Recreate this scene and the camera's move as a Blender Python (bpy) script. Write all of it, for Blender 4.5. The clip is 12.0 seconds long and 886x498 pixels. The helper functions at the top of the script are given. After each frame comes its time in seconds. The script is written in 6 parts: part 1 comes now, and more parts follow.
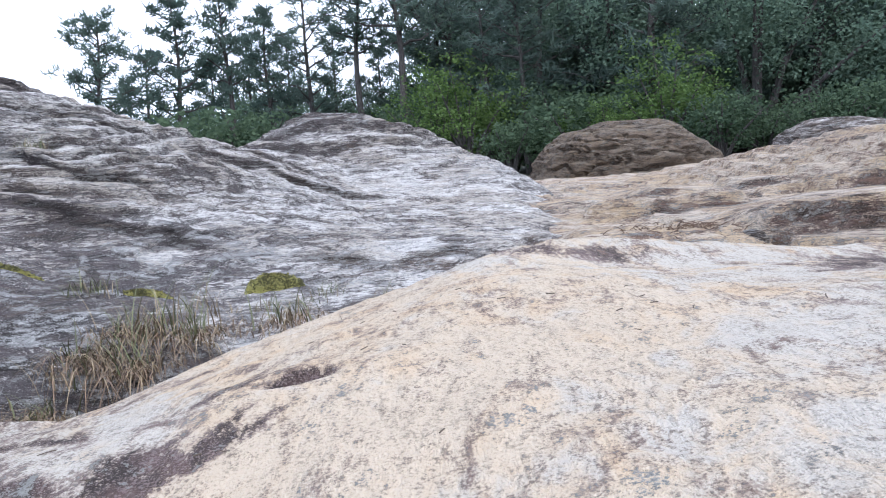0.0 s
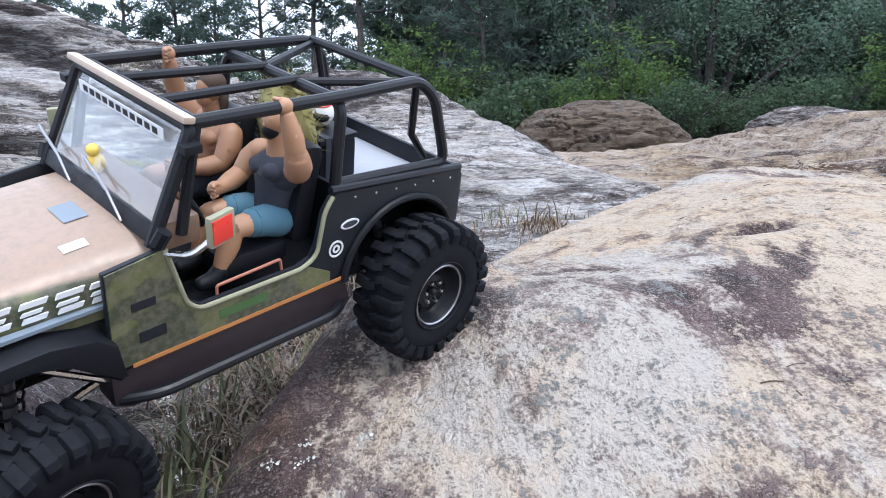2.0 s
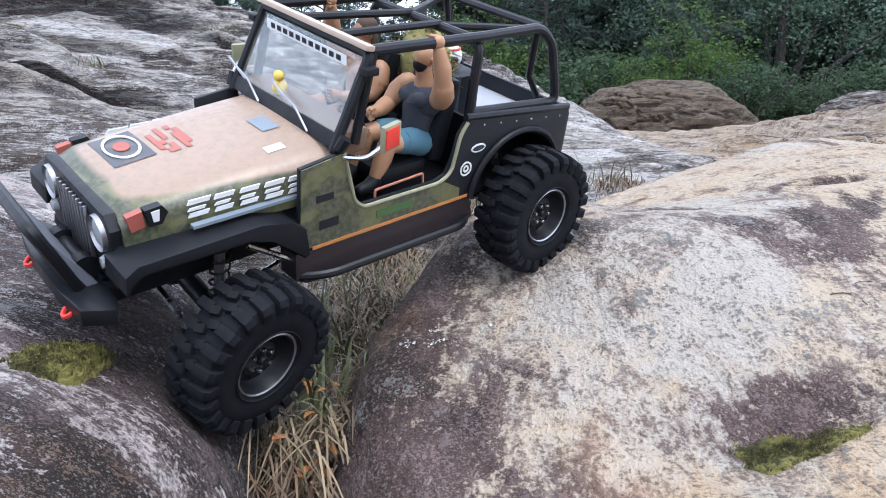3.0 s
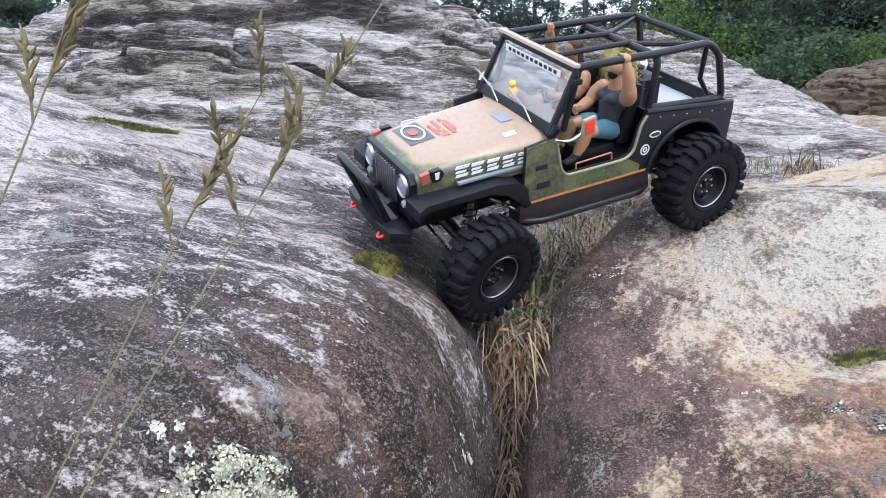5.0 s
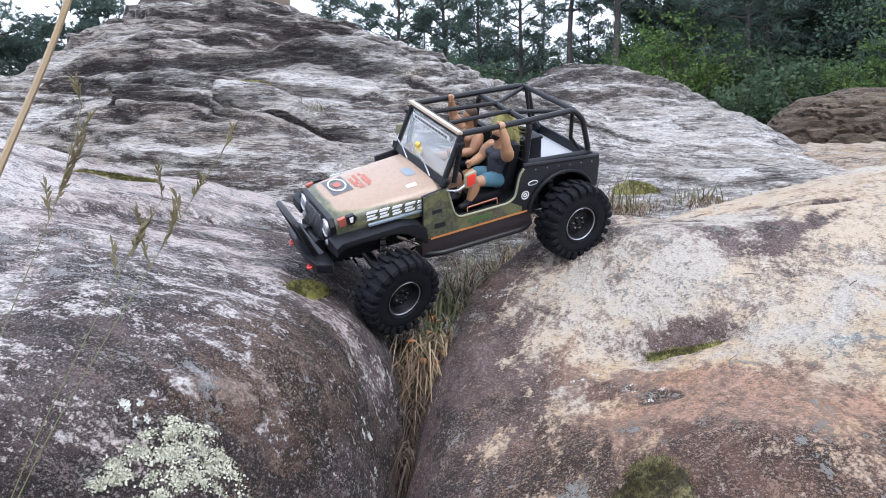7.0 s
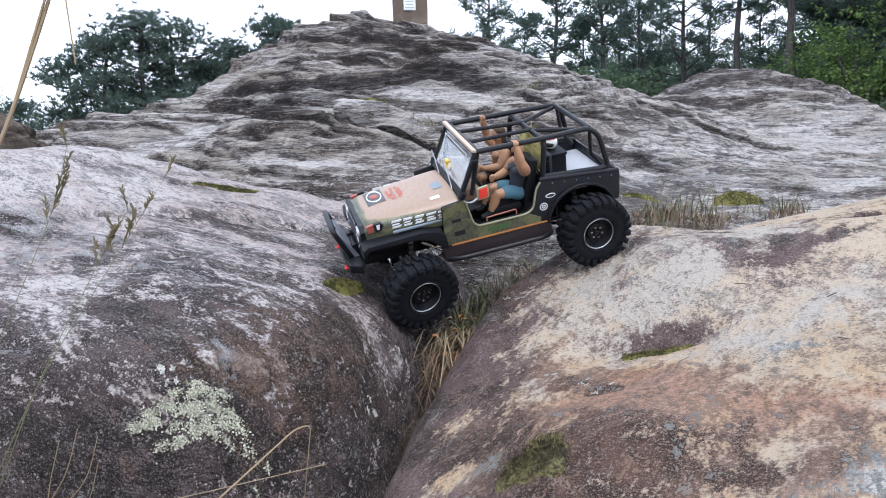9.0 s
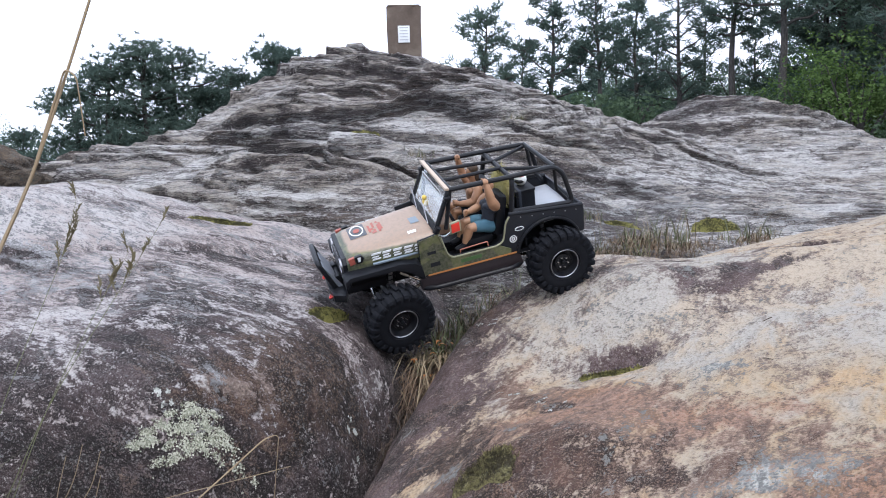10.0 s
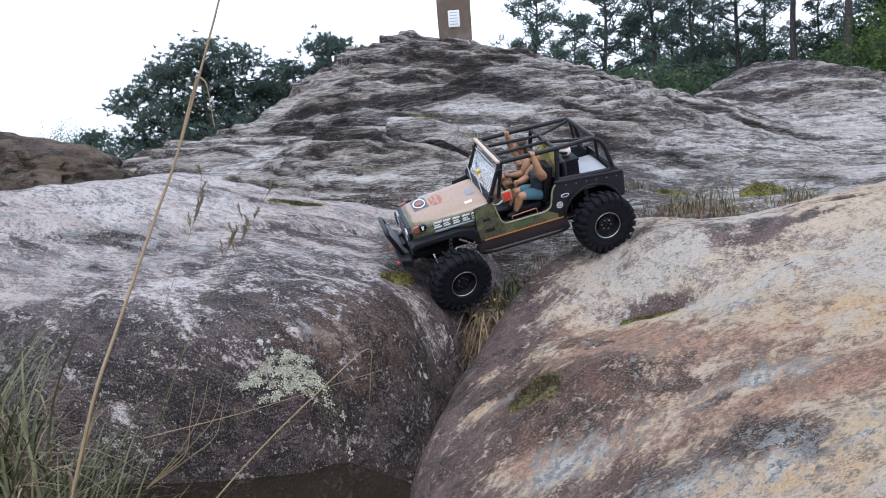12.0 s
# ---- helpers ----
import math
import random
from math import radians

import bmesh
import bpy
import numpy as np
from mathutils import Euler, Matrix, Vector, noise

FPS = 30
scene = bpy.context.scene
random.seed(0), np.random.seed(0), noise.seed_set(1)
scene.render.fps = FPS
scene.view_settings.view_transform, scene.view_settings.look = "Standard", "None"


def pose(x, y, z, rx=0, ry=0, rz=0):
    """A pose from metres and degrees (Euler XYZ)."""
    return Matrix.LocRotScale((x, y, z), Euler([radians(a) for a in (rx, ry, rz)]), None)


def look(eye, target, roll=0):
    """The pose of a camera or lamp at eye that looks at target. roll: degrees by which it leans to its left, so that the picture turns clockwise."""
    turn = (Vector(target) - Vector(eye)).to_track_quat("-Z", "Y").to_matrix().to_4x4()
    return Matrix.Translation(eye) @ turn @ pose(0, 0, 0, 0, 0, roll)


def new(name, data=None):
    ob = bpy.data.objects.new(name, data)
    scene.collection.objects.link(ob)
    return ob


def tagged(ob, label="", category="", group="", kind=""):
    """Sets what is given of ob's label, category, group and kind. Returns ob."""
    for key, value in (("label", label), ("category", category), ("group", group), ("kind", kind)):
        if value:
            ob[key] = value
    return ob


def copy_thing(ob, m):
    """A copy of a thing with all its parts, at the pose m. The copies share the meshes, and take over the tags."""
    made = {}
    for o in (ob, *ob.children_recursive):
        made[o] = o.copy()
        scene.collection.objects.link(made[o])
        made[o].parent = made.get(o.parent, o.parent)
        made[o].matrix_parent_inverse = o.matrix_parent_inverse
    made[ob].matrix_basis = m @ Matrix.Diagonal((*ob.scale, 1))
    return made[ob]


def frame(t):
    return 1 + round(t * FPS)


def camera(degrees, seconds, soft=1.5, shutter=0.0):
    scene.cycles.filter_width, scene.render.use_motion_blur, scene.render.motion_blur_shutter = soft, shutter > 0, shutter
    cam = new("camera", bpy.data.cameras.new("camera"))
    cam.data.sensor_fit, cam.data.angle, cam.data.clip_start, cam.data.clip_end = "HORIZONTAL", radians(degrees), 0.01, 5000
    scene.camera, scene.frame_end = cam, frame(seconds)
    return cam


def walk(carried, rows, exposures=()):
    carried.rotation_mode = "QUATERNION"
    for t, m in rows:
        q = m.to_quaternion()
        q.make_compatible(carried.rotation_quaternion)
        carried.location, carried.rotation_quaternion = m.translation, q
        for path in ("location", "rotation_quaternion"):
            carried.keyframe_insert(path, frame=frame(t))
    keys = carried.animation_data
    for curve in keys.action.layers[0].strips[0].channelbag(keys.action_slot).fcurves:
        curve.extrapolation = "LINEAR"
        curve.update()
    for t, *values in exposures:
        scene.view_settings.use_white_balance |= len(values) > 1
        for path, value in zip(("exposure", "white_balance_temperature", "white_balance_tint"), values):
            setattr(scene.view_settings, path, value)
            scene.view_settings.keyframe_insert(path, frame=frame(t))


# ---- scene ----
cam = camera(62.2, 12.0, 1.0)
# the plumb of the place against the path
LEVEL = pose(0, 0, 0, -1.5, 0, 0)
PATH = [
    (0, (0.102, 0.017, 0.614), (0.032, 2.007, 0.428), -3.3),
    (0.5, (-0.097, 0.032, 0.603), (-0.091, 2.027, 0.461), -3.0),
    (1, (-0.368, 0.008, 0.561), (-0.426, 1.994, 0.329), -3.0),
    (1.5, (-0.51, -0.021, 0.547), (-0.363, 1.962, 0.338), -1.5),
    (2, (-0.584, -0.053, 0.483), (-0.47, 1.929, 0.238), -0.5),
    (2.5, (-0.646, -0.074, 0.454), (-0.68, 1.911, 0.209), 0.3),
    (2.7, (-0.65, -0.109, 0.448), (-0.667, 1.873, 0.177), 0.9),
    (4.3, (-0.617, -0.418, 0.423), (-0.899, 1.528, 0.061), 2.9),
    (4.5, (-0.599, -0.44, 0.425), (-0.969, 1.489, 0.046), 2.3),
    (5, (-0.616, -0.469, 0.447), (-1.17, 1.419, 0.092), 1.1),
    (5.5, (-0.582, -0.515, 0.451), (-1.093, 1.389, 0.115), 1.1),
    (6, (-0.52, -0.609, 0.463), (-0.981, 1.311, 0.149), 1.0),
    (6.5, (-0.473, -0.645, 0.49), (-0.927, 1.285, 0.227), 0.9),
    (6.7, (-0.459, -0.666, 0.487), (-0.94, 1.255, 0.206), 0.7),
    (8.3, (-0.257, -0.656, 0.529), (-1.099, 1.144, 0.308), -2.0),
    (8.5, (-0.23, -0.67, 0.532), (-1.116, 1.108, 0.301), -2.2),
    (9, (-0.161, -0.71, 0.505), (-1.103, 1.035, 0.248), -0.2),
    (9.5, (-0.111, -0.759, 0.512), (-1.047, 0.991, 0.267), -0.6),
    (10, (-0.069, -0.78, 0.53), (-1.017, 0.97, 0.338), -0.7),
    (10.5, (-0.028, -0.821, 0.528), (-1.011, 0.91, 0.339), -1.2),
    (11, (0.008, -0.854, 0.531), (-0.996, 0.866, 0.352), -1.6),
    (11.5, (0.023, -0.874, 0.534), (-0.968, 0.854, 0.362), -2.8),
    (12, (0.023, -0.934, 0.515), (-1.06, 0.731, 0.282), -3.3),
]
walk(cam, [(t, LEVEL @ look(eye, target, roll)) for t, eye, target, roll in PATH],
     [(0.0, 1.13, 6250, 10), (2.7, 1.16, 6300, 10), (4.3, 1.25, 6450, 10), (6.5, 1.2, 6500, 10), (8.5, 1.0, 6500, 10), (12.0, 0.68, 6450, 10)])

# ---- world and light: a bright overcast day ----
world = bpy.data.worlds.new("overcast_sky")
scene.world = world
world.use_nodes = True
wn, wl = world.node_tree.nodes, world.node_tree.links
wn.clear()
sky = wn.new("ShaderNodeTexSky")
sky.sky_type, sky.sun_disc = "NISHITA", False
sky.sun_elevation, sky.sun_rotation = radians(58), radians(150)
sky.air_density, sky.dust_density, sky.ozone_density = 1.0, 4.0, 1.0
veil = wn.new("ShaderNodeMix")
veil.data_type = "RGBA"
veil.inputs["Factor"].default_value = 0.8
veil.inputs["B"].default_value = (8.5, 9.5, 11.7, 1)
back = wn.new("ShaderNodeBackground")
back.inputs["Strength"].default_value = 0.12
out = wn.new("ShaderNodeOutputWorld")
wl.new(sky.outputs["Color"], veil.inputs["A"])
wl.new(veil.outputs["Result"], back.inputs["Color"])
wl.new(back.outputs["Background"], out.inputs["Surface"])

sun = new("sun", bpy.data.lights.new("sun", "SUN"))
sun.data.energy, sun.data.angle, sun.data.color = 1.1, radians(25), (1.0, 0.985, 0.97)
sun.matrix_world = look((3.0, -3.5, 8.0), (0, 0, 0))

# ---- materials ----
def material(name):
    m = bpy.data.materials.new(name)
    m.use_nodes = True
    m.node_tree.nodes.clear()
    return m


class Nodes:
    """Short hand for a material's node tree."""

    def __init__(self, name):
        self.mat = material(name)
        self.tree = self.mat.node_tree
        self.out = self.tree.nodes.new("ShaderNodeOutputMaterial")

    def node(self, kind, **values):
        n = self.tree.nodes.new(kind)
        for key, value in values.items():
            n.inputs[key.replace("_", " ")].default_value = value
        return n

    def link(self, a, b):
        self.tree.links.new(a, b)

    def coords(self, scale=(1, 1, 1), world=True):
        if world:
            src = self.tree.nodes.new("ShaderNodeNewGeometry").outputs["Position"]
        else:
            src = self.tree.nodes.new("ShaderNodeTexCoord").outputs["Object"]
        m = self.node("ShaderNodeMapping")
        m.inputs["Scale"].default_value = scale
        self.link(src, m.inputs["Vector"])
        return m.outputs["Vector"]

    def noise(self, at, scale, detail=5.0, rough=0.55, warp=0.0):
        n = self.node("ShaderNodeTexNoise", Scale=scale, Detail=detail, Roughness=rough, Distortion=warp)
        self.link(at, n.inputs["Vector"])
        return n.outputs["Fac"]

    def ramp(self, value, stops):
        r = self.tree.nodes.new("ShaderNodeValToRGB")
        els = r.color_ramp.elements
        while len(els) < len(stops):
            els.new(0.5)
        for e, (p, c) in zip(els, stops):
            e.position = p
            e.color = (c, c, c, 1) if not isinstance(c, tuple) else (*c, 1)
        self.link(value, r.inputs["Fac"])
        return r.outputs["Color"]

    def band(self, value, low, high, a=0.0, b=1.0):
        """Smoothly from a at low to b at high."""
        m = self.tree.nodes.new("ShaderNodeMapRange")
        m.interpolation_type = "SMOOTHSTEP"
        for key, v in (("From Min", low), ("From Max", high), ("To Min", a), ("To Max", b)):
            m.inputs[key].default_value = v
        self.link(value, m.inputs["Value"])
        return m.outputs["Result"]

    def spread(self, at, scale, detail, rough, warp=0.0, gain=13.0):
        """Noise about zero with a spread of about one."""
        return self.math("MULTIPLY", self.math("SUBTRACT", self.noise(at, scale, detail, rough, warp), 0.5), gain)

    def total(self, *terms):
        """Sum of (weight, socket) terms and plain sockets."""
        res = None
        for t in terms:
            v = self.math("MULTIPLY", t[1], t[0]) if isinstance(t, tuple) else t
            res = v if res is None else self.math("ADD", res, v)
        return res

    def mix(self, fac, a, b, how="MIX"):
        m = self.tree.nodes.new("ShaderNodeMix")
        m.data_type, m.blend_type = "RGBA", how
        for socket, v in ((m.inputs["Factor"], fac), (m.inputs["A"], a), (m.inputs["B"], b)):
            if isinstance(v, tuple):
                socket.default_value = (*v, 1)
            elif isinstance(v, (int, float)):
                socket.default_value = v
            else:
                self.link(v, socket)
        return m.outputs["Result"]

    def math(self, how, a, b=0.0):
        m = self.tree.nodes.new("ShaderNodeMath")
        m.operation = how
        for socket, v in ((m.inputs[0], a), (m.inputs[1], b)):
            if isinstance(v, (int, float)):
                socket.default_value = v
            else:
                self.link(v, socket)
        return m.outputs[0]

    def attr(self, name):
        a = self.tree.nodes.new("ShaderNodeAttribute")
        a.attribute_name = name
        return a.outputs["Fac"]

    def finish(self, color, rough=0.8, bump=None, strength=0.3, distance=0.01, metal=0.0, **more):
        p = self.tree.nodes.new("ShaderNodeBsdfPrincipled")
        for key, v in (("Base Color", color), ("Roughness", rough), ("Metallic", metal), *more.items()):
            key = key.replace("_", " ")
            if isinstance(v, tuple):
                p.inputs[key].default_value = (*v, 1) if len(v) == 3 else v
            elif isinstance(v, (int, float)):
                p.inputs[key].default_value = v
            else:
                self.link(v, p.inputs[key])
        if bump is not None:
            b = self.node("ShaderNodeBump", Strength=strength, Distance=distance)
            self.link(bump, b.inputs["Height"])
            self.link(b.outputs["Normal"], p.inputs["Normal"])
        self.link(p.outputs["BSDF"], self.out.inputs["Surface"])
        return self.mat


def rock_material(name, pale, cream, stain, warm, crust, stretch=(1, 1, 1), turn=(0, 0, 0), speckle=1.0, soil=False, mottle=0.7, cracks=0.0, grit=1.0, blur=0.0, relief=0.006, deep=0.0, salt=0.8):
    """Weathered rock: whitish and cream mineral ground, brown-purple stains with crisp ragged edges, rust and white or
    blue-grey lichen crusts where the points say so, all broken up by salt-and-pepper grain. The stain tone also carries
    painted shade. stretch: the streaks' shape."""
    n = Nodes(name)
    at = n.coords()
    m = n.node("ShaderNodeMapping")
    m.inputs["Rotation"].default_value = tuple(radians(a) for a in turn)
    m.inputs["Scale"].default_value = stretch
    n.link(at, m.inputs["Vector"])
    streak = m.outputs["Vector"]
    drift = n.spread(streak, 2.2, 5, 0.6, 0.8)
    blot = n.spread(streak, 7.0, 8, 0.62, 0.9)
    patch = n.spread(streak, 25.0, 7, 0.64, 0.8)
    other = n.spread(streak, 14.0, 7, 0.62, 1.0)
    fine = n.spread(streak, 105.0, 4, 0.68)
    dots = n.spread(at, 260.0, 3, 0.7)
    grain = n.total((0.6, fine), (0.8, dots))
    # bare mineral ground
    base = n.mix(n.band(n.total(drift, (0.6, other)), -1.0, 1.0), pale, cream)
    base = n.mix(n.band(n.total(patch, (0.8 * grit, grain)), -0.3, 2.2, 0.0, mottle), base, tuple(c * 0.42 for c in cream))
    base = n.mix(n.band(n.total(n.attr("gold"), (0.14, blot), (0.12, other)), 0.05, 1.0, 0.0, 0.9), base, n.mix(1.0, base, (1.0, 0.82, 0.60), "MULTIPLY"))
    # rust
    rust = n.total(n.attr("rust"), (0.12, blot), (0.12, patch), (0.05, fine))
    ochre = n.mix(n.band(n.total(other, grain), -0.6, 1.6, 0.0, 0.8), warm, tuple(c * 0.40 for c in warm))
    base = n.mix(n.band(rust, 0.33 - blur, 0.70 + blur, 0.0, 0.8), base, ochre)
    # dark stain, and painted shade where the points carry it
    dark = n.total(n.attr("stain"), (0.20, blot), (0.16, patch), (0.14 * grit, fine), (0.13 * grit, dots))
    if cracks:
        m = n.node("ShaderNodeMapping")
        m.inputs["Rotation"].default_value = (radians(14), radians(-7), 0)
        m.inputs["Scale"].default_value = (0.5, 0.6, 7.0)
        n.link(at, m.inputs["Vector"])
        seam = n.math("ABSOLUTE", n.spread(m.outputs["Vector"], 2.6, 5, 0.6, 0.5))
        vein = n.math("ABSOLUTE", n.spread(m.outputs["Vector"], 8.0, 4, 0.6, 0.5))
        dark = n.total(dark, (cracks, n.band(seam, 0.0, 0.22, 1.0, 0.0)), (0.7 * cracks, n.band(vein, 0.0, 0.25, 1.0, 0.0)))
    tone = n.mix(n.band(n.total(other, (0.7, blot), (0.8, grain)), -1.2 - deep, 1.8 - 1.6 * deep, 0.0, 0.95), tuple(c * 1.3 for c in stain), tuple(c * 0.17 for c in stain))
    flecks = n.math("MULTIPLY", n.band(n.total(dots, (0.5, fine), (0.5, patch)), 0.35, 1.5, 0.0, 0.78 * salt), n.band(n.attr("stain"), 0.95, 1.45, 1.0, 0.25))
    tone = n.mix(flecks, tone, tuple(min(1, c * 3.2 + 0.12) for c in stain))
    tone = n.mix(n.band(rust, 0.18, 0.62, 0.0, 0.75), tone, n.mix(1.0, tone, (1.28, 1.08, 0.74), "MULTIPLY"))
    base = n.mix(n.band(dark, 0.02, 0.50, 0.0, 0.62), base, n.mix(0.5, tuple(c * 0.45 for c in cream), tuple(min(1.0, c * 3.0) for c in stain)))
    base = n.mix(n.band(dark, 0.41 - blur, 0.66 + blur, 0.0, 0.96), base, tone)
    # lichen crusts
    lich = n.total(n.attr("crust"), (0.15, other), (0.15, patch), (0.16 * grit, fine), (0.15 * grit, dots))
    base = n.mix(n.band(lich, 0.51 - 0.5 * blur, 0.66 + blur, 0.0, 0.92), base, n.mix(n.band(n.total(fine, patch, (0.8, dots)), -0.4, 1.6, 0.0, 0.8), crust, tuple(c * 0.4 for c in crust)))
    # dark pepper
    speck = n.band(grain, 0.0, 1.7, 1.0, 0.12)
    base = n.mix(n.band(grain, -0.5, -2.2, 0.0, 0.35 * speckle), base, tuple(min(0.8, c * 1.1) for c in pale))
    base = n.mix(0.55 * speckle, base, n.mix(1.0, base, speck, "MULTIPLY"))
    height = n.total((0.5, patch), (0.40, fine), (0.15, dots), (0.8, blot))
    if soil:
        litter = n.mix(n.band(n.spread(at, 3.0, 8, 0.7), -0.8, 0.8), (0.030, 0.024, 0.015), (0.022, 0.030, 0.012))
        base = n.mix(n.attr("soil"), base, litter)
    return n.finish(base, 0.93, height, 1.0, relief, Specular_IOR_Level=0.35)


slab_rock = rock_material("slab_rock", (0.465, 0.425, 0.375), (0.505, 0.415, 0.318), (0.054, 0.031, 0.029), (0.33, 0.165, 0.105), (0.47, 0.475, 0.45), (1.0, 0.55, 1.0), (0, 0, 0), 0.65, mottle=0.32, grit=0.8, blur=0.04, relief=0.003, deep=0.2, salt=0.9)
stained_rock = rock_material("stained_rock", (0.67, 0.635, 0.625), (0.55, 0.475, 0.455), (0.046, 0.029, 0.029), (0.22, 0.125, 0.07), (0.60, 0.59, 0.60), (0.50, 1.1, 1.0), (0, 0, -20), 0.75, mottle=0.34, grit=0.9, blur=0.0, relief=0.005, deep=0.65, salt=1.0)
hill_rock = rock_material("strata_rock", (0.66, 0.635, 0.615), (0.48, 0.43, 0.38), (0.044, 0.034, 0.036), (0.30, 0.21, 0.125), (0.58, 0.57, 0.565), (0.50, 0.62, 2.6), (12, -8, 0), 0.75, mottle=0.7, cracks=0.55, grit=0.8)
bed_rock = rock_material("bed_rock", (0.60, 0.51, 0.42), (0.52, 0.39, 0.26), (0.075, 0.045, 0.040), (0.36, 0.21, 0.11), (0.52, 0.51, 0.49), (0.5, 0.9, 2.2), (8, 0, 10), 0.6, soil=True, cracks=0.3)
brown_rock = rock_material("brown_split_rock", (0.22, 0.18, 0.14), (0.18, 0.13, 0.085), (0.035, 0.024, 0.020), (0.18, 0.105, 0.055), (0.30, 0.29, 0.26), (0.6, 0.8, 2.0), (6, 0, 0), 0.7)


def plain(name, color, rough=0.5, metal=0.0, vary=0.25, scale=60.0, bump=0.15, **more):
    """A small thing's paint, plastic, cloth or metal with dust and scuffs."""
    n = Nodes(name)
    at = n.coords(world=False)
    wear = n.noise(at, scale, 6, 0.65)
    dust = n.noise(at, scale * 0.25, 4, 0.6, 0.5)
    c = n.mix(n.ramp(wear, [(0.35, 0.0), (0.75, vary)]), color, tuple(min(1.0, v * 1.7 + 0.03) for v in color))
    c = n.mix(n.ramp(dust, [(0.5, 0.0), (0.8, vary)]), c, (0.30, 0.26, 0.21))
    r = n.ramp(wear, [(0.3, max(0.02, rough - 0.1)), (0.8, min(1.0, rough + 0.15))])
    return n.finish(c, r, wear, bump, 0.002, metal, **more)


def camo_paint():
    n = Nodes("faded_camo_paint")
    at = n.coords(world=False)
    blot = n.noise(at, 16, 3, 0.5, 0.8)
    blot_b = n.noise(n.coords((1, 1, 1.2), world=False), 23, 3, 0.5, 1.0)
    scuff = n.noise(at, 160, 6, 0.7)
    green = n.mix(n.ramp(blot_b, [(0.46, 0.0), (0.52, 1.0)]), (0.105, 0.115, 0.045), (0.045, 0.055, 0.03))
    # the upward faces have faded to a dusty pink-brown
    geo = n.tree.nodes.new("ShaderNodeAttribute")
    geo.attribute_name = "faded"
    c = n.mix(n.ramp(n.math("ADD", geo.outputs["Fac"], n.math("MULTIPLY", n.math("SUBTRACT", blot, 0.5), 0.6)), [(0.4, 0.0), (0.6, 1.0)]), green, (0.30, 0.21, 0.155))
    c = n.mix(n.ramp(scuff, [(0.42, 0.0), (0.7, 0.6)]), c, (0.20, 0.175, 0.14))
    return n.finish(c, n.ramp(scuff, [(0.3, 0.28), (0.8, 0.55)]), scuff, 0.1, 0.001)


def tyre_rubber():
    n = Nodes("tyre_rubber")
    at = n.coords(world=False)
    dust = n.noise(at, 90, 5, 0.65)
    c = n.mix(n.ramp(dust, [(0.45, 0.0), (0.8, 0.5)]), (0.005, 0.006, 0.009), (0.017, 0.017, 0.020))
    return n.finish(c, 0.8, dust, 0.3, 0.001, Specular_IOR_Level=0.2)


camo = camo_paint()
rubber = tyre_rubber()
black_plastic = plain("black_plastic", (0.007, 0.008, 0.011), 0.5, vary=0.02, Specular_IOR_Level=0.22)
satin_black = plain("satin_black_metal", (0.008, 0.009, 0.012), 0.40, vary=0.025, metal=0.0, Specular_IOR_Level=0.3)
tub_paint = plain("dark_charcoal_paint", (0.011, 0.013, 0.018), 0.45, vary=0.035, Specular_IOR_Level=0.3)
plum_plastic = plain("dark_plum_plastic", (0.024, 0.017, 0.020), 0.55, vary=0.08)
khaki_trim = plain("khaki_trim", (0.23, 0.23, 0.15), 0.45)
orange_line = plain("orange_stripe", (0.42, 0.17, 0.05), 0.5)
chrome = plain("brushed_metal", (0.62, 0.62, 0.63), 0.25, metal=1.0, vary=0.1)
steel_ring = plain("worn_steel_ring", (0.34, 0.34, 0.36), 0.35, metal=0.9, vary=0.15)
red_plastic = plain("red_plastic", (0.62, 0.03, 0.018), 0.35, vary=0.1)
white_vinyl = plain("white_vinyl", (0.66, 0.68, 0.70), 0.45, vary=0.12)
red_vinyl = plain("red_vinyl", (0.30, 0.075, 0.055), 0.5, vary=0.2)
blue_vinyl = plain("grey_blue_vinyl", (0.16, 0.20, 0.24), 0.5, vary=0.2)
skin = plain("tan_moulded_skin", (0.34, 0.185, 0.105), 0.5, vary=0.12)
skin_b = plain("dark_tan_moulded_skin", (0.28, 0.145, 0.08), 0.5, vary=0.12)
navy = plain("navy_cloth", (0.022, 0.027, 0.04), 0.85, vary=0.15)
denim = plain("teal_denim", (0.05, 0.13, 0.18), 0.85, vary=0.2)
hair = plain("brown_hair", (0.05, 0.028, 0.016), 0.7)
bed_grey = plain("grey_bed_liner", (0.30, 0.32, 0.36), 0.5, vary=0.2)
yellow = plain("yellow_plastic", (0.65, 0.45, 0.08), 0.5)
wood_brown = plain("brown_dash", (0.13, 0.075, 0.045), 0.6)
lens_glass = plain("headlight_lens", (0.30, 0.32, 0.34), 0.06, vary=0.03, bump=0.02)
straw = plain("straw_netting", (0.30, 0.27, 0.10), 0.9, vary=0.5, scale=200)


def clear_glass():
    n = Nodes("windscreen_glass")
    p = n.tree.nodes.new("ShaderNodeBsdfPrincipled")
    p.inputs["Base Color"].default_value = (0.9, 0.95, 0.97, 1)
    p.inputs["Roughness"].default_value = 0.03
    p.inputs["Transmission Weight"].default_value = 0.97
    p.inputs["IOR"].default_value = 1.45
    n.link(p.outputs["BSDF"], n.out.inputs["Surface"])
    return n.mat


screen_glass = clear_glass()

charcoal_vinyl = plain("charcoal_vinyl", (0.055, 0.058, 0.068), 0.5, vary=0.4, scale=150)
bumper_steel = plain("grey_bumper_steel", (0.20, 0.22, 0.26), 0.45, metal=0.3, vary=0.2)

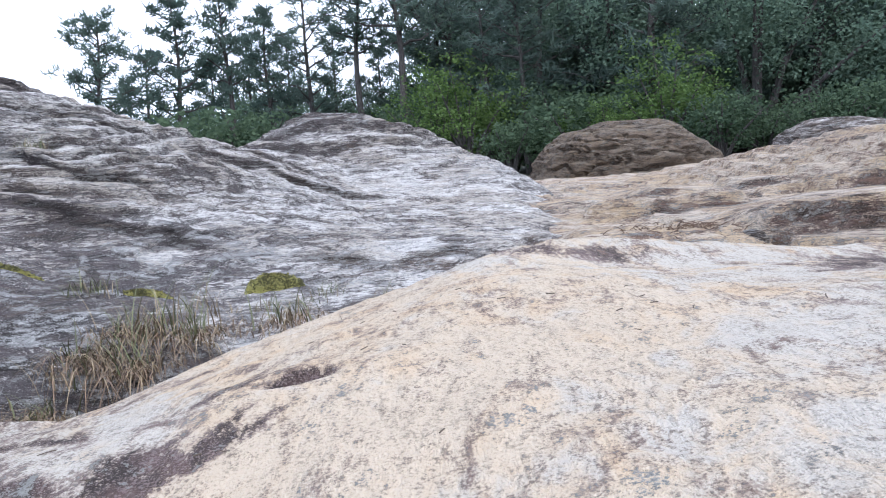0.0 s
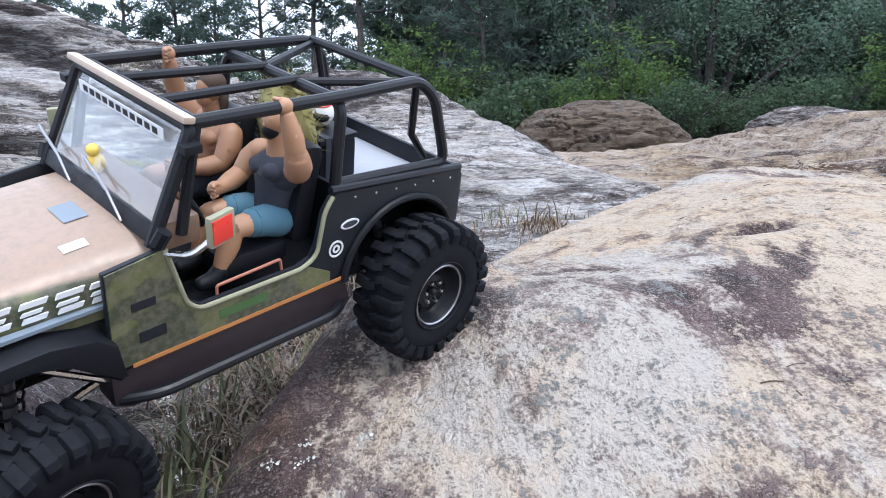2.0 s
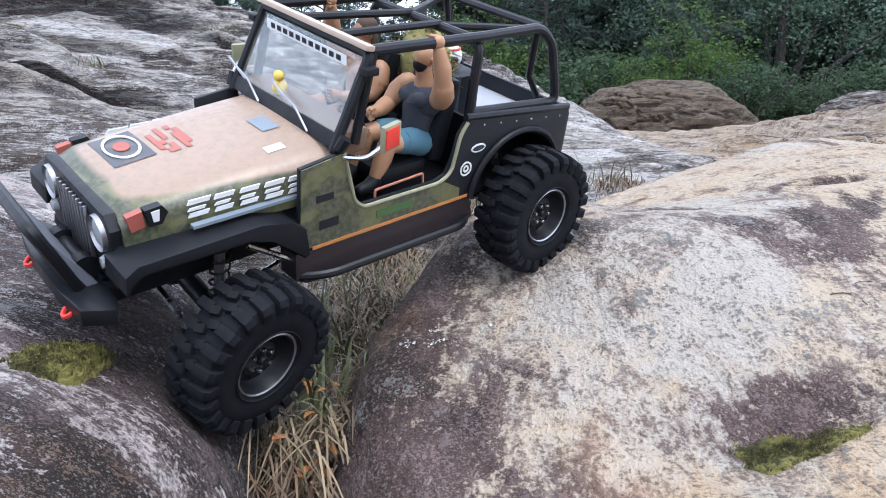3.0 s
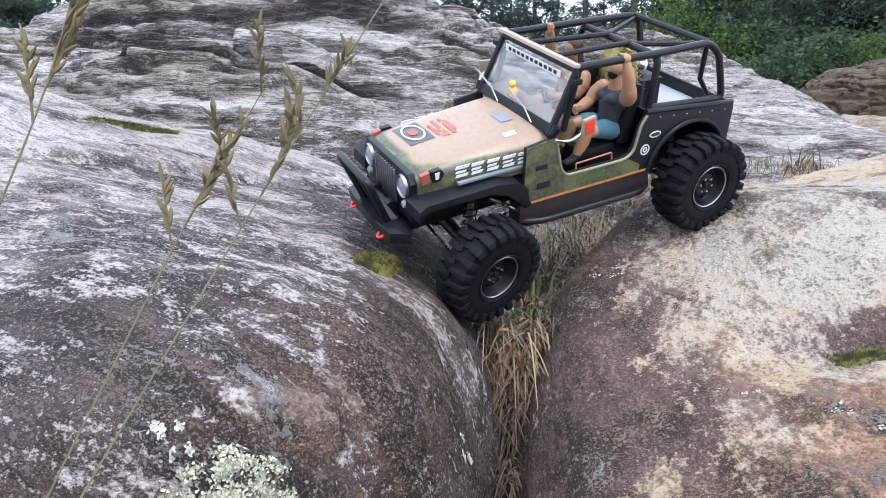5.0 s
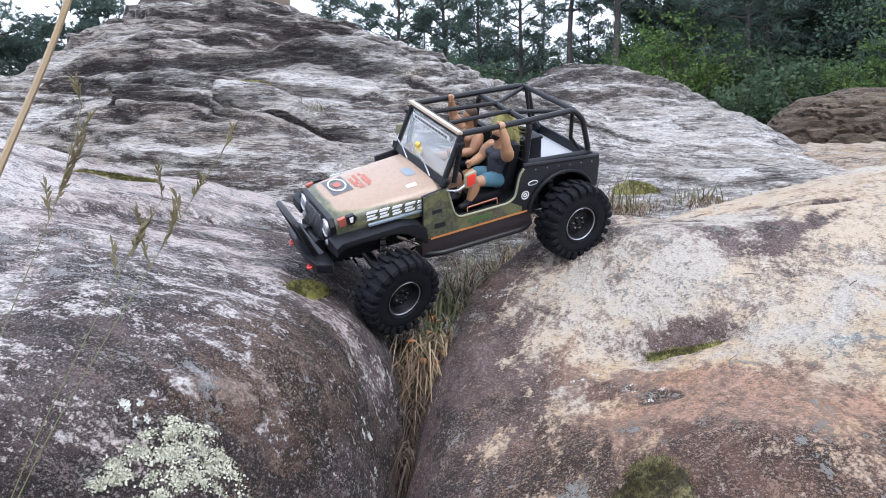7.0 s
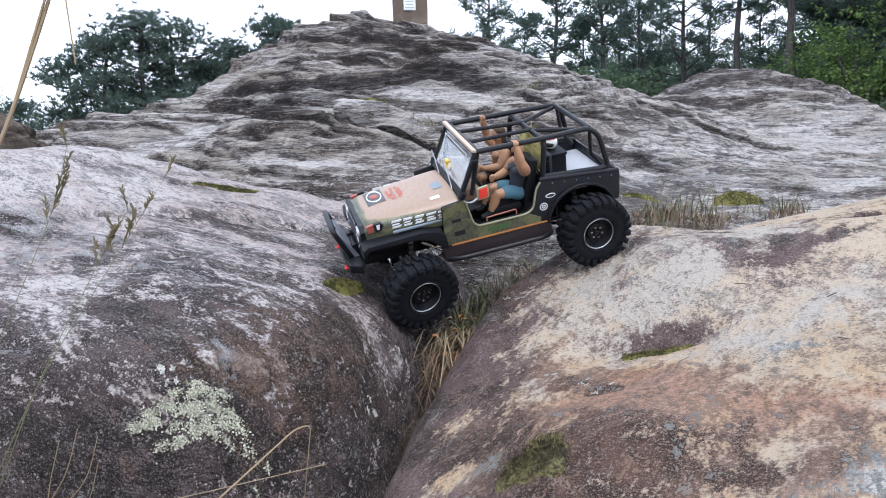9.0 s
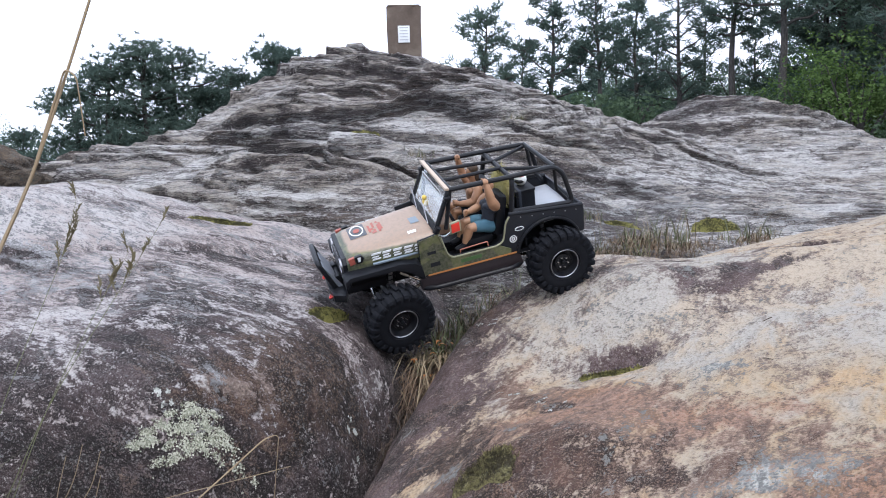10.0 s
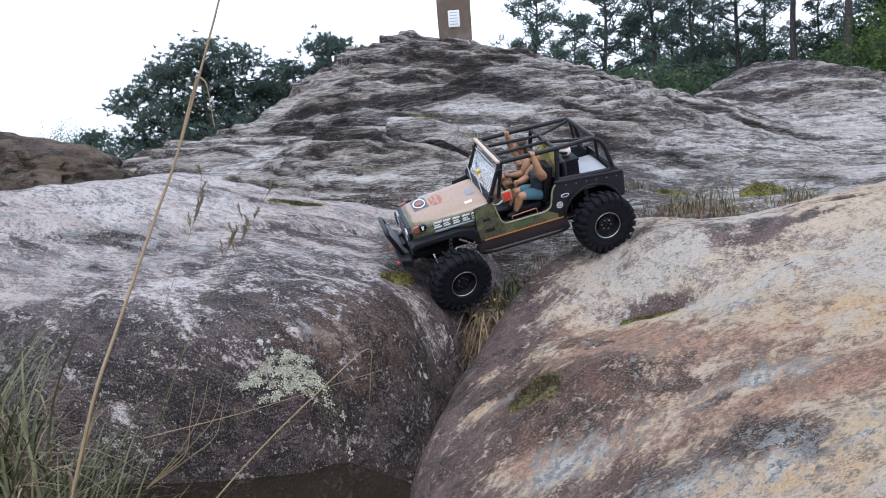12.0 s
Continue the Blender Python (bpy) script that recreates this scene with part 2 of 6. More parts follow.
# ---- terrain functions ----
def fbm(x, y, scale, octaves=4, seed=0, gain=0.5):
    """Smooth value noise of two coordinates, about -1 to 1."""
    total, amp, norm = np.zeros_like(x, dtype=float), 1.0, 0.0
    for o in range(octaves):
        u, v = x / scale + 37.1 * o + seed * 11.7, y / scale - 19.3 * o + seed * 5.3
        iu, iv = np.floor(u), np.floor(v)
        fu, fv = u - iu, v - iv
        fu, fv = fu * fu * (3 - 2 * fu), fv * fv * (3 - 2 * fv)

        def lattice(a, b):
            n = np.sin(a * 127.1 + b * 311.7 + seed * 74.7 + o * 17.3) * 43758.5453
            return n - np.floor(n)

        low = lattice(iu, iv) * (1 - fu) + lattice(iu + 1, iv) * fu
        high = lattice(iu, iv + 1) * (1 - fu) + lattice(iu + 1, iv + 1) * fu
        total += amp * ((low * (1 - fv) + high * fv) * 2 - 1)
        norm += amp
        amp *= gain
        scale *= 0.5
    return total / norm


def inside(x, y, rim):
    """Signed distance to a closed outline, positive inside it."""
    best, sign = np.full(x.shape, 1e9), np.zeros(x.shape, dtype=int)
    for (ax, ay), (bx, by) in zip(rim, rim[1:] + rim[:1]):
        ex, ey = bx - ax, by - ay
        k = np.clip(((x - ax) * ex + (y - ay) * ey) / (ex * ex + ey * ey), 0, 1)
        best = np.minimum(best, (x - ax - k * ex) ** 2 + (y - ay - k * ey) ** 2)
        cross = ((ay > y) != (by > y)) & (x < ax + (y - ay) * ex / (ey if ey else 1e-9))
        sign += cross
    return np.sqrt(best) * np.where(sign % 2 == 1, 1, -1)


def swell(x, y, cx, cy, rx, ry, turn=0.0):
    """A soft round swelling, 1 at its middle."""
    c, s = math.cos(radians(turn)), math.sin(radians(turn))
    u, v = ((x - cx) * c + (y - cy) * s) / rx, (-(x - cx) * s + (y - cy) * c) / ry
    return np.exp(-(u * u + v * v))


def smax(a, b, k):
    """The higher of two heights, blended over k metres."""
    h = np.clip(0.5 + 0.5 * (a - b) / k, 0, 1)
    return b + (a - b) * h + k * h * (1 - h)


def heightfield(name, xs, ys, height, mat, keep=None, masks=None, lean=None):
    """A sheet over the grid xs by ys; masks: name to function of x, y, z, stored on the points; lean: how far points jut out over the foot."""
    gx, gy = np.meshgrid(np.asarray(xs), np.asarray(ys))
    gz = height(gx, gy)
    nx, ny = len(xs), len(ys)
    idx = np.arange(nx * ny).reshape(ny, nx)
    quads = np.stack([idx[:-1, :-1], idx[:-1, 1:], idx[1:, 1:], idx[1:, :-1]], -1).reshape(-1, 4)
    if keep is not None:
        ok = keep(gx, gy, gz).ravel()
        quads = quads[ok[quads].any(axis=1)]
    used = np.unique(quads)
    remap = np.zeros(nx * ny, dtype=int)
    remap[used] = np.arange(len(used))
    quads = remap[quads]
    co = np.stack([gx.ravel()[used], gy.ravel()[used], gz.ravel()[used]], 1)
    flat = co.copy()
    if lean is not None:
        co[:, 1] -= lean(flat[:, 0], flat[:, 1])
    mesh = bpy.data.meshes.new(name)
    mesh.vertices.add(len(co))
    mesh.vertices.foreach_set("co", co.ravel())
    mesh.loops.add(quads.size)
    mesh.loops.foreach_set("vertex_index", quads.ravel())
    mesh.polygons.add(len(quads))
    mesh.polygons.foreach_set("loop_start", np.arange(0, quads.size, 4))
    mesh.polygons.foreach_set("use_smooth", np.ones(len(quads), dtype=bool))
    mesh.update(calc_edges=True)
    for key, f in (masks or {}).items():
        a = mesh.attributes.new(key, "FLOAT", "POINT")
        a.data.foreach_set("value", np.clip(f(flat[:, 0], flat[:, 1], flat[:, 2]), 0, 1).astype(np.float32))
    mesh.materials.append(mat)
    return new(name, mesh)


def graded(low, high, fine_low, fine_high, fine, coarse):
    """Steps that are fine in the middle and grow towards both ends."""
    mid = list(np.arange(fine_low, fine_high, fine))
    left, right, step = [], [], fine
    p = fine_low
    while p > low:
        step = min(step * 1.12, coarse)
        p -= step
        left.append(p)
    p, step = mid[-1], fine
    while p < high:
        step = min(step * 1.12, coarse)
        p += step
        right.append(p)
    return np.array(left[::-1] + mid + right)


def smooth(v, low, high):
    k = np.clip((v - low) / (high - low), 0, 1)
    return k * k * (3 - 2 * k)


# outlines of the two near rocks, either side of the cleft
SLAB_RIM = [(-0.30, -1.6), (-0.40, -0.55), (-0.52, -0.25), (-0.65, -0.04), (-0.73, 0.2), (-0.755, 0.4), (-0.76, 0.6), (-0.69, 0.8), (-0.58, 1.05),
            (-0.40, 1.35), (-0.1, 1.65), (0.3, 1.9), (0.9, 2.1), (2.2, 2.3), (2.6, -1.6)]
LEFT_RIM = [(-2.8, -0.95), (-1.9, -0.55), (-1.35, -0.33), (-1.03, -0.2), (-0.84, -0.06), (-0.76, 0.13), (-0.77, 0.35), (-0.80, 0.55), (-0.86, 0.75),
            (-0.99, 1.03), (-1.3, 1.40), (-2.0, 1.8), (-2.9, 1.85)]


def slab_height(x, y):
    u, v = np.where(x < 0.8, np.clip(x, -0.8, 0.8), 0.8 + 0.3 * np.tanh((x - 0.8) / 0.3)), np.clip(y, -0.5, 1.75)
    z = 0.309 + 0.369 * u + 0.019 * v + 0.047 * u * u - 0.34 * u * v + 0.055 * v * v
    z = z + 0.035 * swell(x, y, -0.42, 0.64, 0.2, 0.13) + 0.035 * swell(x, y, -0.37, 0.03, 0.15, 0.12) + 0.026 * swell(x, y, -0.08, 0.90, 0.22, 0.20)
    z = z - 0.030 * swell(x, y, -0.42, 0.37, 0.13, 0.09, 12) - 0.045 * swell(x, y, -0.29, 1.0, 0.3, 0.18) - 0.05 * swell(x, y, 0.3, 1.65, 0.4, 0.25)
    z = z - 0.03 * swell(x, y, -0.108, 0.883, 0.040, 0.020, 6) - 0.018 * swell(x, y, -0.375, 0.385, 0.075, 0.035, 10) - 0.006 * swell(x, y, -0.415, 0.19, 0.025, 0.018) - 0.006 * swell(x, y, -0.39, 0.08, 0.03, 0.018)
    z = z - 0.015 * swell(x, y, -0.57, 0.65, 0.08, 0.08)
    # the far left shoulder falls away behind the crest
    low = 0.330 + 0.25 * (x + 0.29) - 0.06 * (y - 0.96) + 0.4 * (1 - smooth(y, 0.70, 0.95))
    z = -smax(-z, -low, 0.04)
    z = z + 0.012 * fbm(x, y, 0.35, 4, 3) + 0.005 * fbm(x, y, 0.06, 3, 8)
    d = inside(x, y, SLAB_RIM)
    d = d + 0.012 * fbm(x, y, 0.15, 3, 5)
    edge = np.clip(1 - d / 0.09, 0, 1)
    z = z - 0.09 * edge ** 3
    return z - np.clip(-d, 0, 1) * 4.0


def crown_line(x, y):
    """Distance beyond the groove under the left boulder's crown."""
    return (y - 0.52 - 1.05 * (x + 1.478)) * 0.69 + 0.05 * fbm(x, y, 0.3, 3, 15)


def left_height(x, y):
    d = inside(x, y, LEFT_RIM) + 0.015 * fbm(x, y, 0.2, 3, 6)
    e = np.clip(d, 0, 9)
    z = 0.22 * (1 - np.exp(-e / 0.05)) + 0.14 * (1 - np.exp(-e / 0.4)) + 0.06 * smooth(e, 0.4, 0.9)
    back = y - 0.53 - 0.49 * (x + 2.16)
    z = z + 0.07 * swell(x, y, -1.52, 0.92, 0.32, 0.2, 25) + 0.16 * smooth(-x, 1.55, 2.35) - 0.30 * np.clip(back, 0, 2) * smooth(back, 0.0, 0.25)
    z = z + 0.024 * fbm(x, y, 0.35, 4, 2) + 0.009 * fbm(x, y, 0.08, 3, 9) - 0.018 * np.exp(-((crown_line(x, y) + 0.02) / 0.03) ** 2)
    z = z + 0.006 * swell(x, y, -0.900, 0.034, 0.045, 0.014, 42) - 0.013 * swell(x, y, -0.880, 0.022, 0.045, 0.008, 40)
    return z - np.clip(-d, 0, 1) * 4.0


HILL = ((-3.83, 4.05, 0.73, 0.17), (-3.4, 4.5, 1.81, 0.99), (-1.99, 2.87, 0.9, 0.16), (-1.63, 3.77, 0.73, 0.15), (-1.17, 6.9, 0.9, 0.71), (0.09, 6.6, 0.9, 0.3),
        (-1.64, 5.35, 0.78, 0.16), (-5.08, 2.4, 1.1, 0.12), (-2.1, 1.7, 0.7, 0.14), (-0.9, 1.3, 0.4, -0.16), (-0.5, 2.2, 0.5, -0.06))


def hill_bed(x, y, z, per_metre, seed):
    """Where a point lies in its bed of rock: 0 at the bottom of the bed, 1 at its top."""
    bed = z * per_metre + 1.5 * fbm(x, y, 1.0, 4, seed) + 0.22 * x * per_metre / 7 - 0.05 * y
    return bed - np.floor(bed)


def hill_base(x, y):
    z = 0.302 - 0.5 * smooth(-y, -1.6, -0.9) - 0.35 * smooth(x, 0.2, 1.6)
    for cx, cy, r, h in HILL:
        z = z + h * swell(x, y, cx, cy, r, r)
    return z + 0.05 * fbm(x, y, 0.9, 4, 12)


# the bold ledges: (line's y at x = -2.5, its slope, height, from x, to x)
LEDGES = ((2.03, 0.12, 0.17, -2.75, -1.35), (3.05, 0.13, 0.15, -3.9, -1.5), (3.62, -0.05, 0.11, -3.7, -1.9), (1.62, 0.30, 0.08, -2.6, -1.5), (4.05, -0.1, 0.08, -3.9, -2.6), (2.55, 0.10, 0.06, -3.2, -1.2),
          (5.6, 0.35, 0.10, -2.0, 0.2), (6.15, 0.25, 0.09, -1.9, 0.3), (6.5, 0.1, 0.07, -1.8, 0.1), (2.2, 0.25, 0.05, -1.8, -0.6), (4.3, 0.3, 0.07, -1.8, -0.2))


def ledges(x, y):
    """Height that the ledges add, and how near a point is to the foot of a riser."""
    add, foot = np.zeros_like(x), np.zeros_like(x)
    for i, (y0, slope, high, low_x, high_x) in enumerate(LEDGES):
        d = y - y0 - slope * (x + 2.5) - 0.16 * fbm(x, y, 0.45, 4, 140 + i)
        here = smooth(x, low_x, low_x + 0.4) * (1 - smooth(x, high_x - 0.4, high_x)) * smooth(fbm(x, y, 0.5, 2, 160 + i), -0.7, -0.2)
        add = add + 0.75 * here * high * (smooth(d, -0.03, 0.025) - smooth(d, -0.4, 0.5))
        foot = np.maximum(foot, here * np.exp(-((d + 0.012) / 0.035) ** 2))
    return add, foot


def hill_phases(x, y):
    z = hill_base(x, y)
    bold = smooth(fbm(x, y, 0.6, 3, 92), -0.45, 0.2) * (1 - 0.45 * smooth(y, 4.6, 5.6)) * (1 - 0.4 * smooth(x, -1.2, -0.6))
    fine = hill_bed(x, y, z + 0.02 * fbm(x, y, 0.25, 3, 94), 15.0, 22)
    wide = hill_bed(x, y, z + 0.03 * fbm(x, y, 0.3, 3, 95), 6.0, 21)
    return z, bold, fine, wide


def hill_height(x, y):
    z, bold, fine, wide = hill_phases(x, y)
    # thin beds, some bold, some worn away
    lift = 0.65 * (smooth(fine, 0.0, 0.16) - fine) / 15.0 * bold
    lift = lift + 0.36 * (smooth(wide, 0.0, 0.10) - wide) / 6.0 * smooth(z, 0.34, 0.6) * (0.15 + 0.85 * bold)
    z = z + lift + ledges(x, y)[0]
    # the long hollow under the middle ledge
    z = z - 0.10 * swell(x, y, -1.92, 2.07, 0.30, 0.055, 7)
    return z + 0.022 * fbm(x, y, 0.16, 4, 30) + 0.008 * fbm(x, y, 0.05, 3, 31)


def hill_lean(x, y):
    """How far the lips of the beds jut out towards the foot of the hill."""
    z, bold, fine, wide = hill_phases(x, y)
    lip = 0.030 * bold * (smooth(fine, 0.02, 0.12) - smooth(fine, 0.2, 0.9))
    lip = lip + 0.055 * smooth(z, 0.34, 0.6) * (0.15 + 0.85 * bold) * (smooth(wide, 0.02, 0.09) - smooth(wide, 0.15, 0.8))
    for i, (y0, slope, high, low_x, high_x) in enumerate(LEDGES):
        d = y - y0 - slope * (x + 2.5) - 0.16 * fbm(x, y, 0.45, 4, 140 + i)
        here = smooth(x, low_x, low_x + 0.4) * (1 - smooth(x, high_x - 0.4, high_x)) * smooth(fbm(x, y, 0.5, 2, 160 + i), -0.7, -0.2)
        lip = lip + 0.5 * high * here * (smooth(d, -0.015, 0.02) - smooth(d, 0.05, 0.35))
    return lip + 0.012 * fbm(x, y, 0.12, 3, 33)


def hill_stain_shade(x, y, z):
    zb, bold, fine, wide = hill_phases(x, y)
    # under, under_wide and the ledge feet paint overhang shade into the rock colour
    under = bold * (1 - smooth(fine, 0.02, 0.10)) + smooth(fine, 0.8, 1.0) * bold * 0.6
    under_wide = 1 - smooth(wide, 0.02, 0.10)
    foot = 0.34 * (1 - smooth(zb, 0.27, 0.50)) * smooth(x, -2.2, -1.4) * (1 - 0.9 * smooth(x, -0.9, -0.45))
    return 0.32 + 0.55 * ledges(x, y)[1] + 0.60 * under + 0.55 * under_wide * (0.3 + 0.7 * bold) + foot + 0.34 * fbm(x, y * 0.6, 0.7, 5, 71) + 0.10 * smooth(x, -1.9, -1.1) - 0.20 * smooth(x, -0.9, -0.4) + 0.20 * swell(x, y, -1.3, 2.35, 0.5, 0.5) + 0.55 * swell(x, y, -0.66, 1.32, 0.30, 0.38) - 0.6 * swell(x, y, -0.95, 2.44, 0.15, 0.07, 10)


# banks with hollows under them, behind the slab: (line's y at x = 1, its slope, height, from x, to x)
BANKS = ((2.06, 0.10, 0.17, 0.15, 1.15), (2.62, 0.45, 0.13, 1.0, 2.3), (3.6, 0.2, 0.06, 0.6, 3.0), (4.6, 0.1, 0.05, 1.0, 4.0))


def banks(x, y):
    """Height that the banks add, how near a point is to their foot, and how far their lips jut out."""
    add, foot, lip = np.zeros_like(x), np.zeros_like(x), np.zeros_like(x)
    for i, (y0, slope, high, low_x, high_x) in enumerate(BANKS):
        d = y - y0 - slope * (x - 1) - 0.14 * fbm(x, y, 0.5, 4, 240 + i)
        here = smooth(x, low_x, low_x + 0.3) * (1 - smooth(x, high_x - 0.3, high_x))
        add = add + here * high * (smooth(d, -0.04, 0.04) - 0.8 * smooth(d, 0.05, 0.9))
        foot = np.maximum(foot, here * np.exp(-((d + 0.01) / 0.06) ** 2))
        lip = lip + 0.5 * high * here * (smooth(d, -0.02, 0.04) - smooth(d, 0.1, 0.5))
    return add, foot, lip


def ground_height(x, y):
    z = 0.22 + 0.42 * smooth(x, 1.5, 3.8) * smooth(y, 1.5, 4.0) * (1 - 0.8 * smooth(y, 6.5, 10.5)) - 0.3 * (1 - smooth(y, 1.2, 1.6)) * smooth(x, -0.7, -0.45) - 0.5 * smooth(-x, 0.2, 0.8) * smooth(-y, -2.6, -1.4)
    z = z - 0.12 * swell(x, y, 0.8, 2.0, 0.6, 0.12, 6)
    z = z + 0.40 * swell(x, y, -1.25, -0.62, 0.40, 0.25, -15) + 0.27 * swell(x, y, -0.97, -0.52, 0.24, 0.12, -20) - 2.5 * smooth(-x, 4, 16) - 0.3 * smooth(y, 8, 30) + 0.5 * smooth(-y, 0.8, 1.25) * smooth(-x, 0.0, 0.5)
    z = z + 0.04 * fbm(x, y, 0.9, 4, 41) + 0.012 * fbm(x, y, 0.12, 3, 44)
    bed = z * 16 + 1.2 * fbm(x, y, 1.1, 4, 45) + 0.3 * x
    bed = bed - np.floor(bed)
    rough = smooth(y, 2.1, 2.5) * smooth(x, 0.2, 0.8) * (1 - smooth(y, 9, 12))
    return z + 1.0 * rough * (smooth(bed, 0.0, 0.14) - bed) / 16 + banks(x, y)[0]


def stains(*spots):
    """Sum of turned oval patches (x, y, rx, ry, turn, weight)."""
    return lambda x, y, z: sum(w * swell(x, y, cx, cy, rx, ry, turn) for cx, cy, rx, ry, turn, w in spots)


# the first oval darkens the pit sunk into slab_height
SLAB_DARK = stains((-0.108, 0.885, 0.042, 0.020, 6, 1.4), (-0.247, 0.681, 0.089, 0.020, 98, 0.60), (-0.162, 0.712, 0.090, 0.017, 57, 0.55), (-0.247, 0.589, 0.030, 0.026, 64, 0.50), (-0.321, 0.644, 0.053, 0.015, 89, 0.50), (-0.375, 0.800, 0.050, 0.014, 5, 0.50),
                   (-0.348, 1.152, 0.077, 0.046, 114, 0.40), (-0.181, 0.966, 0.042, 0.025, 89, 0.35), (-0.155, 0.775, 0.060, 0.016, 70, 0.60), (-0.235, 0.91, 0.075, 0.014, 60, 0.42), (-0.295, 0.79, 0.055, 0.018, 45, 0.42), (-0.375, 0.402, 0.065, 0.030, 8, 0.85))
SLAB_EARLY = stains((0.85, 1.45, 0.32, 0.15, 60, 0.60), (0.56, 0.95, 0.12, 0.06, 49, 0.35), (0.439, 1.012, 0.05, 0.02, 10, 0.3), (-0.197, 0.878, 0.107, 0.018, 60, 0.40), (-0.225, 0.705, 0.060, 0.032, 105, 0.45), (-0.308, 0.664, 0.036, 0.015, 165, 0.4), (-0.126, 0.749, 0.045, 0.014, 68, 0.40))
SLAB_LOW = stains((-0.669, 0.333, 0.110, 0.044, 112, 0.20), (-0.607, 0.291, 0.040, 0.014, 49, -0.30), (-0.671, 0.216, 0.022, 0.006, 141, -0.30), (-0.461, 0.201, 0.045, 0.040, 158, 0.25), (-0.402, 0.203, 0.019, 0.013, 146, 0.50), (-0.409, 0.110, 0.017, 0.014, 96, 0.40),
                  (-0.599, 0.140, 0.036, 0.022, 103, -0.40), (-0.516, 0.338, 0.070, 0.039, 155, -0.25), (-0.692, 0.458, 0.016, 0.009, 178, -0.50))
# (-0.15, 1.05): brown streaks together with painted shade from under the truck
SLAB_STREAKS = stains((-0.301, 0.622, 0.10, 0.03, 104, 0.3), (-0.218, 0.688, 0.10, 0.025, 79, 0.3), (-0.566, 0.457, 0.036, 0.018, 3, 0.35), (-0.421, 0.483, 0.053, 0.025, 167, 0.22), (-0.588, 0.300, 0.074, 0.039, 96, 0.30), (-0.15, 1.05, 0.2, 0.03, 8, 0.3),
                      (0.3, 1.72, 0.4, 0.08, 5, 0.5), (-0.5, 0.70, 0.10, 0.03, 20, 0.35), (-0.57, 0.615, 0.05, 0.02, 20, 0.3), (-0.15, -0.28, 0.16, 0.06, 10, 0.42), (-0.36, -0.06, 0.18, 0.10, 20, 0.24), (-0.35, 0.02, 0.12, 0.06, 20, 0.35))
SLAB_SPECKS = stains((-0.415, 0.19, 0.022, 0.015, 0, 0.6), (-0.39, 0.08, 0.03, 0.016, 0, 0.6), (-0.2, -0.05, 0.05, 0.02, 10, 0.4), (-0.15, -0.12, 0.02, 0.015, 0, 0.5), (-0.27, 0.13, 0.08, 0.03, 30, 0.3), (-0.57, 0.25, 0.10, 0.10, 0, 0.2), (-0.30, 0.22, 0.10, 0.03, 15, 0.2))


def slab_stain_shade(x, y, z):
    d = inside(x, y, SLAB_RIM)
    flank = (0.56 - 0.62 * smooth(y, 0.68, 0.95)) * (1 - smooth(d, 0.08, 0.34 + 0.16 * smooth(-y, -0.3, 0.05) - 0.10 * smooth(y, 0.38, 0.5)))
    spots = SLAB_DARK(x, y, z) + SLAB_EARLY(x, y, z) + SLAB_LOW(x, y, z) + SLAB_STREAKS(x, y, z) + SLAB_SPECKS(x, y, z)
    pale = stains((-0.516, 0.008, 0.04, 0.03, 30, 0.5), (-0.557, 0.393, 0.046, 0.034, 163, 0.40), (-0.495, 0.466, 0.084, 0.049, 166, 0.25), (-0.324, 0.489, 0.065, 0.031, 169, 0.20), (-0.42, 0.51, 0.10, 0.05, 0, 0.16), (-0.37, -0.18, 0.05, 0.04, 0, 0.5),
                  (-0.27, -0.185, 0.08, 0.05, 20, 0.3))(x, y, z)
    # darker still in a narrow strip along the rim
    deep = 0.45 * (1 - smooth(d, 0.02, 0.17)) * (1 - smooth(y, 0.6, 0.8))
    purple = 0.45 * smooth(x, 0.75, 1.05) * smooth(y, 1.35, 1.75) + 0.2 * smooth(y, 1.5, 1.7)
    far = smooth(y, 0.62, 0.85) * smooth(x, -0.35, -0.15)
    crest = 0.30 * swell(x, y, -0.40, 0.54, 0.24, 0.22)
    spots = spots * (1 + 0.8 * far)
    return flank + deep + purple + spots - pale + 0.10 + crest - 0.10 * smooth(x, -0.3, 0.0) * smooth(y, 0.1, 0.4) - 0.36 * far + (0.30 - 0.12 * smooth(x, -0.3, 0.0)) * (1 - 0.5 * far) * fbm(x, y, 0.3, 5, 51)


def slab_crust(x, y, z):
    grey = stains((-0.42, 0.50, 0.10, 0.06, 20, 0.26), (-0.36, 0.66, 0.12, 0.05, 15, 0.2), (-0.106, -0.076, 0.08, 0.045, 20, 0.48), (-0.27, -0.185, 0.10, 0.07, 15, 0.52), (-0.207, 0.268, 0.04, 0.018, 5, 0.60), (-0.076, -0.33, 0.14, 0.08, 10, 0.52), (-0.50, 0.0, 0.03, 0.03, 0, 0.3))(x, y, z)
    return 0.03 - 0.08 * smooth(y, 0.75, 1.1) + grey + 0.16 * fbm(x, y, 0.3, 3, 77)


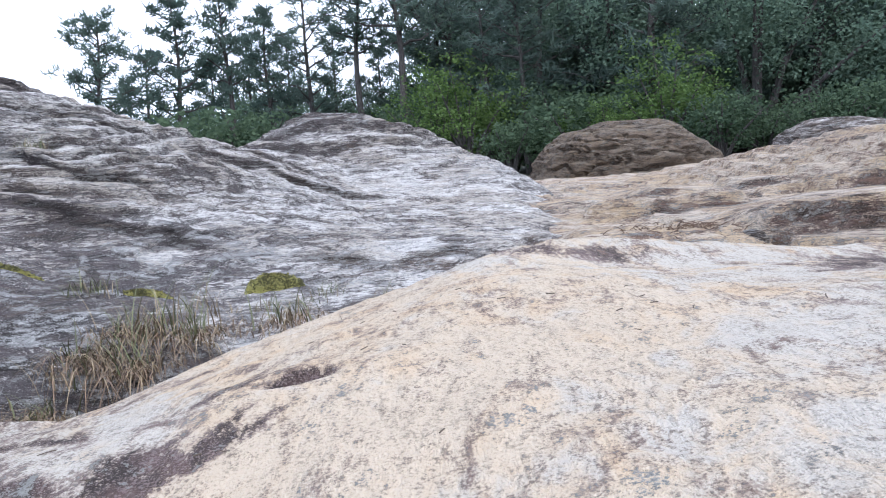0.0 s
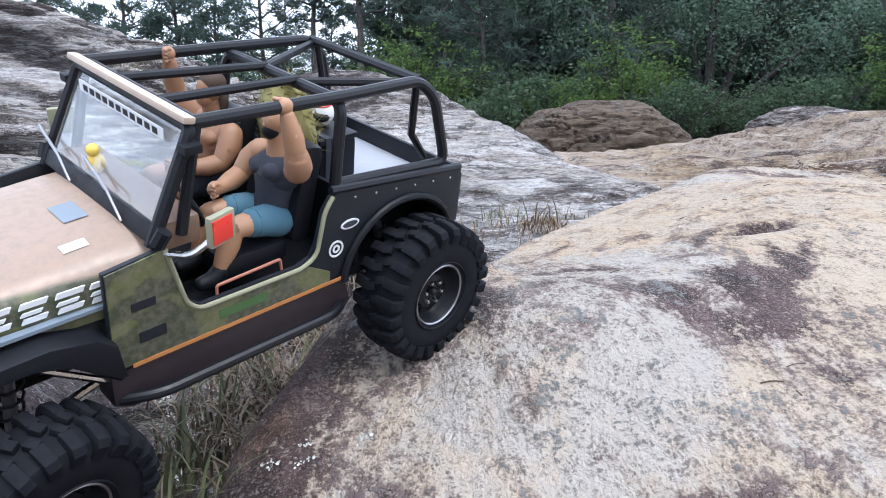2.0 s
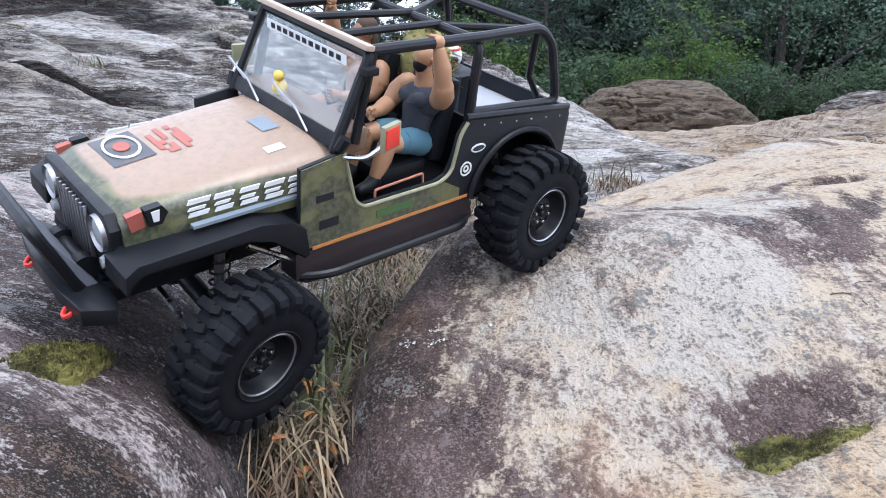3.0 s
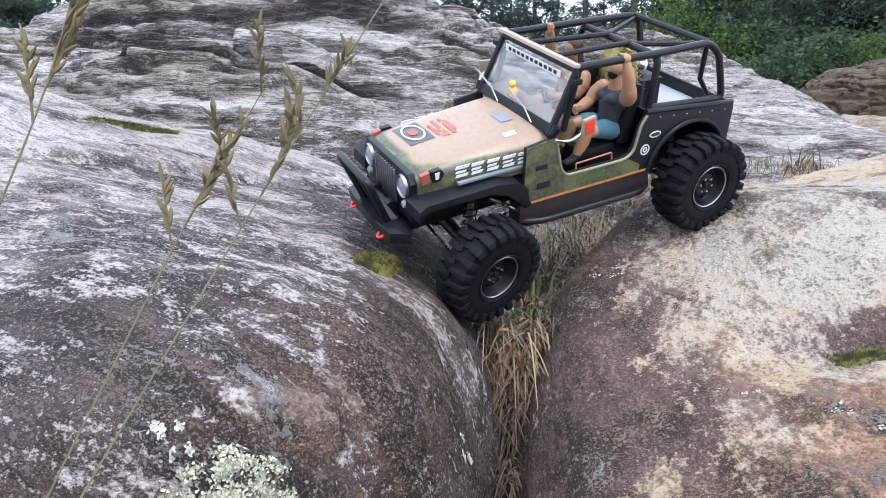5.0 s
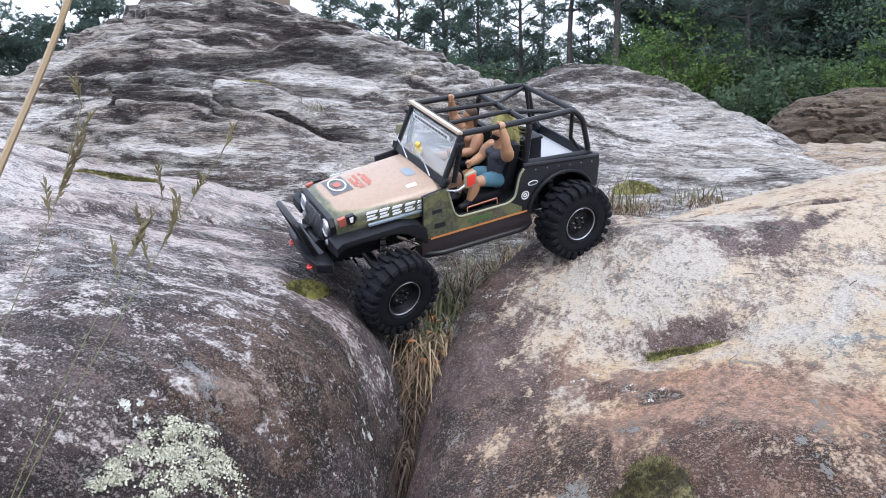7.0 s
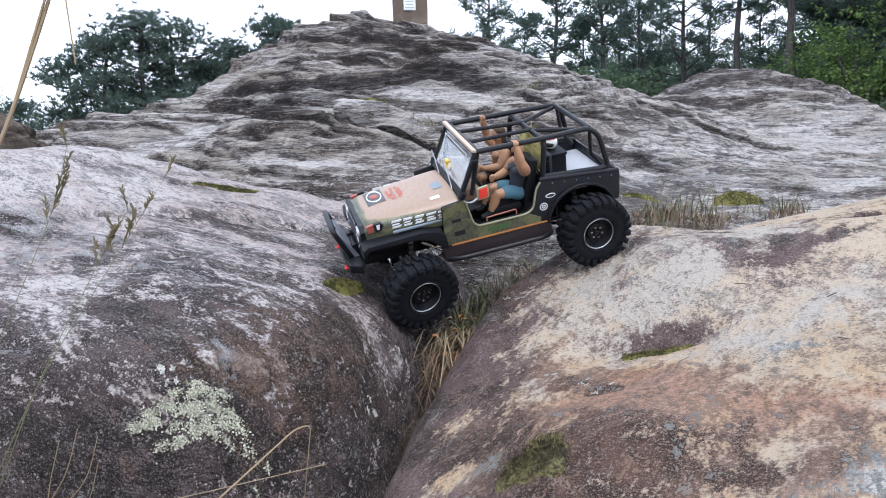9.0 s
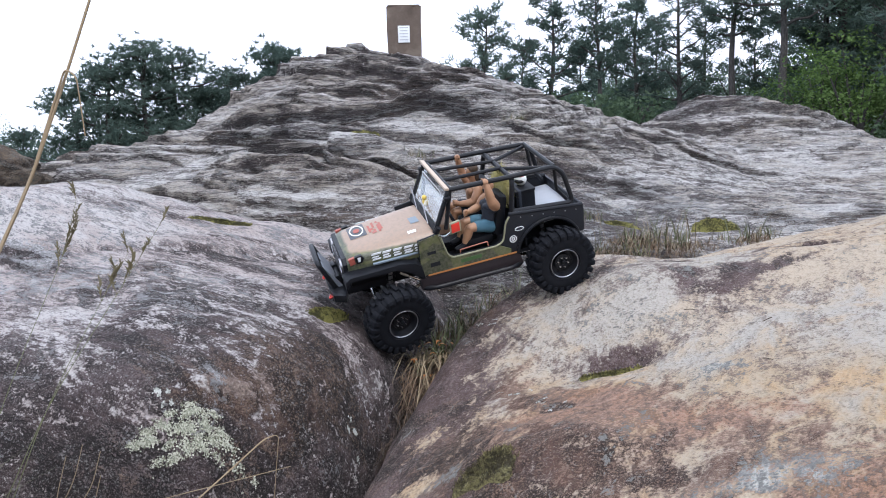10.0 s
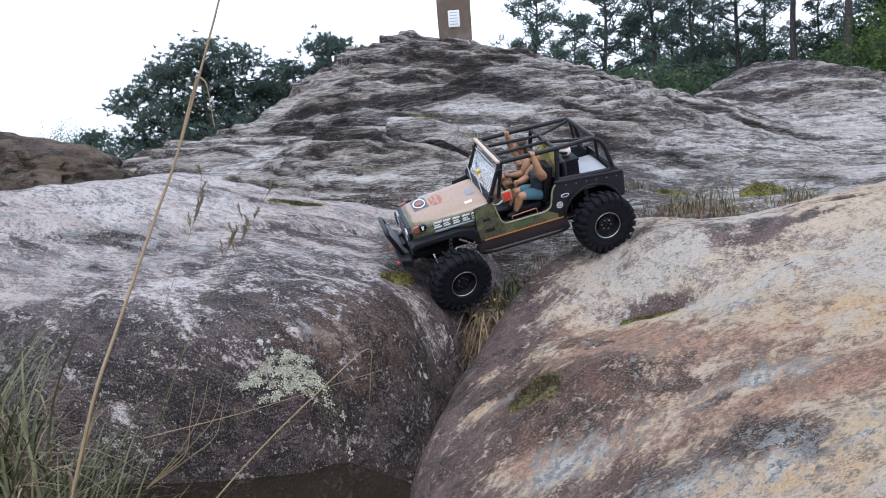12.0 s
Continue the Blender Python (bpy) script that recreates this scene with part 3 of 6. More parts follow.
slab_rust = stains((-0.394, 0.202, 0.098, 0.080, 125, 0.35), (-0.529, 0.301, 0.054, 0.027, 78, 0.40), (-0.38, 0.17, 0.16, 0.09, 25, 0.6), (-0.27, 0.08, 0.14, 0.07, 10, 0.5), (-0.06, -0.16, 0.12, 0.06, 10, 0.5), (-0.03, 0.12, 0.2, 0.05, 8, 0.35), (-0.37, -0.18, 0.06, 0.05, 0, 0.4), (-0.12, 0.42, 0.12, 0.03, 10, 0.28),
                   (-0.70, 0.57, 0.03, 0.05, 10, 0.6), (-0.44, 0.25, 0.08, 0.03, 10, 0.35), (-0.15, -0.25, 0.2, 0.08, 0, 0.35), (0.1, -0.05, 0.25, 0.12, 0, 0.28), (-0.25, 0.0, 0.3, 0.25, 0, 0.12), (-0.46, 0.12, 0.16, 0.16, 0, 0.24), (-0.30, -0.08, 0.24, 0.14, 0, 0.34), (-0.55, 0.38, 0.08, 0.12, 0, 0.3))


def slab_gold(x, y, z):
    """Where the pale rock is yellowed."""
    return 0.04 + 0.22 * smooth(y, 0.65, 0.95) + 0.7 * smooth(-y, -0.55, -0.15) + 0.3 * swell(x, y, -0.37, 0.445, 0.08, 0.05) + 0.25 * fbm(x, y, 0.3, 4, 57)


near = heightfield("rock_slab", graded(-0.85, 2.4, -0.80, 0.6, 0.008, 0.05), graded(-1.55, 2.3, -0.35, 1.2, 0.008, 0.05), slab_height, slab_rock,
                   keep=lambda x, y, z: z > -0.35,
                   masks={"stain": slab_stain_shade, "rust": slab_rust, "crust": slab_crust, "gold": slab_gold})
tagged(near, "pale cream weathered rock slab with brown stains", "rock", kind="structure")


LEFT_PALE = stains((-1.269, 0.060, 0.123, 0.068, 150, -0.35), (-1.425, 0.298, 0.200, 0.080, 173, -0.30), (-1.085, 0.271, 0.104, 0.064, 169, -0.35), (-0.962, 0.246, 0.051, 0.037, 0, -0.30), (-1.250, 0.323, 0.086, 0.056, 156, -0.20),
                   (-1.137, -0.064, 0.063, 0.039, 175, -0.20), (-0.889, 0.041, 0.054, 0.017, 56, -0.50), (-0.821, 0.195, 0.020, 0.008, 60, -0.50), (-1.298, 0.745, 0.069, 0.050, 157, -0.20), (-1.646, 0.549, 0.265, 0.083, 51, -0.40))
LEFT_LOW = stains((-0.871, 0.102, 0.035, 0.020, 58, -0.20), (-1.106, 0.357, 0.120, 0.050, 137, -0.20), (-0.951, 0.164, 0.040, 0.027, 171, -0.25), (-1.028, 0.067, 0.036, 0.024, 125, 0.30), (-1.017, 0.137, 0.061, 0.016, 3, 0.25), (-1.058, 0.530, 0.180, 0.050, 127, 0.20))
LEFT_DARK = stains((-1.409, 0.741, 0.199, 0.040, 46, 0.35), (-1.025, 0.501, 0.220, 0.076, 121, 0.35), (-1.050, 0.121, 0.117, 0.023, 15, 0.30), (-1.318, 0.160, 0.070, 0.023, 5, 0.25), (-0.845, 0.154, 0.088, 0.031, 75, 0.15),
                   (-0.880, 0.36, 0.13, 0.05, 105, 0.45), (-0.813, 0.098, 0.108, 0.017, 71, 0.50), (-1.035, -0.099, 0.071, 0.026, 22, 0.40), (-1.056, 0.041, 0.120, 0.032, 25, 0.25), (-0.817, 0.359, 0.106, 0.025, 108, 0.30),
                   # (-0.880, 0.022): shade under the small ledge, painted along its groove
                   (-0.880, 0.022, 0.045, 0.009, 40, 0.75), (-0.850, 0.004, 0.060, 0.018, 45, 0.45), (-0.855, 0.314, 0.080, 0.024, 20, 0.45))


def left_stain_shade(x, y, z):
    # low mixes the flank's stain with deep shade painted in towards the foot
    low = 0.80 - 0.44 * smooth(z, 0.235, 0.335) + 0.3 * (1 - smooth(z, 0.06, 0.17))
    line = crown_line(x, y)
    # paler on the crown's edge, darker along the groove below it
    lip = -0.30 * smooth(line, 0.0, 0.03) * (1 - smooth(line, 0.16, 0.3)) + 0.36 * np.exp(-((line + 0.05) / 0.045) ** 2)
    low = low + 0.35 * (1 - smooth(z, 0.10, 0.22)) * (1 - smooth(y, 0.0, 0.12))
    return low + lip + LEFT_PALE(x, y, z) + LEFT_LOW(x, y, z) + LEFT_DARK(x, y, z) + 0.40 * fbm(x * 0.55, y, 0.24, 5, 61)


def left_crust(x, y, z):
    top = 0.20 * smooth(z, 0.24, 0.33)
    spots = stains((-0.93, 0.12, 0.12, 0.07, 50, -0.14), (-0.88, 0.36, 0.14, 0.08, 105, -0.3), (-1.15, 0.42, 0.16, 0.10, 60, 0.08), (-1.45, 0.2, 0.3, 0.1, 30, 0.12), (-1.05, 0.2, 0.10, 0.06, -30, 0.10))(x, y, z)
    # less crust low down and beside the cleft, more on the pale ledge
    crust_cut = 0.2 * (1 - smooth(z, 0.10, 0.22)) * (1 - smooth(y, 0.0, 0.12)) + 0.35 * swell(x, y, -0.855, 0.314, 0.09, 0.03, 20) - 0.22 * swell(x, y, -0.908, 0.034, 0.05, 0.016, 42)
    return 0.14 + top + spots - crust_cut + 0.22 * fbm(x * 0.6, y, 0.3, 3, 78)


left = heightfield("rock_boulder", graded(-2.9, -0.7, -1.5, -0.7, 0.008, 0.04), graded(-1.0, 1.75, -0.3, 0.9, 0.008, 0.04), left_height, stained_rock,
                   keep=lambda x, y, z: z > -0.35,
                   masks={"stain": left_stain_shade, "rust": stains((-0.889, 0.041, 0.075, 0.026, 54, 0.6), (-0.845, 0.154, 0.13, 0.06, 78, 0.55), (-0.802, 0.139, 0.082, 0.015, 76, 0.3), (-0.95, 0.12, 0.18, 0.10, 55, 0.4), (-1.3, 0.7, 0.25, 0.08, -10, 0.3), (-0.86, 0.27, 0.08, 0.04, 20, 0.35)), "crust": left_crust})
tagged(left, "dark purple-brown boulder with white lichen blotches", "rock", kind="structure")
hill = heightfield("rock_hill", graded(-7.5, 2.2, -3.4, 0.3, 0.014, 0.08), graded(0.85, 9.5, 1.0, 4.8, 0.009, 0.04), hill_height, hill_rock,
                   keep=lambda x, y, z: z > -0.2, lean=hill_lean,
                   masks={"stain": hill_stain_shade, "rust": lambda x, y, z: 0.22 + 0.35 * fbm(x, y, 0.8, 3, 73),
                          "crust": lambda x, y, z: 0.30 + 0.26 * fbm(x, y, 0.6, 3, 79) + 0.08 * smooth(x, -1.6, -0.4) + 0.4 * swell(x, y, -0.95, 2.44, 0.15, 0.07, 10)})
tagged(hill, "layered grey rock hill with ledges and lichen", "rock hill", kind="structure")
# the banks term paints the hollows' shade into the rock, over its own stains
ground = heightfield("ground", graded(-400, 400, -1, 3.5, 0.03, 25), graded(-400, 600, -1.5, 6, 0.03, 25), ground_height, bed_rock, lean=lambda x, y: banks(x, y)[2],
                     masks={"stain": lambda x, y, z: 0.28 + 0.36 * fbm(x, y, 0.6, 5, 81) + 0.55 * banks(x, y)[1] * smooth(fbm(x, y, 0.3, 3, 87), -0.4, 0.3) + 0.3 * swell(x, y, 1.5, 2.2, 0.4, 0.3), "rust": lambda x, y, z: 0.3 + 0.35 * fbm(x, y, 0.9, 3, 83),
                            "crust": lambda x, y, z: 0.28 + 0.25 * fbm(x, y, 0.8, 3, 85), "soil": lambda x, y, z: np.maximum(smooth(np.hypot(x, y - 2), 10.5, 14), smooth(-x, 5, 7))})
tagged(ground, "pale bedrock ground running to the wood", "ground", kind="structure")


# ---- helpers for modelled things ----
def part(name, bm, mat, parent=None, label="", at=None, flat=False, sharp=35):
    """Links a bmesh as one mesh object under a thing or a part."""
    mesh = bpy.data.meshes.new(name)
    bmesh.ops.recalc_face_normals(bm, faces=bm.faces[:])
    for f in bm.faces:
        f.smooth = not flat
    bm.to_mesh(mesh)
    bm.free()
    for m in mat if isinstance(mat, (list, tuple)) else [mat]:
        mesh.materials.append(m)
    if not flat:
        mesh.set_sharp_from_angle(angle=radians(sharp))
    ob = new(name, mesh)
    if parent is not None:
        ob.parent = parent
    if at is not None:
        ob.matrix_basis = at
    if label:
        tagged(ob, label)
    return ob


def empty(name, at):
    ob = new(name)
    ob.empty_display_size = 0.05
    ob.matrix_world = at
    return ob


def box(bm, centre, size, bevel=0.0, turn=None, slot=0):
    made = bmesh.ops.create_cube(bm, size=1.0, matrix=Matrix.LocRotScale(centre, Euler([radians(a) for a in (turn or (0, 0, 0))]), size))
    verts = made["verts"]
    faces = list({f for v in verts for f in v.link_faces})
    for f in faces:
        f.material_index = slot
    if bevel:
        edges = list({e for v in verts for e in v.link_edges})
        bmesh.ops.bevel(bm, geom=edges, offset=bevel, segments=2, affect="EDGES", profile=0.6)
    return bm


def prism(bm, outline, low, high, axis="y", bevel=0.0, slot=0):
    """An outline of pairs in the plane across axis, drawn out from low to high along it."""
    def place(a, b, k):
        return {"x": (k, a, b), "y": (a, k, b), "z": (a, b, k)}[axis]

    one = [bm.verts.new(place(a, b, low)) for a, b in outline]
    two = [bm.verts.new(place(a, b, high)) for a, b in outline]
    faces = [bm.faces.new(one), bm.faces.new(two[::-1])]
    n = len(outline)
    for i in range(n):
        faces.append(bm.faces.new((one[i], two[i], two[(i + 1) % n], one[(i + 1) % n])))
    for f in faces:
        f.material_index = slot
    if bevel:
        edges = list({e for f in faces[:2] for e in f.edges})
        bmesh.ops.bevel(bm, geom=edges, offset=bevel, segments=2, affect="EDGES", profile=0.6)
    return bm


def tube(bm, points, radius, sides=10, closed_ends=True, slot=0, taper=None):
    """A round bar along points."""
    pts = [Vector(p) for p in points]
    rings, ref = [], None
    for i, p in enumerate(pts):
        d = ((pts[min(i + 1, len(pts) - 1)] - p).normalized() + (p - pts[max(i - 1, 0)]).normalized()).normalized()
        if ref is None:
            ref = d.orthogonal().normalized()
        ref = (ref - d * ref.dot(d)).normalized()
        side = d.cross(ref)
        r = radius if taper is None else radius * taper[i]
        rings.append([bm.verts.new(p + (ref * math.cos(a) + side * math.sin(a)) * r) for a in (2 * math.pi * k / sides for k in range(sides))])
    for a, b in zip(rings, rings[1:]):
        for k in range(sides):
            bm.faces.new((a[k], a[(k + 1) % sides], b[(k + 1) % sides], b[k])).material_index = slot
    if closed_ends:
        bm.faces.new(rings[0][::-1]).material_index = slot
        bm.faces.new(rings[-1]).material_index = slot
    return bm


def rounded(points, radius, steps=4):
    """A run of points with its inner corners rounded."""
    pts = [Vector(p) for p in points]
    res = [pts[0]]
    for a, b, c in zip(pts, pts[1:], pts[2:]):
        r = min(radius, (a - b).length * 0.45, (c - b).length * 0.45)
        s, e = b + (a - b).normalized() * r, b + (c - b).normalized() * r
        for k in range(steps + 1):
            u = k / steps
            res.append(s * (1 - u) ** 2 + b * 2 * u * (1 - u) + e * u * u)
    return res + [pts[-1]]


def lathe(bm, profile, sides=48, slot=0, axis="y"):
    """A profile of (radius, along) turned about the axis."""
    rings = []
    for r, h in profile:
        ring = []
        for k in range(sides):
            a = 2 * math.pi * k / sides
            c, s = r * math.cos(a), r * math.sin(a)
            ring.append(bm.verts.new({"y": (c, h, s), "z": (c, s, h), "x": (h, c, s)}[axis]))
        rings.append(ring)
    for a, b in zip(rings, rings[1:]):
        for k in range(sides):
            bm.faces.new((a[k], b[k], b[(k + 1) % sides], a[(k + 1) % sides])).material_index = slot
    return bm


def ball(bm, centre, size, turn=(0, 0, 0), slot=0, detail=2):
    made = bmesh.ops.create_icosphere(bm, subdivisions=detail, radius=1.0, matrix=Matrix.LocRotScale(centre, Euler([radians(a) for a in turn]), size))
    for f in {f for v in made["verts"] for f in v.link_faces}:
        f.material_index = slot
    return bm


def limb(bm, points, radii, slot=0, sides=16):
    """A soft moulded limb with round ends."""
    tube(bm, points, 1.0, sides, True, slot, radii)
    for p, r in zip(points, radii):
        ball(bm, p, (r, r, r), slot=slot, detail=2)


def faded_mask(ob, f):
    a = ob.data.attributes.new("faded", "FLOAT", "POINT")
    a.data.foreach_set("value", [f(v.co) for v in ob.data.vertices])




# ---- the wood ----
def foliage_material(name, dark, light):
    n = Nodes(name)
    geo = n.tree.nodes.new("ShaderNodeNewGeometry")
    info = n.tree.nodes.new("ShaderNodeObjectInfo")
    r = n.math("ADD", n.math("MULTIPLY", geo.outputs["Random Per Island"], 0.7), n.math("MULTIPLY", info.outputs["Random"], 0.3))
    c = n.mix(n.ramp(r, [(0.1, 0.0), (0.9, 1.0)]), dark, light)
    p = n.tree.nodes.new("ShaderNodeBsdfPrincipled")
    n.link(c, p.inputs["Base Color"])
    p.inputs["Roughness"].default_value = 0.85
    p.inputs["Specular IOR Level"].default_value = 0.12
    t = n.tree.nodes.new("ShaderNodeBsdfTranslucent")
    n.link(c, t.inputs["Color"])
    mixer = n.tree.nodes.new("ShaderNodeMixShader")
    mixer.inputs["Fac"].default_value = 0.48
    n.link(p.outputs["BSDF"], mixer.inputs[1])
    n.link(t.outputs["BSDF"], mixer.inputs[2])
    n.link(mixer.outputs["Shader"], n.out.inputs["Surface"])
    return n.mat


def bark_material():
    n = Nodes("pine_bark")
    at = n.coords((9, 9, 2.2), world=False)
    v = n.noise(at, 4.0, 6, 0.7)
    return n.finish(n.mix(n.ramp(v, [(0.35, 0.0), (0.65, 1.0)]), (0.026, 0.024, 0.023), (0.088, 0.080, 0.076)), 0.95, v, 0.8, 0.03)


bark = bark_material()
# needles and wood_leaves are raised and blued: distance haze put into their colour
needles = foliage_material("pine_needles", (0.066, 0.100, 0.088), (0.108, 0.152, 0.126))
leaves = foliage_material("broad_leaves", (0.055, 0.100, 0.034), (0.130, 0.200, 0.066))
wood_leaves = foliage_material("wood_leaves", (0.092, 0.146, 0.112), (0.148, 0.214, 0.154))
shrub_leaves = foliage_material("shrub_leaves", (0.050, 0.082, 0.052), (0.100, 0.146, 0.086))


class Soup:
    """Loose triangles and bars, gathered fast."""

    def __init__(self):
        self.v, self.f = [], []

    def tri(self, a, b, c):
        k = len(self.v)
        self.v += [tuple(a), tuple(b), tuple(c)]
        self.f.append((k, k + 1, k + 2))

    def quad(self, a, b, c, d):
        k = len(self.v)
        self.v += [tuple(a), tuple(b), tuple(c), tuple(d)]
        self.f.append((k, k + 1, k + 2, k + 3))

    def bar(self, points, radii, sides=6):
        rings = []
        for i, p in enumerate(points):
            d = (points[min(i + 1, len(points) - 1)] - points[max(i - 1, 0)]).normalized()
            u = d.orthogonal().normalized()
            w = d.cross(u)
            k = len(self.v)
            for s in range(sides):
                a = 2 * math.pi * s / sides
                self.v.append(tuple(p + (u * math.cos(a) + w * math.sin(a)) * radii[i]))
            rings.append(k)
        for a, b in zip(rings, rings[1:]):
            for s in range(sides):
                self.f.append((a + s, a + (s + 1) % sides, b + (s + 1) % sides, b + s))

    def mesh(self, name, mat):
        m = bpy.data.meshes.new(name)
        m.from_pydata(self.v, [], self.f)
        m.materials.append(mat)
        m.update()
        return m


def pine(seed, height, crown, spread, lean=0.0, density=1.0):
    """A pine: bent tapered trunk, ragged upswept limbs, tufts of needles. Returns meshes of trunk and crown."""
    rng = random.Random(seed)
    wood, green = Soup(), Soup()
    r0 = height * 0.0145 + 0.03
    line, bend = [], rng.uniform(0, 6.3)
    for i in range(12):
        h = height * i / 11
        off = 0.012 * height * math.sin(i * 0.7 + bend)
        line.append(Vector((off + lean * h, 0.5 * off, h)))
    wood.bar(line, [r0 * (1 - 0.88 * i / 11) for i in range(12)], 9)

    def tuft(p, size):
        axis = Vector((rng.gauss(0, 0.5), rng.gauss(0, 0.5), rng.uniform(0.1, 1))).normalized()
        for _ in range(int(16 * density)):
            d = (axis * 0.6 + Vector((rng.gauss(0, 1), rng.gauss(0, 1), rng.gauss(0, 0.8)))).normalized() * size * rng.uniform(0.6, 1.2)
            s = d.orthogonal().normalized() * size * 0.11
            o = p + Vector((rng.gauss(0, 1), rng.gauss(0, 1), rng.gauss(0, 0.6))) * size * 0.35
            green.tri(o - s, o + s, o + d)

    count = int(height * 3.4)
    for i in range(count):
        u = (i + rng.random()) / count
        h = crown + (height - crown) * u
        k = min(10, int(h / height * 11))
        base = line[k].lerp(line[k + 1], h / height * 11 - k)
        a = i * 2.4 + rng.uniform(-0.5, 0.5)
        length = spread * (1 - 0.72 * u ** 1.5) * rng.uniform(0.45, 1.15) * (0.7 if u < 0.12 else 1)
        rise = rng.uniform(-0.05, 0.45) + 0.35 * u
        pts = [base]
        for s in range(1, 6):
            q = s / 5
            pts.append(base + Vector((math.cos(a) * length * q, math.sin(a) * length * q, length * (rise * q + 0.18 * q * q + 0.04 * rng.uniform(-1, 1)))))
        wood.bar(pts, [r0 * 0.32 * (1 - 0.85 * s / 5) * (1.1 - 0.6 * u) for s in range(6)], 5)
        for s in range(int(4 + 4.2 * length)):
            q = rng.uniform(0.35, 1.05)
            m = min(4, int(q * 5))
            p = pts[m].lerp(pts[m + 1], min(1.0, q * 5 - m))
            side = Vector((rng.gauss(0, 1), rng.gauss(0, 1), rng.gauss(0.2, 0.4))) * 0.16 * length
            if side.length > 0.25:
                wood.bar([p, p + side], [0.014, 0.006], 4)
            tuft(p + side, rng.uniform(0.18, 0.33))
    for _ in range(10):
        tuft(line[-1] + Vector((rng.gauss(0, 0.2), rng.gauss(0, 0.2), rng.uniform(-0.5, 0.2))), 0.25)
    return wood.mesh("trunk", bark), green.mesh("crown", needles)


def pad_pine(seed, height, spread, bare=0.3):
    """An old pine with a broad crown: limbs that fork and carry flat pads of needle tufts with gaps between them."""
    rng = random.Random(seed)
    wood, green = Soup(), Soup()
    bend = rng.uniform(0, 6.3)
    line = [Vector((0.02 * height * math.sin(i * 0.6 + bend), 0.015 * height * math.cos(i * 0.5 + bend), height * 0.96 * i / 11)) for i in range(12)]
    wood.bar(line, [0.16 * (1 - 0.85 * i / 11) for i in range(12)], 9)

    def pad(c, size):
        for _ in range(int(20 * size)):
            p = c + Vector((rng.gauss(0, 0.34), rng.gauss(0, 0.34), rng.gauss(0, 0.13))) * size
            for _ in range(15):
                d = Vector((rng.gauss(0, 1), rng.gauss(0, 1), rng.gauss(0.35, 0.7))).normalized() * rng.uniform(0.10, 0.22)
                w = d.orthogonal().normalized() * 0.017
                green.tri(p - w, p + w, p + d)

    limbs = 26
    for i in range(limbs):
        u = (i + rng.random()) / limbs
        h = height * (bare + (0.96 - bare) * u)
        k = min(10, int(h / (height * 0.96) * 11))
        base = line[k]
        a = i * 2.4 + rng.uniform(-0.5, 0.5)
        length = spread * math.sqrt(max(0.05, 1 - (1.35 * u - 0.38) ** 2)) * rng.uniform(0.55, 1.1)
        out = Vector((math.cos(a), math.sin(a), 0))
        tip = base + out * length + Vector((0, 0, length * rng.uniform(0.05, 0.5)))
        mid = base.lerp(tip, 0.55) - Vector((0, 0, 0.08 * length))
        wood.bar([base, mid, tip], [0.05 * (1.2 - 0.7 * u), 0.03, 0.01], 5)
        pad(tip, rng.uniform(0.7, 1.15))
        for q in (0.45, 0.7):
            side = Vector((-out.y, out.x, 0)) * rng.uniform(-0.6, 0.6) * length * 0.6
            c = base.lerp(tip, q) + side + Vector((0, 0, rng.uniform(0.0, 0.35)))
            wood.bar([base.lerp(tip, q * 0.7), c], [0.018, 0.007], 4)
            pad(c, rng.uniform(0.6, 1.0))
    pad(line[-1], 1.0)
    return wood.mesh("trunk", bark), green.mesh("crown", needles)


def broadleaf(seed, height, spread, mat, bare=0.15, leaf=0.10, count=230, loose=0.24, each=13):
    """A leafy tree or shrub: forked stems and ragged clumps of leaves with gaps."""
    rng = random.Random(seed)
    wood, green = Soup(), Soup()
    tips = []

    def jitter():
        return max(-1.5, min(1.5, rng.gauss(0, 1)))

    for i in range(9):
        a = i * 2.4 + rng.uniform(-0.4, 0.4)
        r = spread * rng.uniform(0.2, 0.95)
        top = Vector((math.cos(a) * r, math.sin(a) * r, height * rng.uniform(0.55, 1.0) * (1 - 0.25 * r / spread)))
        mid = Vector((top.x * 0.35, top.y * 0.35, top.z * 0.5))
        wood.bar([Vector((0, 0, 0)), mid, top], [0.05 + height * 0.012, 0.03 + height * 0.006, 0.01], 6)
        tips.append((mid, top))
    for _ in range(count):
        mid, top = rng.choice(tips)
        c = mid.lerp(top, rng.uniform(0.1 + bare, 1.08)) + Vector((jitter(), jitter(), 0.7 * jitter())) * spread * loose
        c.z = max(c.z, height * bare)
        size = rng.uniform(0.14, 0.34) * spread * 0.5
        for _ in range(each):
            p = c + Vector((jitter(), jitter(), 0.7 * jitter())) * size * 0.6
            d = Vector((rng.gauss(0, 1), rng.gauss(0, 1), rng.gauss(-0.3, 0.5))).normalized() * leaf * rng.uniform(0.7, 1.4)
            s = d.cross(Vector((rng.gauss(0, 1), rng.gauss(0, 1), 1))).normalized() * leaf * 0.42
            green.quad(p, p + d * 0.5 + s, p + d, p + d * 0.5 - s)
    return wood.mesh("trunk", bark), green.mesh("crown", mat)


def plant(name, meshes, at, label, category, group):
    root = empty(name, at)
    for part_name, m in zip(("trunk", "crown"), meshes):
        new(part_name, m).parent = root
    return tagged(root, label, category, group)


def bearing(az, dist, height=None):
    """A place on the ground at a compass bearing (degrees right of straight ahead) and distance."""
    x, y = dist * math.sin(radians(az)), dist * math.cos(radians(az))
    return x, y, float(ground_height(np.array([x]), np.array([y]))[0]) - 0.05


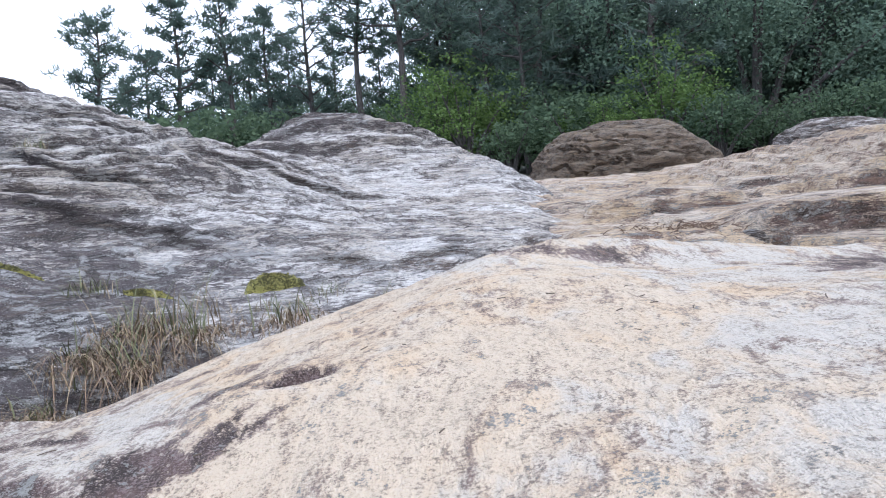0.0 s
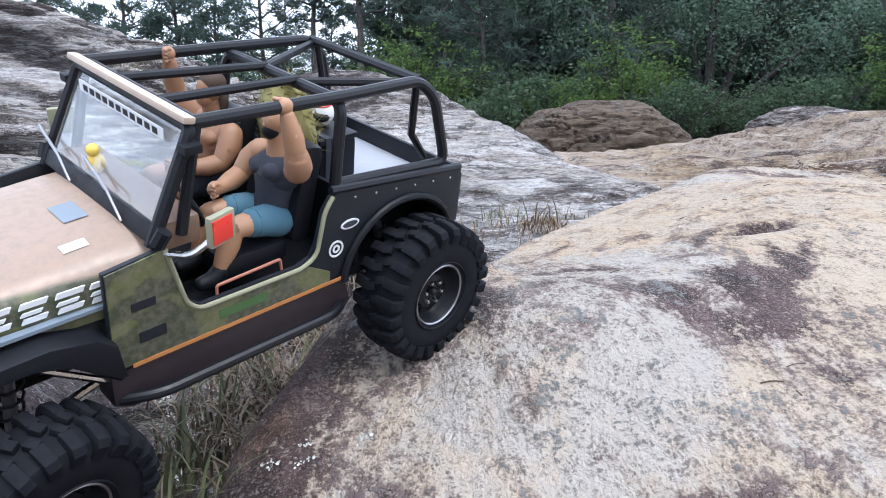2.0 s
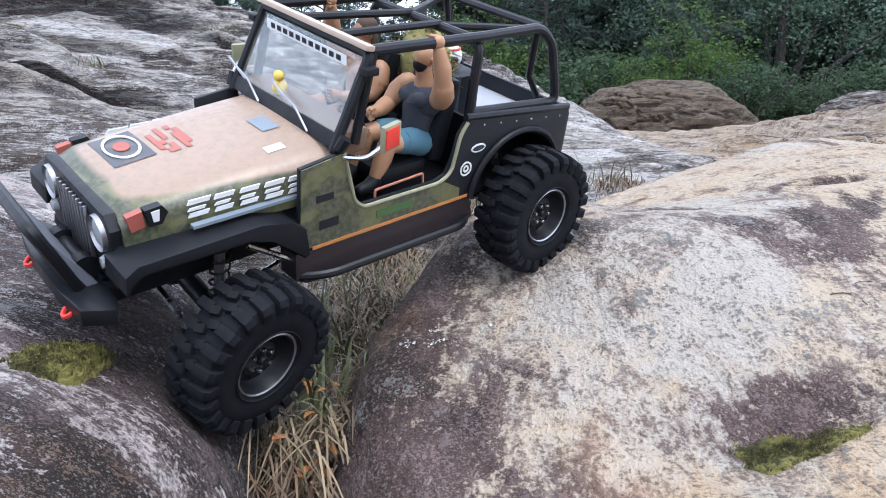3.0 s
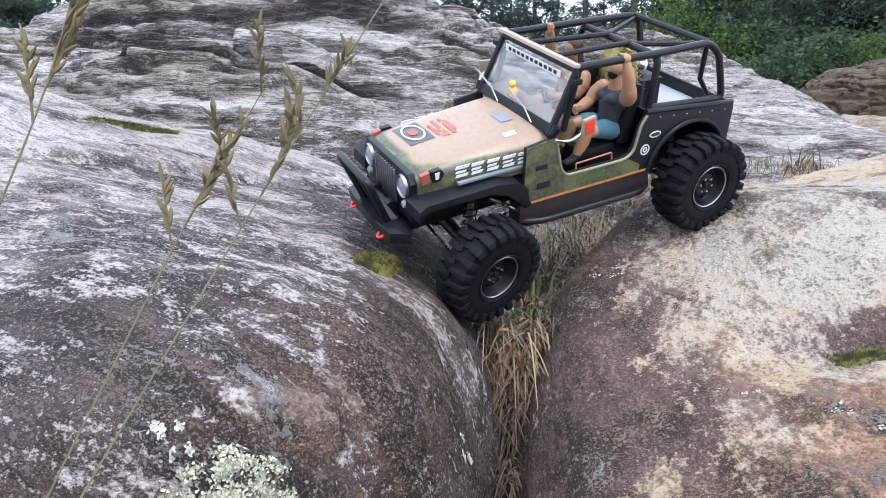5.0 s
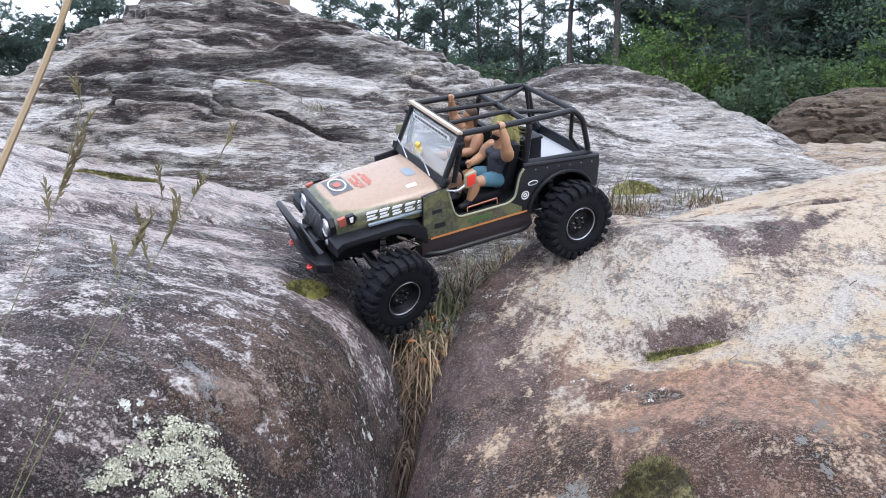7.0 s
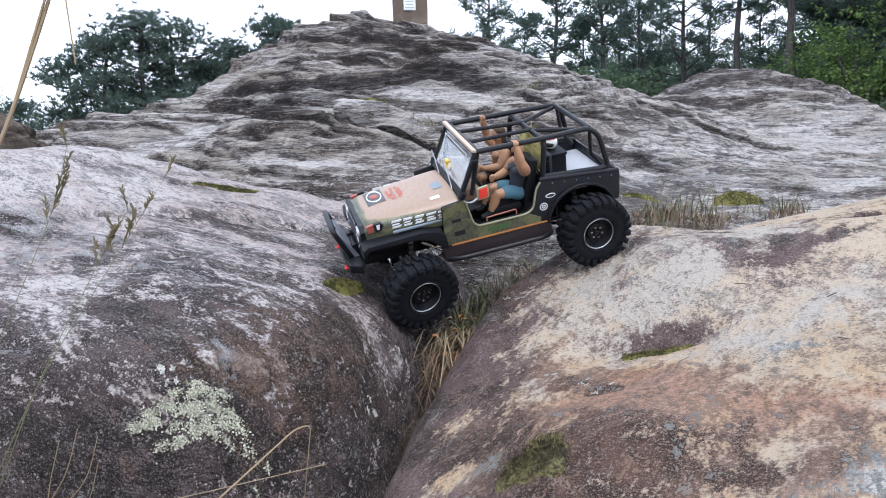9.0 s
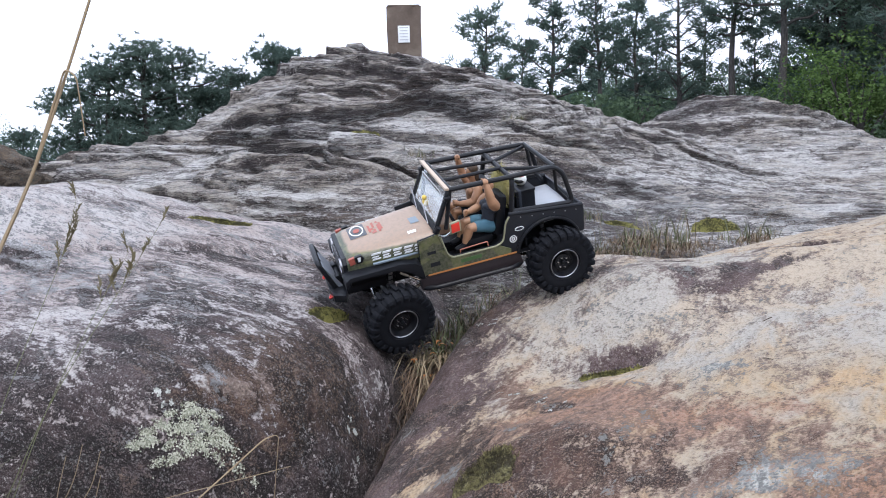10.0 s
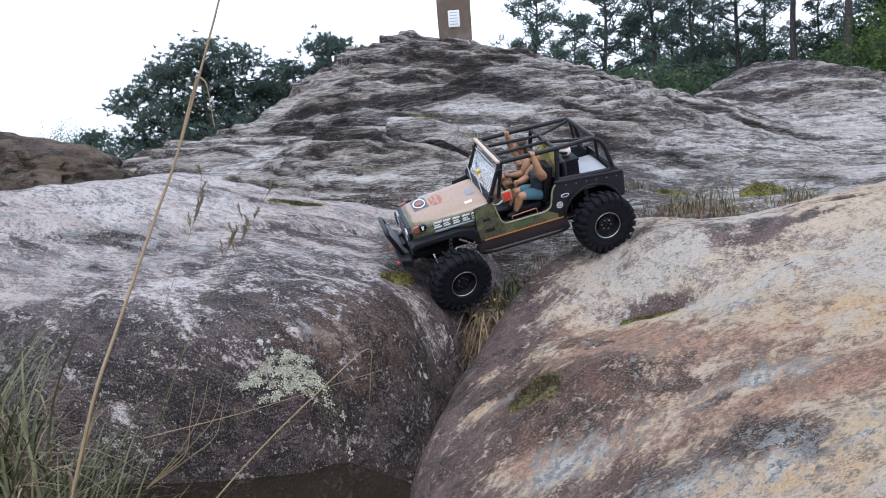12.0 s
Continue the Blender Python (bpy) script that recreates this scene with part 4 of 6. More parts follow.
PINES = [pine(k, h, c, s, l, d) for k, (h, c, s, l, d) in enumerate(((8.0, 3.2, 1.7, 0.0, 1), (8.0, 4.2, 1.5, 0.03, 1), (8.0, 2.6, 2.0, -0.03, 1.1), (8.0, 1.2, 2.1, 0.0, 1.4), (8.0, 0.8, 2.4, 0.02, 1.5), (8.0, 3.8, 2.0, -0.06, 1)))]
PADS = [pad_pine(200 + k, 6.0, r, b) for k, (r, b) in enumerate(((1.6, 0.25), (1.3, 0.32), (1.8, 0.15)))]
LEAFY = [broadleaf(40 + k, 4.0, 1.9, leaves) for k in range(3)]
DEEP = [broadleaf(80 + k, 4.0, 2.1, wood_leaves, 0.05, 0.055, 480, 0.16, 26) for k in range(3)]
SHRUBS = [broadleaf(60 + k, 2.0, 1.4, shrub_leaves, 0.05, 0.09) for k in range(3)]
rng = random.Random(77)


def place(kind, k, az, dist, top, turn, label, category, group, unit):
    """Stands a tree so that its top shows at the elevation top, in degrees, from the eye."""
    x, y, z = bearing(az, dist)
    scale = (math.tan(radians(top)) * dist + 0.55 - z) / unit
    plant(kind[0], kind[1][k], pose(x, y, z, 0, 0, turn) @ Matrix.Diagonal((scale, scale, scale, 1)), label, category, group)


# single pines against the sky: bearing, distance, elevation of the top, which one, turn
for az, dist, top, k, turn in ((-26.2, 30, 11.0, 1, 20), (-20.6, 31, 13.0, 0, 200), (-17.0, 30, 13.2, 1, 120), (-14.2, 32, 11.6, 0, 300), (-11.0, 29, 13.8, 2, 60), (-7.6, 27, 16.5, 1, 10), (-3.75, 25.8, 19.0, 5, 0),
                                (-0.4, 29, 15.5, 0, 80), (3.0, 28, 16.0, 2, 150), (-22.4, 36, 8.6, 2, 40), (-15.6, 36, 9.6, 3, 90), (-12.8, 35, 9.8, 3, 30), (-9.3, 34, 10.5, 3, 260), (-5.8, 34, 9.0, 3, 170), (-24.2, 38, 7.0, 4, 66), (-18.6, 38, 8.2, 4, 10)):
    place(("pine_tree", PINES), k, az, dist, top, turn, "dark green pine with an open ragged crown", "pine tree", "pines on the skyline", 8.0)
# the close wood to the right
for i in range(46):
    az = -2.0 + 46.0 * (i * 0.618034 % 1)
    dist = rng.uniform(22, 40)
    place(("pine_tree", PINES), rng.choice((2, 3, 3, 4, 4, 5)), az, dist, rng.uniform(13, 21), rng.uniform(0, 360), "dense dark green pine of the close wood", "pine tree", "pines of the wood", 8.0)
# bright leafy trees before it
for az, dist, top, k in ((-1.6, 23, 7.2, 0), (0.6, 22, 8.2, 1), (2.4, 24, 5.4, 2), (11.5, 19, 4.2, 0), (15.6, 19.5, 8.3, 1), (17.3, 20, 6.0, 2), (34.0, 18, 8.5, 2), (36.0, 17, 7.0, 0), (8.2, 20, 3.8, 2), (38.5, 17, 9.0, 1)):
    place(("leafy_tree", LEAFY), k, az, dist, top, rng.uniform(0, 360), "bright green leafy tree at the wood's edge", "tree", "leafy trees", 4.0)
# undergrowth
for i in range(44):
    az = -30 + 74 * (i * 0.754877 % 1)
    place(("shrub", SHRUBS), i % 3, az, rng.uniform(17.5, 27) if az > 4 else rng.uniform(24, 33), rng.uniform(1.6, 6.6) if az > 4 else rng.uniform(3.0, 5.5), rng.uniform(0, 360), "dark green undergrowth at the wood's edge", "shrub", "undergrowth", 2.0)
# darker leafy trees that fill the wood, and its far side
for i in range(30):
    az = 4 + 42 * (i * 0.618034 % 1)
    place(("leafy_tree", DEEP), i % 3, az, rng.uniform(23, 31), rng.uniform(7, 16), rng.uniform(0, 360), "dark green leafy tree inside the wood", "tree", "trees of the wood", 4.0)
for i in range(40):
    az = -62 + 112 * i / 39 + rng.uniform(-1, 1)
    place(("leafy_tree", DEEP), i % 3, az, rng.uniform(46, 58), rng.uniform(3.0, 4.6) if az < 2 else rng.uniform(8, 12), rng.uniform(0, 360), "distant dark green tree beyond the pines", "tree", "distant trees", 4.0)
# broad old pines beside the hill
for az, dist, top, k, turn in ((-55.6, 34, 6.0, 2, 40), (-53.4, 33, 7.9, 0, 10), (-51.0, 33, 9.4, 1, 80), (-49.2, 34, 8.8, 2, 130), (-47.2, 34, 6.2, 0, 200), (-45.4, 35, 7.5, 1, 300), (-43.6, 36, 5.4, 2, 20), (-41.4, 36, 9.2, 1, 160), (-39.6, 37, 6.6, 0, 250), (-58.8, 40, 3.0, 0, 0)):
    place(("pine_tree", PADS), k, az, dist, top, turn, "broad dark green pine with pads of needles", "pine tree", "pines beside the hill", 6.0)
for i in range(16):
    az = -17 + 20 * (i * 0.618034 % 1)
    place(("leafy_tree", DEEP), i % 3, az, rng.uniform(34, 42), rng.uniform(5.2, 8.4), rng.uniform(0, 360), "dark green tree between the skyline pines", "tree", "trees between the pines", 4.0)
# a leaning bare trunk
bm = tube(bmesh.new(), [(0, 0, -0.3), (-0.5, 0.1, 1.4), (-1.2, 0.2, 3.4), (-1.7, 0.3, 5.2)], 0.13, 10, True, 0, [1.0, 0.85, 0.7, 0.55])
x, y, z = bearing(35.4, 21.0)
lean_trunk = part("leaning_trunk", bm, bark, None, "", pose(x, y, z))
tagged(lean_trunk, "grey leaning tree trunk at the edge of the wood", "tree trunk")


# ---- stone things ----
def boulder(name, at, size, seed, mat, label, stain=0.48):
    """A rounded, split rock, sunk a little."""
    bm = bmesh.new()
    bmesh.ops.create_icosphere(bm, subdivisions=6, radius=1.0)
    co = np.array([v.co[:] for v in bm.verts])
    flat = np.sign(co) * np.abs(co) ** 0.85
    bump = 0.10 * fbm(co[:, 0] + 3 * seed, co[:, 2] * 1.6 + co[:, 1], 0.9, 4, seed)
    bed = co[:, 2] * 4.0 + 2.2 * fbm(co[:, 0], co[:, 1], 0.9, 4, seed + 1)
    row = np.floor(bed)
    step = bed - row
    bump += 0.07 * (smooth(step, 0.0, 0.16) * (1 - smooth(step, 0.86, 1.0)) - 0.5) * smooth(fbm(co[:, 0], co[:, 1], 0.6, 2, seed + 4), -0.5, 0.1)
    angle = np.arctan2(co[:, 1], co[:, 0]) * 2.6 + row * 1.7 + 1.4 * fbm(co[:, 0], co[:, 2] + co[:, 1], 0.5, 3, seed + 5)
    joint = np.abs(angle - np.round(angle))
    bump -= 0.08 * (1 - smooth(joint, 0.0, 0.10)) * smooth(fbm(co[:, 0], co[:, 2] * 1.5 + co[:, 1], 0.5, 3, seed + 8), -0.3, 0.3)
    bump += 0.05 * fbm(co[:, 0] + co[:, 1], co[:, 2] * 2, 0.22, 4, seed + 6)
    flat = flat * (1 + bump)[:, None] * np.array(size)
    for v, c in zip(bm.verts, flat):
        v.co = c
    ob = part(name, bm, mat, None, "", at)
    for key, value in (("stain", stain), ("rust", 0.40), ("crust", 0.26)):
        a = ob.data.attributes.new(key, "FLOAT", "POINT")
        a.data.foreach_set("value", np.full(len(flat), value, dtype=np.float32))
    return tagged(ob, label, "boulder")


boulder("boulder", pose(2.7, 12.0, 0.05, 0, 0, 8), (1.5, 1.1, 1.0), 3, brown_rock, "broad brown split boulder before the wood")
boulder("boulder", pose(5.0, 9.8, 0.36, 0, 0, -12), (0.8, 0.7, 0.5), 7, hill_rock, "low grey boulder beside the pale bedrock", 0.6)
boulder("boulder", pose(-4.95, 1.2, 0.22, 0, 0, 20), (1.2, 0.8, 0.60), 9, brown_rock, "dark rounded outcrop beyond the boulder", 0.55)

boulder("stone", pose(0.90, 2.13, 0.335, 0, 0, 15), (0.050, 0.040, 0.036), 13, hill_rock, "small grey stone in the hollow behind the slab", 0.30)
rng = random.Random(55)
litter = Soup()
for k in range(420):
    x, y = rng.gauss(0.76, 0.09), rng.gauss(2.10, 0.035)
    z = float(ground_height(np.array([x]), np.array([y + 0.03]))[0]) + rng.uniform(0.0, 0.014)
    a, ln = rng.uniform(0, 6.28), rng.uniform(0.010, 0.045)
    d = Vector((math.cos(a), math.sin(a), rng.uniform(-0.2, 0.5))) * ln
    litter.bar([Vector((x, y, z)), Vector((x, y, z)) + d * 0.5 + Vector((0, 0, 0.003)), Vector((x, y, z)) + d], [0.0016, 0.0013, 0.0006], 4)
litter_ob = new("leaf_litter", litter.mesh("leaf_litter", plain("brown_litter", (0.085, 0.048, 0.028), 0.9, scale=120)))
tagged(litter_ob, "brown dead twigs and needles in the hollow", "litter", kind="stuff")

# marker post on the hill's crown
stone = plain("brown_field_stone", (0.085, 0.062, 0.048), 0.9, vary=0.4, scale=22, bump=0.8)
marker = empty("stone_marker", pose(-3.31, 4.62, 1.41, 0, 0, 31))
tagged(marker, "square brown stone marker post with a pale plaque", "marker post")
bm = prism(bmesh.new(), [(-0.138, -0.12), (0.138, -0.12), (0.138, 0.12), (-0.138, 0.12)], -0.15, 0.40, "z", 0.008)
bmesh.ops.subdivide_edges(bm, edges=bm.edges[:], cuts=3, use_grid_fill=True)
r = random.Random(3)
for v in bm.verts:
    v.co += Vector((r.gauss(0, 0.003), r.gauss(0, 0.003), r.gauss(0, 0.003)))
part("shaft", bm, stone, marker)
part("cap", prism(bmesh.new(), [(-0.128, -0.11), (0.128, -0.11), (0.128, 0.11), (-0.128, 0.11)], 0.395, 0.412, "z", 0.005), stone, marker)
part("plaque", box(bmesh.new(), (-0.005, -0.125, 0.175), (0.095, 0.010, 0.135), 0.004), white_vinyl, marker, "pale weathered plaque")
for i in range(5):
    part("plaque_line", box(bmesh.new(), (-0.005, -0.131, 0.225 - 0.024 * i), (0.070 - 0.012 * (i % 2), 0.002, 0.006)), bed_grey, marker)

# ---- water in the cleft ----
def water_material():
    n = Nodes("still_brown_water")
    at = n.coords()
    return n.finish((0.018, 0.014, 0.010), 0.04, n.noise(at, 30, 2, 0.5), 0.05, 0.002, Specular_IOR_Level=0.5)


bm = bmesh.new()
rim = [(-1.35, -1.0), (-1.05, -1.12), (-0.5, -1.15), (-0.42, -0.9), (-0.43, -0.5), (-0.5, -0.15), (-0.66, -0.02), (-0.80, 0.0), (-0.95, -0.08), (-1.2, -0.15), (-1.45, -0.3), (-1.5, -0.7)]
bm.faces.new([bm.verts.new((x, y, 0.0)) for x, y in rim])
pool = part("water", bm, water_material(), None, "", pose(0, 0, 0.004))
tagged(pool, "still dark brown puddle in the rock cleft", "water", kind="structure")

# ---- moss, lichen ----
def moss_material(name, dark, light):
    n = Nodes(name)
    at = n.coords()
    a, b = n.spread(at, 160, 4, 0.7), n.spread(at, 30, 4, 0.6)
    c = n.mix(n.band(n.total(a, b), -1.2, 1.6), dark, light)
    return n.finish(c, 0.95, a, 1.0, 0.006)


moss_green = moss_material("green_moss", (0.095, 0.09, 0.02), (0.40, 0.37, 0.10))
moss_brown = moss_material("brown_moss", (0.095, 0.078, 0.034), (0.33, 0.29, 0.12))


def top_of(x, y, height):
    return float(height(np.array([x], dtype=float), np.array([y], dtype=float))[0])


def moss_patch(x, y, rx, ry, turn, thick, height, mat, seed, label):
    """A cushion of moss that follows the rock under it, with a bristly top."""
    rng = random.Random(seed)
    soup = Soup()
    rings, spokes = 9, 34
    c, s = math.cos(radians(turn)), math.sin(radians(turn))
    wob = [1 + 0.22 * math.sin(3 * k * 0.185 + seed) + 0.12 * math.sin(7 * k * 0.185 + 2 * seed) for k in range(spokes)]
    us, vs, hs = [], [], []
    for i in range(rings + 1):
        for k in range(spokes):
            a, q = 2 * math.pi * k / spokes, i / rings
            u, v = rx * q * wob[k] * math.cos(a), ry * q * wob[k] * math.sin(a)
            us.append(x + u * c - v * s)
            vs.append(y + u * s + v * c)
            hs.append(thick * math.sqrt(max(0, 1 - q * q)) * (0.8 + 0.4 * rng.random()) - (0.004 if i == rings else 0))
    zs = height(np.array(us), np.array(vs)) + np.array(hs)
    for i in range(rings):
        for k in range(spokes):
            q = [i * spokes + k, i * spokes + (k + 1) % spokes, (i + 1) * spokes + (k + 1) % spokes, (i + 1) * spokes + k]
            soup.f.append(tuple(q))
    soup.v = list(zip(us, vs, zs))
    pts = list(soup.v)
    for _ in range(1500):
        p = Vector(rng.choice(pts)) + Vector((rng.gauss(0, 0.003), rng.gauss(0, 0.003), -0.001))
        d = Vector((rng.gauss(0, 0.5), rng.gauss(0, 0.5), 1)).normalized() * rng.uniform(0.003, 0.007)
        w = d.orthogonal().normalized() * 0.0011
        soup.tri(p - w, p + w, p + d)
    ob = new("moss_patch", soup.mesh("moss_patch", mat))
    return tagged(ob, label, "moss", "moss patches")


for args in ((-0.934, 0.356, 0.040, 0.015, 74, 0.016, left_height, moss_green, 1, "small cushion of green moss on the dark boulder"),
             (-0.389, 0.362, 0.048, 0.026, 10, 0.006, slab_height, moss_green, 2, "flat green moss in a hollow of the slab"),
             (-0.424, -0.015, 0.036, 0.036, 0, 0.010, slab_height, moss_brown, 3, "round brown-green moss cushion on the slab"),
             (-1.585, 0.745, 0.085, 0.014, 40, 0.006, left_height, moss_green, 4, "thin line of moss along the boulder's crown"),
             (-1.95, 2.12, 0.16, 0.03, -6, 0.012, hill_height, moss_green, 6, "strip of moss under a ledge of the hill"),
             (-1.25, 2.05, 0.12, 0.025, 4, 0.012, hill_height, moss_green, 7, "strip of moss on the lower hill"),
             (-0.82, 2.06, 0.07, 0.025, 0, 0.012, hill_height, moss_green, 8, "tuft of moss beside the pale rock step"),
             (-0.50, 2.24, 0.085, 0.055, 10, 0.035, hill_height, moss_green, 9, "bright green moss mound behind the slab")):
    moss_patch(*args)


def lichen_material(name, a, b):
    n = Nodes(name)
    geo = n.tree.nodes.new("ShaderNodeNewGeometry")
    c = n.mix(n.band(geo.outputs["Random Per Island"], 0.0, 1.0), a, b)
    return n.finish(c, 0.95)


lichen = lichen_material("pale_green_lichen", (0.20, 0.21, 0.15), (0.58, 0.58, 0.49))
white_lichen = lichen_material("white_lichen", (0.34, 0.35, 0.32), (0.56, 0.57, 0.54))


def lichen_patch(x, y, r, count, leaf, height, mat, seed, label, stretch=1.0, turn=0.0):
    """A crust of small curled lobes."""
    rng = random.Random(seed)
    soup = Soup()
    lobes = [(math.cos(a) * q, math.sin(a) * q) for a, q in ((rng.uniform(0, 6.283), 1.05 * math.sqrt(rng.random())) for _ in range(max(5, count // 85)))]
    us, vs = [], []
    for _ in range(count):
        lx, ly = rng.choice(lobes)
        u, v = r * (1.15 * lx + rng.gauss(0, 0.085)) * stretch, r * (1.15 * ly + rng.gauss(0, 0.10))
        us.append(x + u * math.cos(radians(turn)) - v * math.sin(radians(turn)))
        vs.append(y + u * math.sin(radians(turn)) + v * math.cos(radians(turn)))
    zs = height(np.array(us), np.array(vs))
    e = 0.004
    gx = (height(np.array(us) + e, np.array(vs)) - zs) / e
    gy = (height(np.array(us), np.array(vs) + e) - zs) / e
    for u, v, z, sx, sy in zip(us, vs, zs, gx, gy):
        up = Vector((-sx, -sy, 1)).normalized()
        p = Vector((u, v, z)) + up * rng.uniform(0.0, leaf * 0.4)
        t = up.orthogonal().normalized()
        t.rotate(Matrix.Rotation(rng.uniform(0, 6.28), 3, up))
        up = (up + Vector((rng.gauss(0, 0.45), rng.gauss(0, 0.45), rng.gauss(0, 0.3)))).normalized()
        t = (t - up * t.dot(up)).normalized()
        b = up.cross(t) * rng.uniform(0.45, 0.9)
        k = leaf * rng.uniform(0.6, 1.3)
        ring = []
        for q in range(6):
            a = q * 1.047
            rr = k * rng.uniform(0.65, 1.1)
            ring.append(p + (t * math.cos(a) + b * math.sin(a)) * rr + up * (k * rng.uniform(0.1, 0.55)))
        base = len(soup.v)
        soup.v += [tuple(p)] + [tuple(q) for q in ring]
        for q in range(6):
            soup.f.append((base, base + 1 + q, base + 1 + (q + 1) % 6))
    ob = new("lichen_patch", soup.mesh("lichen_patch", mat))
    return tagged(ob, label, "lichen", "lichen patches", "stuff")


for args in ((-0.906, -0.038, 0.0165, 3600, 0.0017, left_height, lichen, 1, "big pale green crust of leafy lichen on the boulder", 3.5, 42),
             (-0.950, -0.027, 0.014, 70, 0.0022, left_height, white_lichen, 2, "small white lichen on the dark boulder", 1.0),
             (-0.785, 0.208, 0.016, 110, 0.0019, left_height, white_lichen, 3, "thin white lichen on the cleft's wall", 0.7),
             (-0.838, 0.005, 0.016, 160, 0.0020, left_height, lichen, 4, "scattered pale lichen low on the boulder", 1.6, 45),
             (-0.52, 0.30, 0.018, 40, 0.0018, slab_height, white_lichen, 5, "few white lichen flecks on the slab", 1.6),
             (-0.43, 0.22, 0.022, 36, 0.0018, slab_height, white_lichen, 6, "few white lichen flecks on the slab", 1.0),
             (-0.655, 0.53, 0.03, 60, 0.0018, slab_height, white_lichen, 7, "white lichen flecks on the slab's dark flank", 1.6),
             (-1.05, 1.22, 0.07, 900, 0.0032, hill_height, white_lichen, 8, "white lichen crust at the foot of the hill", 1.5),
             (-1.22, 1.20, 0.05, 420, 0.0032, hill_height, white_lichen, 9, "white lichen crust at the foot of the hill", 1.3)):
    lichen_patch(*args)


# ---- grasses ----
def blade_material(name, a, b):
    n = Nodes(name)
    geo = n.tree.nodes.new("ShaderNodeNewGeometry")
    c = n.mix(geo.outputs["Random Per Island"], a, b)
    return n.finish(c, 0.7)


green_blade = blade_material("green_grass", (0.048, 0.058, 0.026), (0.135, 0.142, 0.066))
straw_blade = blade_material("straw_blades", (0.07, 0.048, 0.028), (0.27, 0.205, 0.125))
brown_blade = blade_material("brown_grass", (0.07, 0.045, 0.03), (0.20, 0.13, 0.08))
root_blade = blade_material("dark_roots", (0.020, 0.014, 0.011), (0.095, 0.062, 0.042))
dead_leaf = blade_material("orange_dead_leaves", (0.30, 0.10, 0.03), (0.45, 0.20, 0.06))


def blades(soup, rng, origin, count, spread, length, droop, width, toward=(0, 0), up=1.0):
    """Curved ribbons that rise from about origin and bow over."""
    for _ in range(count):
        p = Vector(origin) + Vector((rng.gauss(0, spread), rng.gauss(0, spread), rng.uniform(-0.01, 0.01)))
        a = rng.uniform(0, 6.283)
        flat = Vector((math.cos(a) * 0.7 + toward[0], math.sin(a) * 0.7 + toward[1], 0))
        ln, dr = length * rng.uniform(0.5, 1.15), droop * rng.uniform(0.4, 1.3)
        pts = []
        for k in range(6):
            q = k / 5
            pts.append(p + flat * ln * (0.25 * q + 0.45 * q * q) + Vector((0, 0, ln * (up * q - dr * q * q))))
        side = flat.cross(Vector((0, 0, 1)))
        side = side.normalized() if side.length > 1e-4 else Vector((1, 0, 0))
        base = len(soup.v)
        for k, q in enumerate(pts):
            w = side * width * (1 - 0.85 * (k / 5) ** 1.5) * 0.5
            soup.v += [tuple(q - w), tuple(q + w)]
        for k in range(5):
            soup.f.append((base + 2 * k, base + 2 * k + 1, base + 2 * k + 3, base + 2 * k + 2))


def tuft(name, origin, sets, label, seed):
    """A clump of grass: one part for each kind of blade."""
    rng = random.Random(seed)
    root = empty(name, Matrix.Translation(origin))
    tagged(root, label, "grass", "grass tufts")
    for part_name, mat, runs in sets:
        soup = Soup()
        for offset, count, spread, length, droop, width, toward, up in runs:
            blades(soup, rng, offset, count, spread, length, droop, width, toward, up)
        ob = new(part_name, soup.mesh(part_name, mat))
        ob.parent = root
        tagged(ob, kind="stuff")
    return root


tuft("grass_tuft", (-0.785, 0.53, 0.150),
     (("green_grass", green_blade, (((0, 0, 0), 26, 0.026, 0.13, 0.75, 0.004, (0, 0), 0.9), ((0.01, 0.06, 0.02), 26, 0.03, 0.13, 0.6, 0.004, (0, 0.1), 1.0), ((0, -0.03, 0.0), 8, 0.03, 0.14, 1.3, 0.0034, (0.05, -0.4), 0.6))),
      ("dry_grass", straw_blade, (((0, -0.02, 0.0), 170, 0.036, 0.14, 1.25, 0.0028, (0.05, -0.45), 0.55), ((0.01, -0.09, -0.03), 26, 0.026, 0.13, 1.5, 0.0023, (0.05, -0.4), 0.3))),
      ("brown_grass", brown_blade, (((0, -0.04, -0.02), 170, 0.038, 0.14, 1.3, 0.0026, (0.05, -0.45), 0.4), ((0.01, -0.09, -0.03), 50, 0.022, 0.12, 1.4, 0.0022, (0.05, -0.35), 0.3))),
      ("root_mat", root_blade, (((0.015, -0.14, -0.06), 170, 0.020, 0.13, 1.5, 0.0022, (0.05, -0.35), 0.2), ((0.03, -0.24, -0.10), 80, 0.012, 0.11, 1.6, 0.0020, (0.1, -0.3), 0.2))),
      ("leaf_litter", dead_leaf, (((0, -0.02, 0.02), 9, 0.03, 0.032, 0.8, 0.013, (0, -0.3), 0.6), ((0.01, -0.08, -0.02), 6, 0.02, 0.032, 0.9, 0.012, (0, -0.3), 0.5)))),
     "green and dry grass clump with orange dead leaves in the cleft", 21)
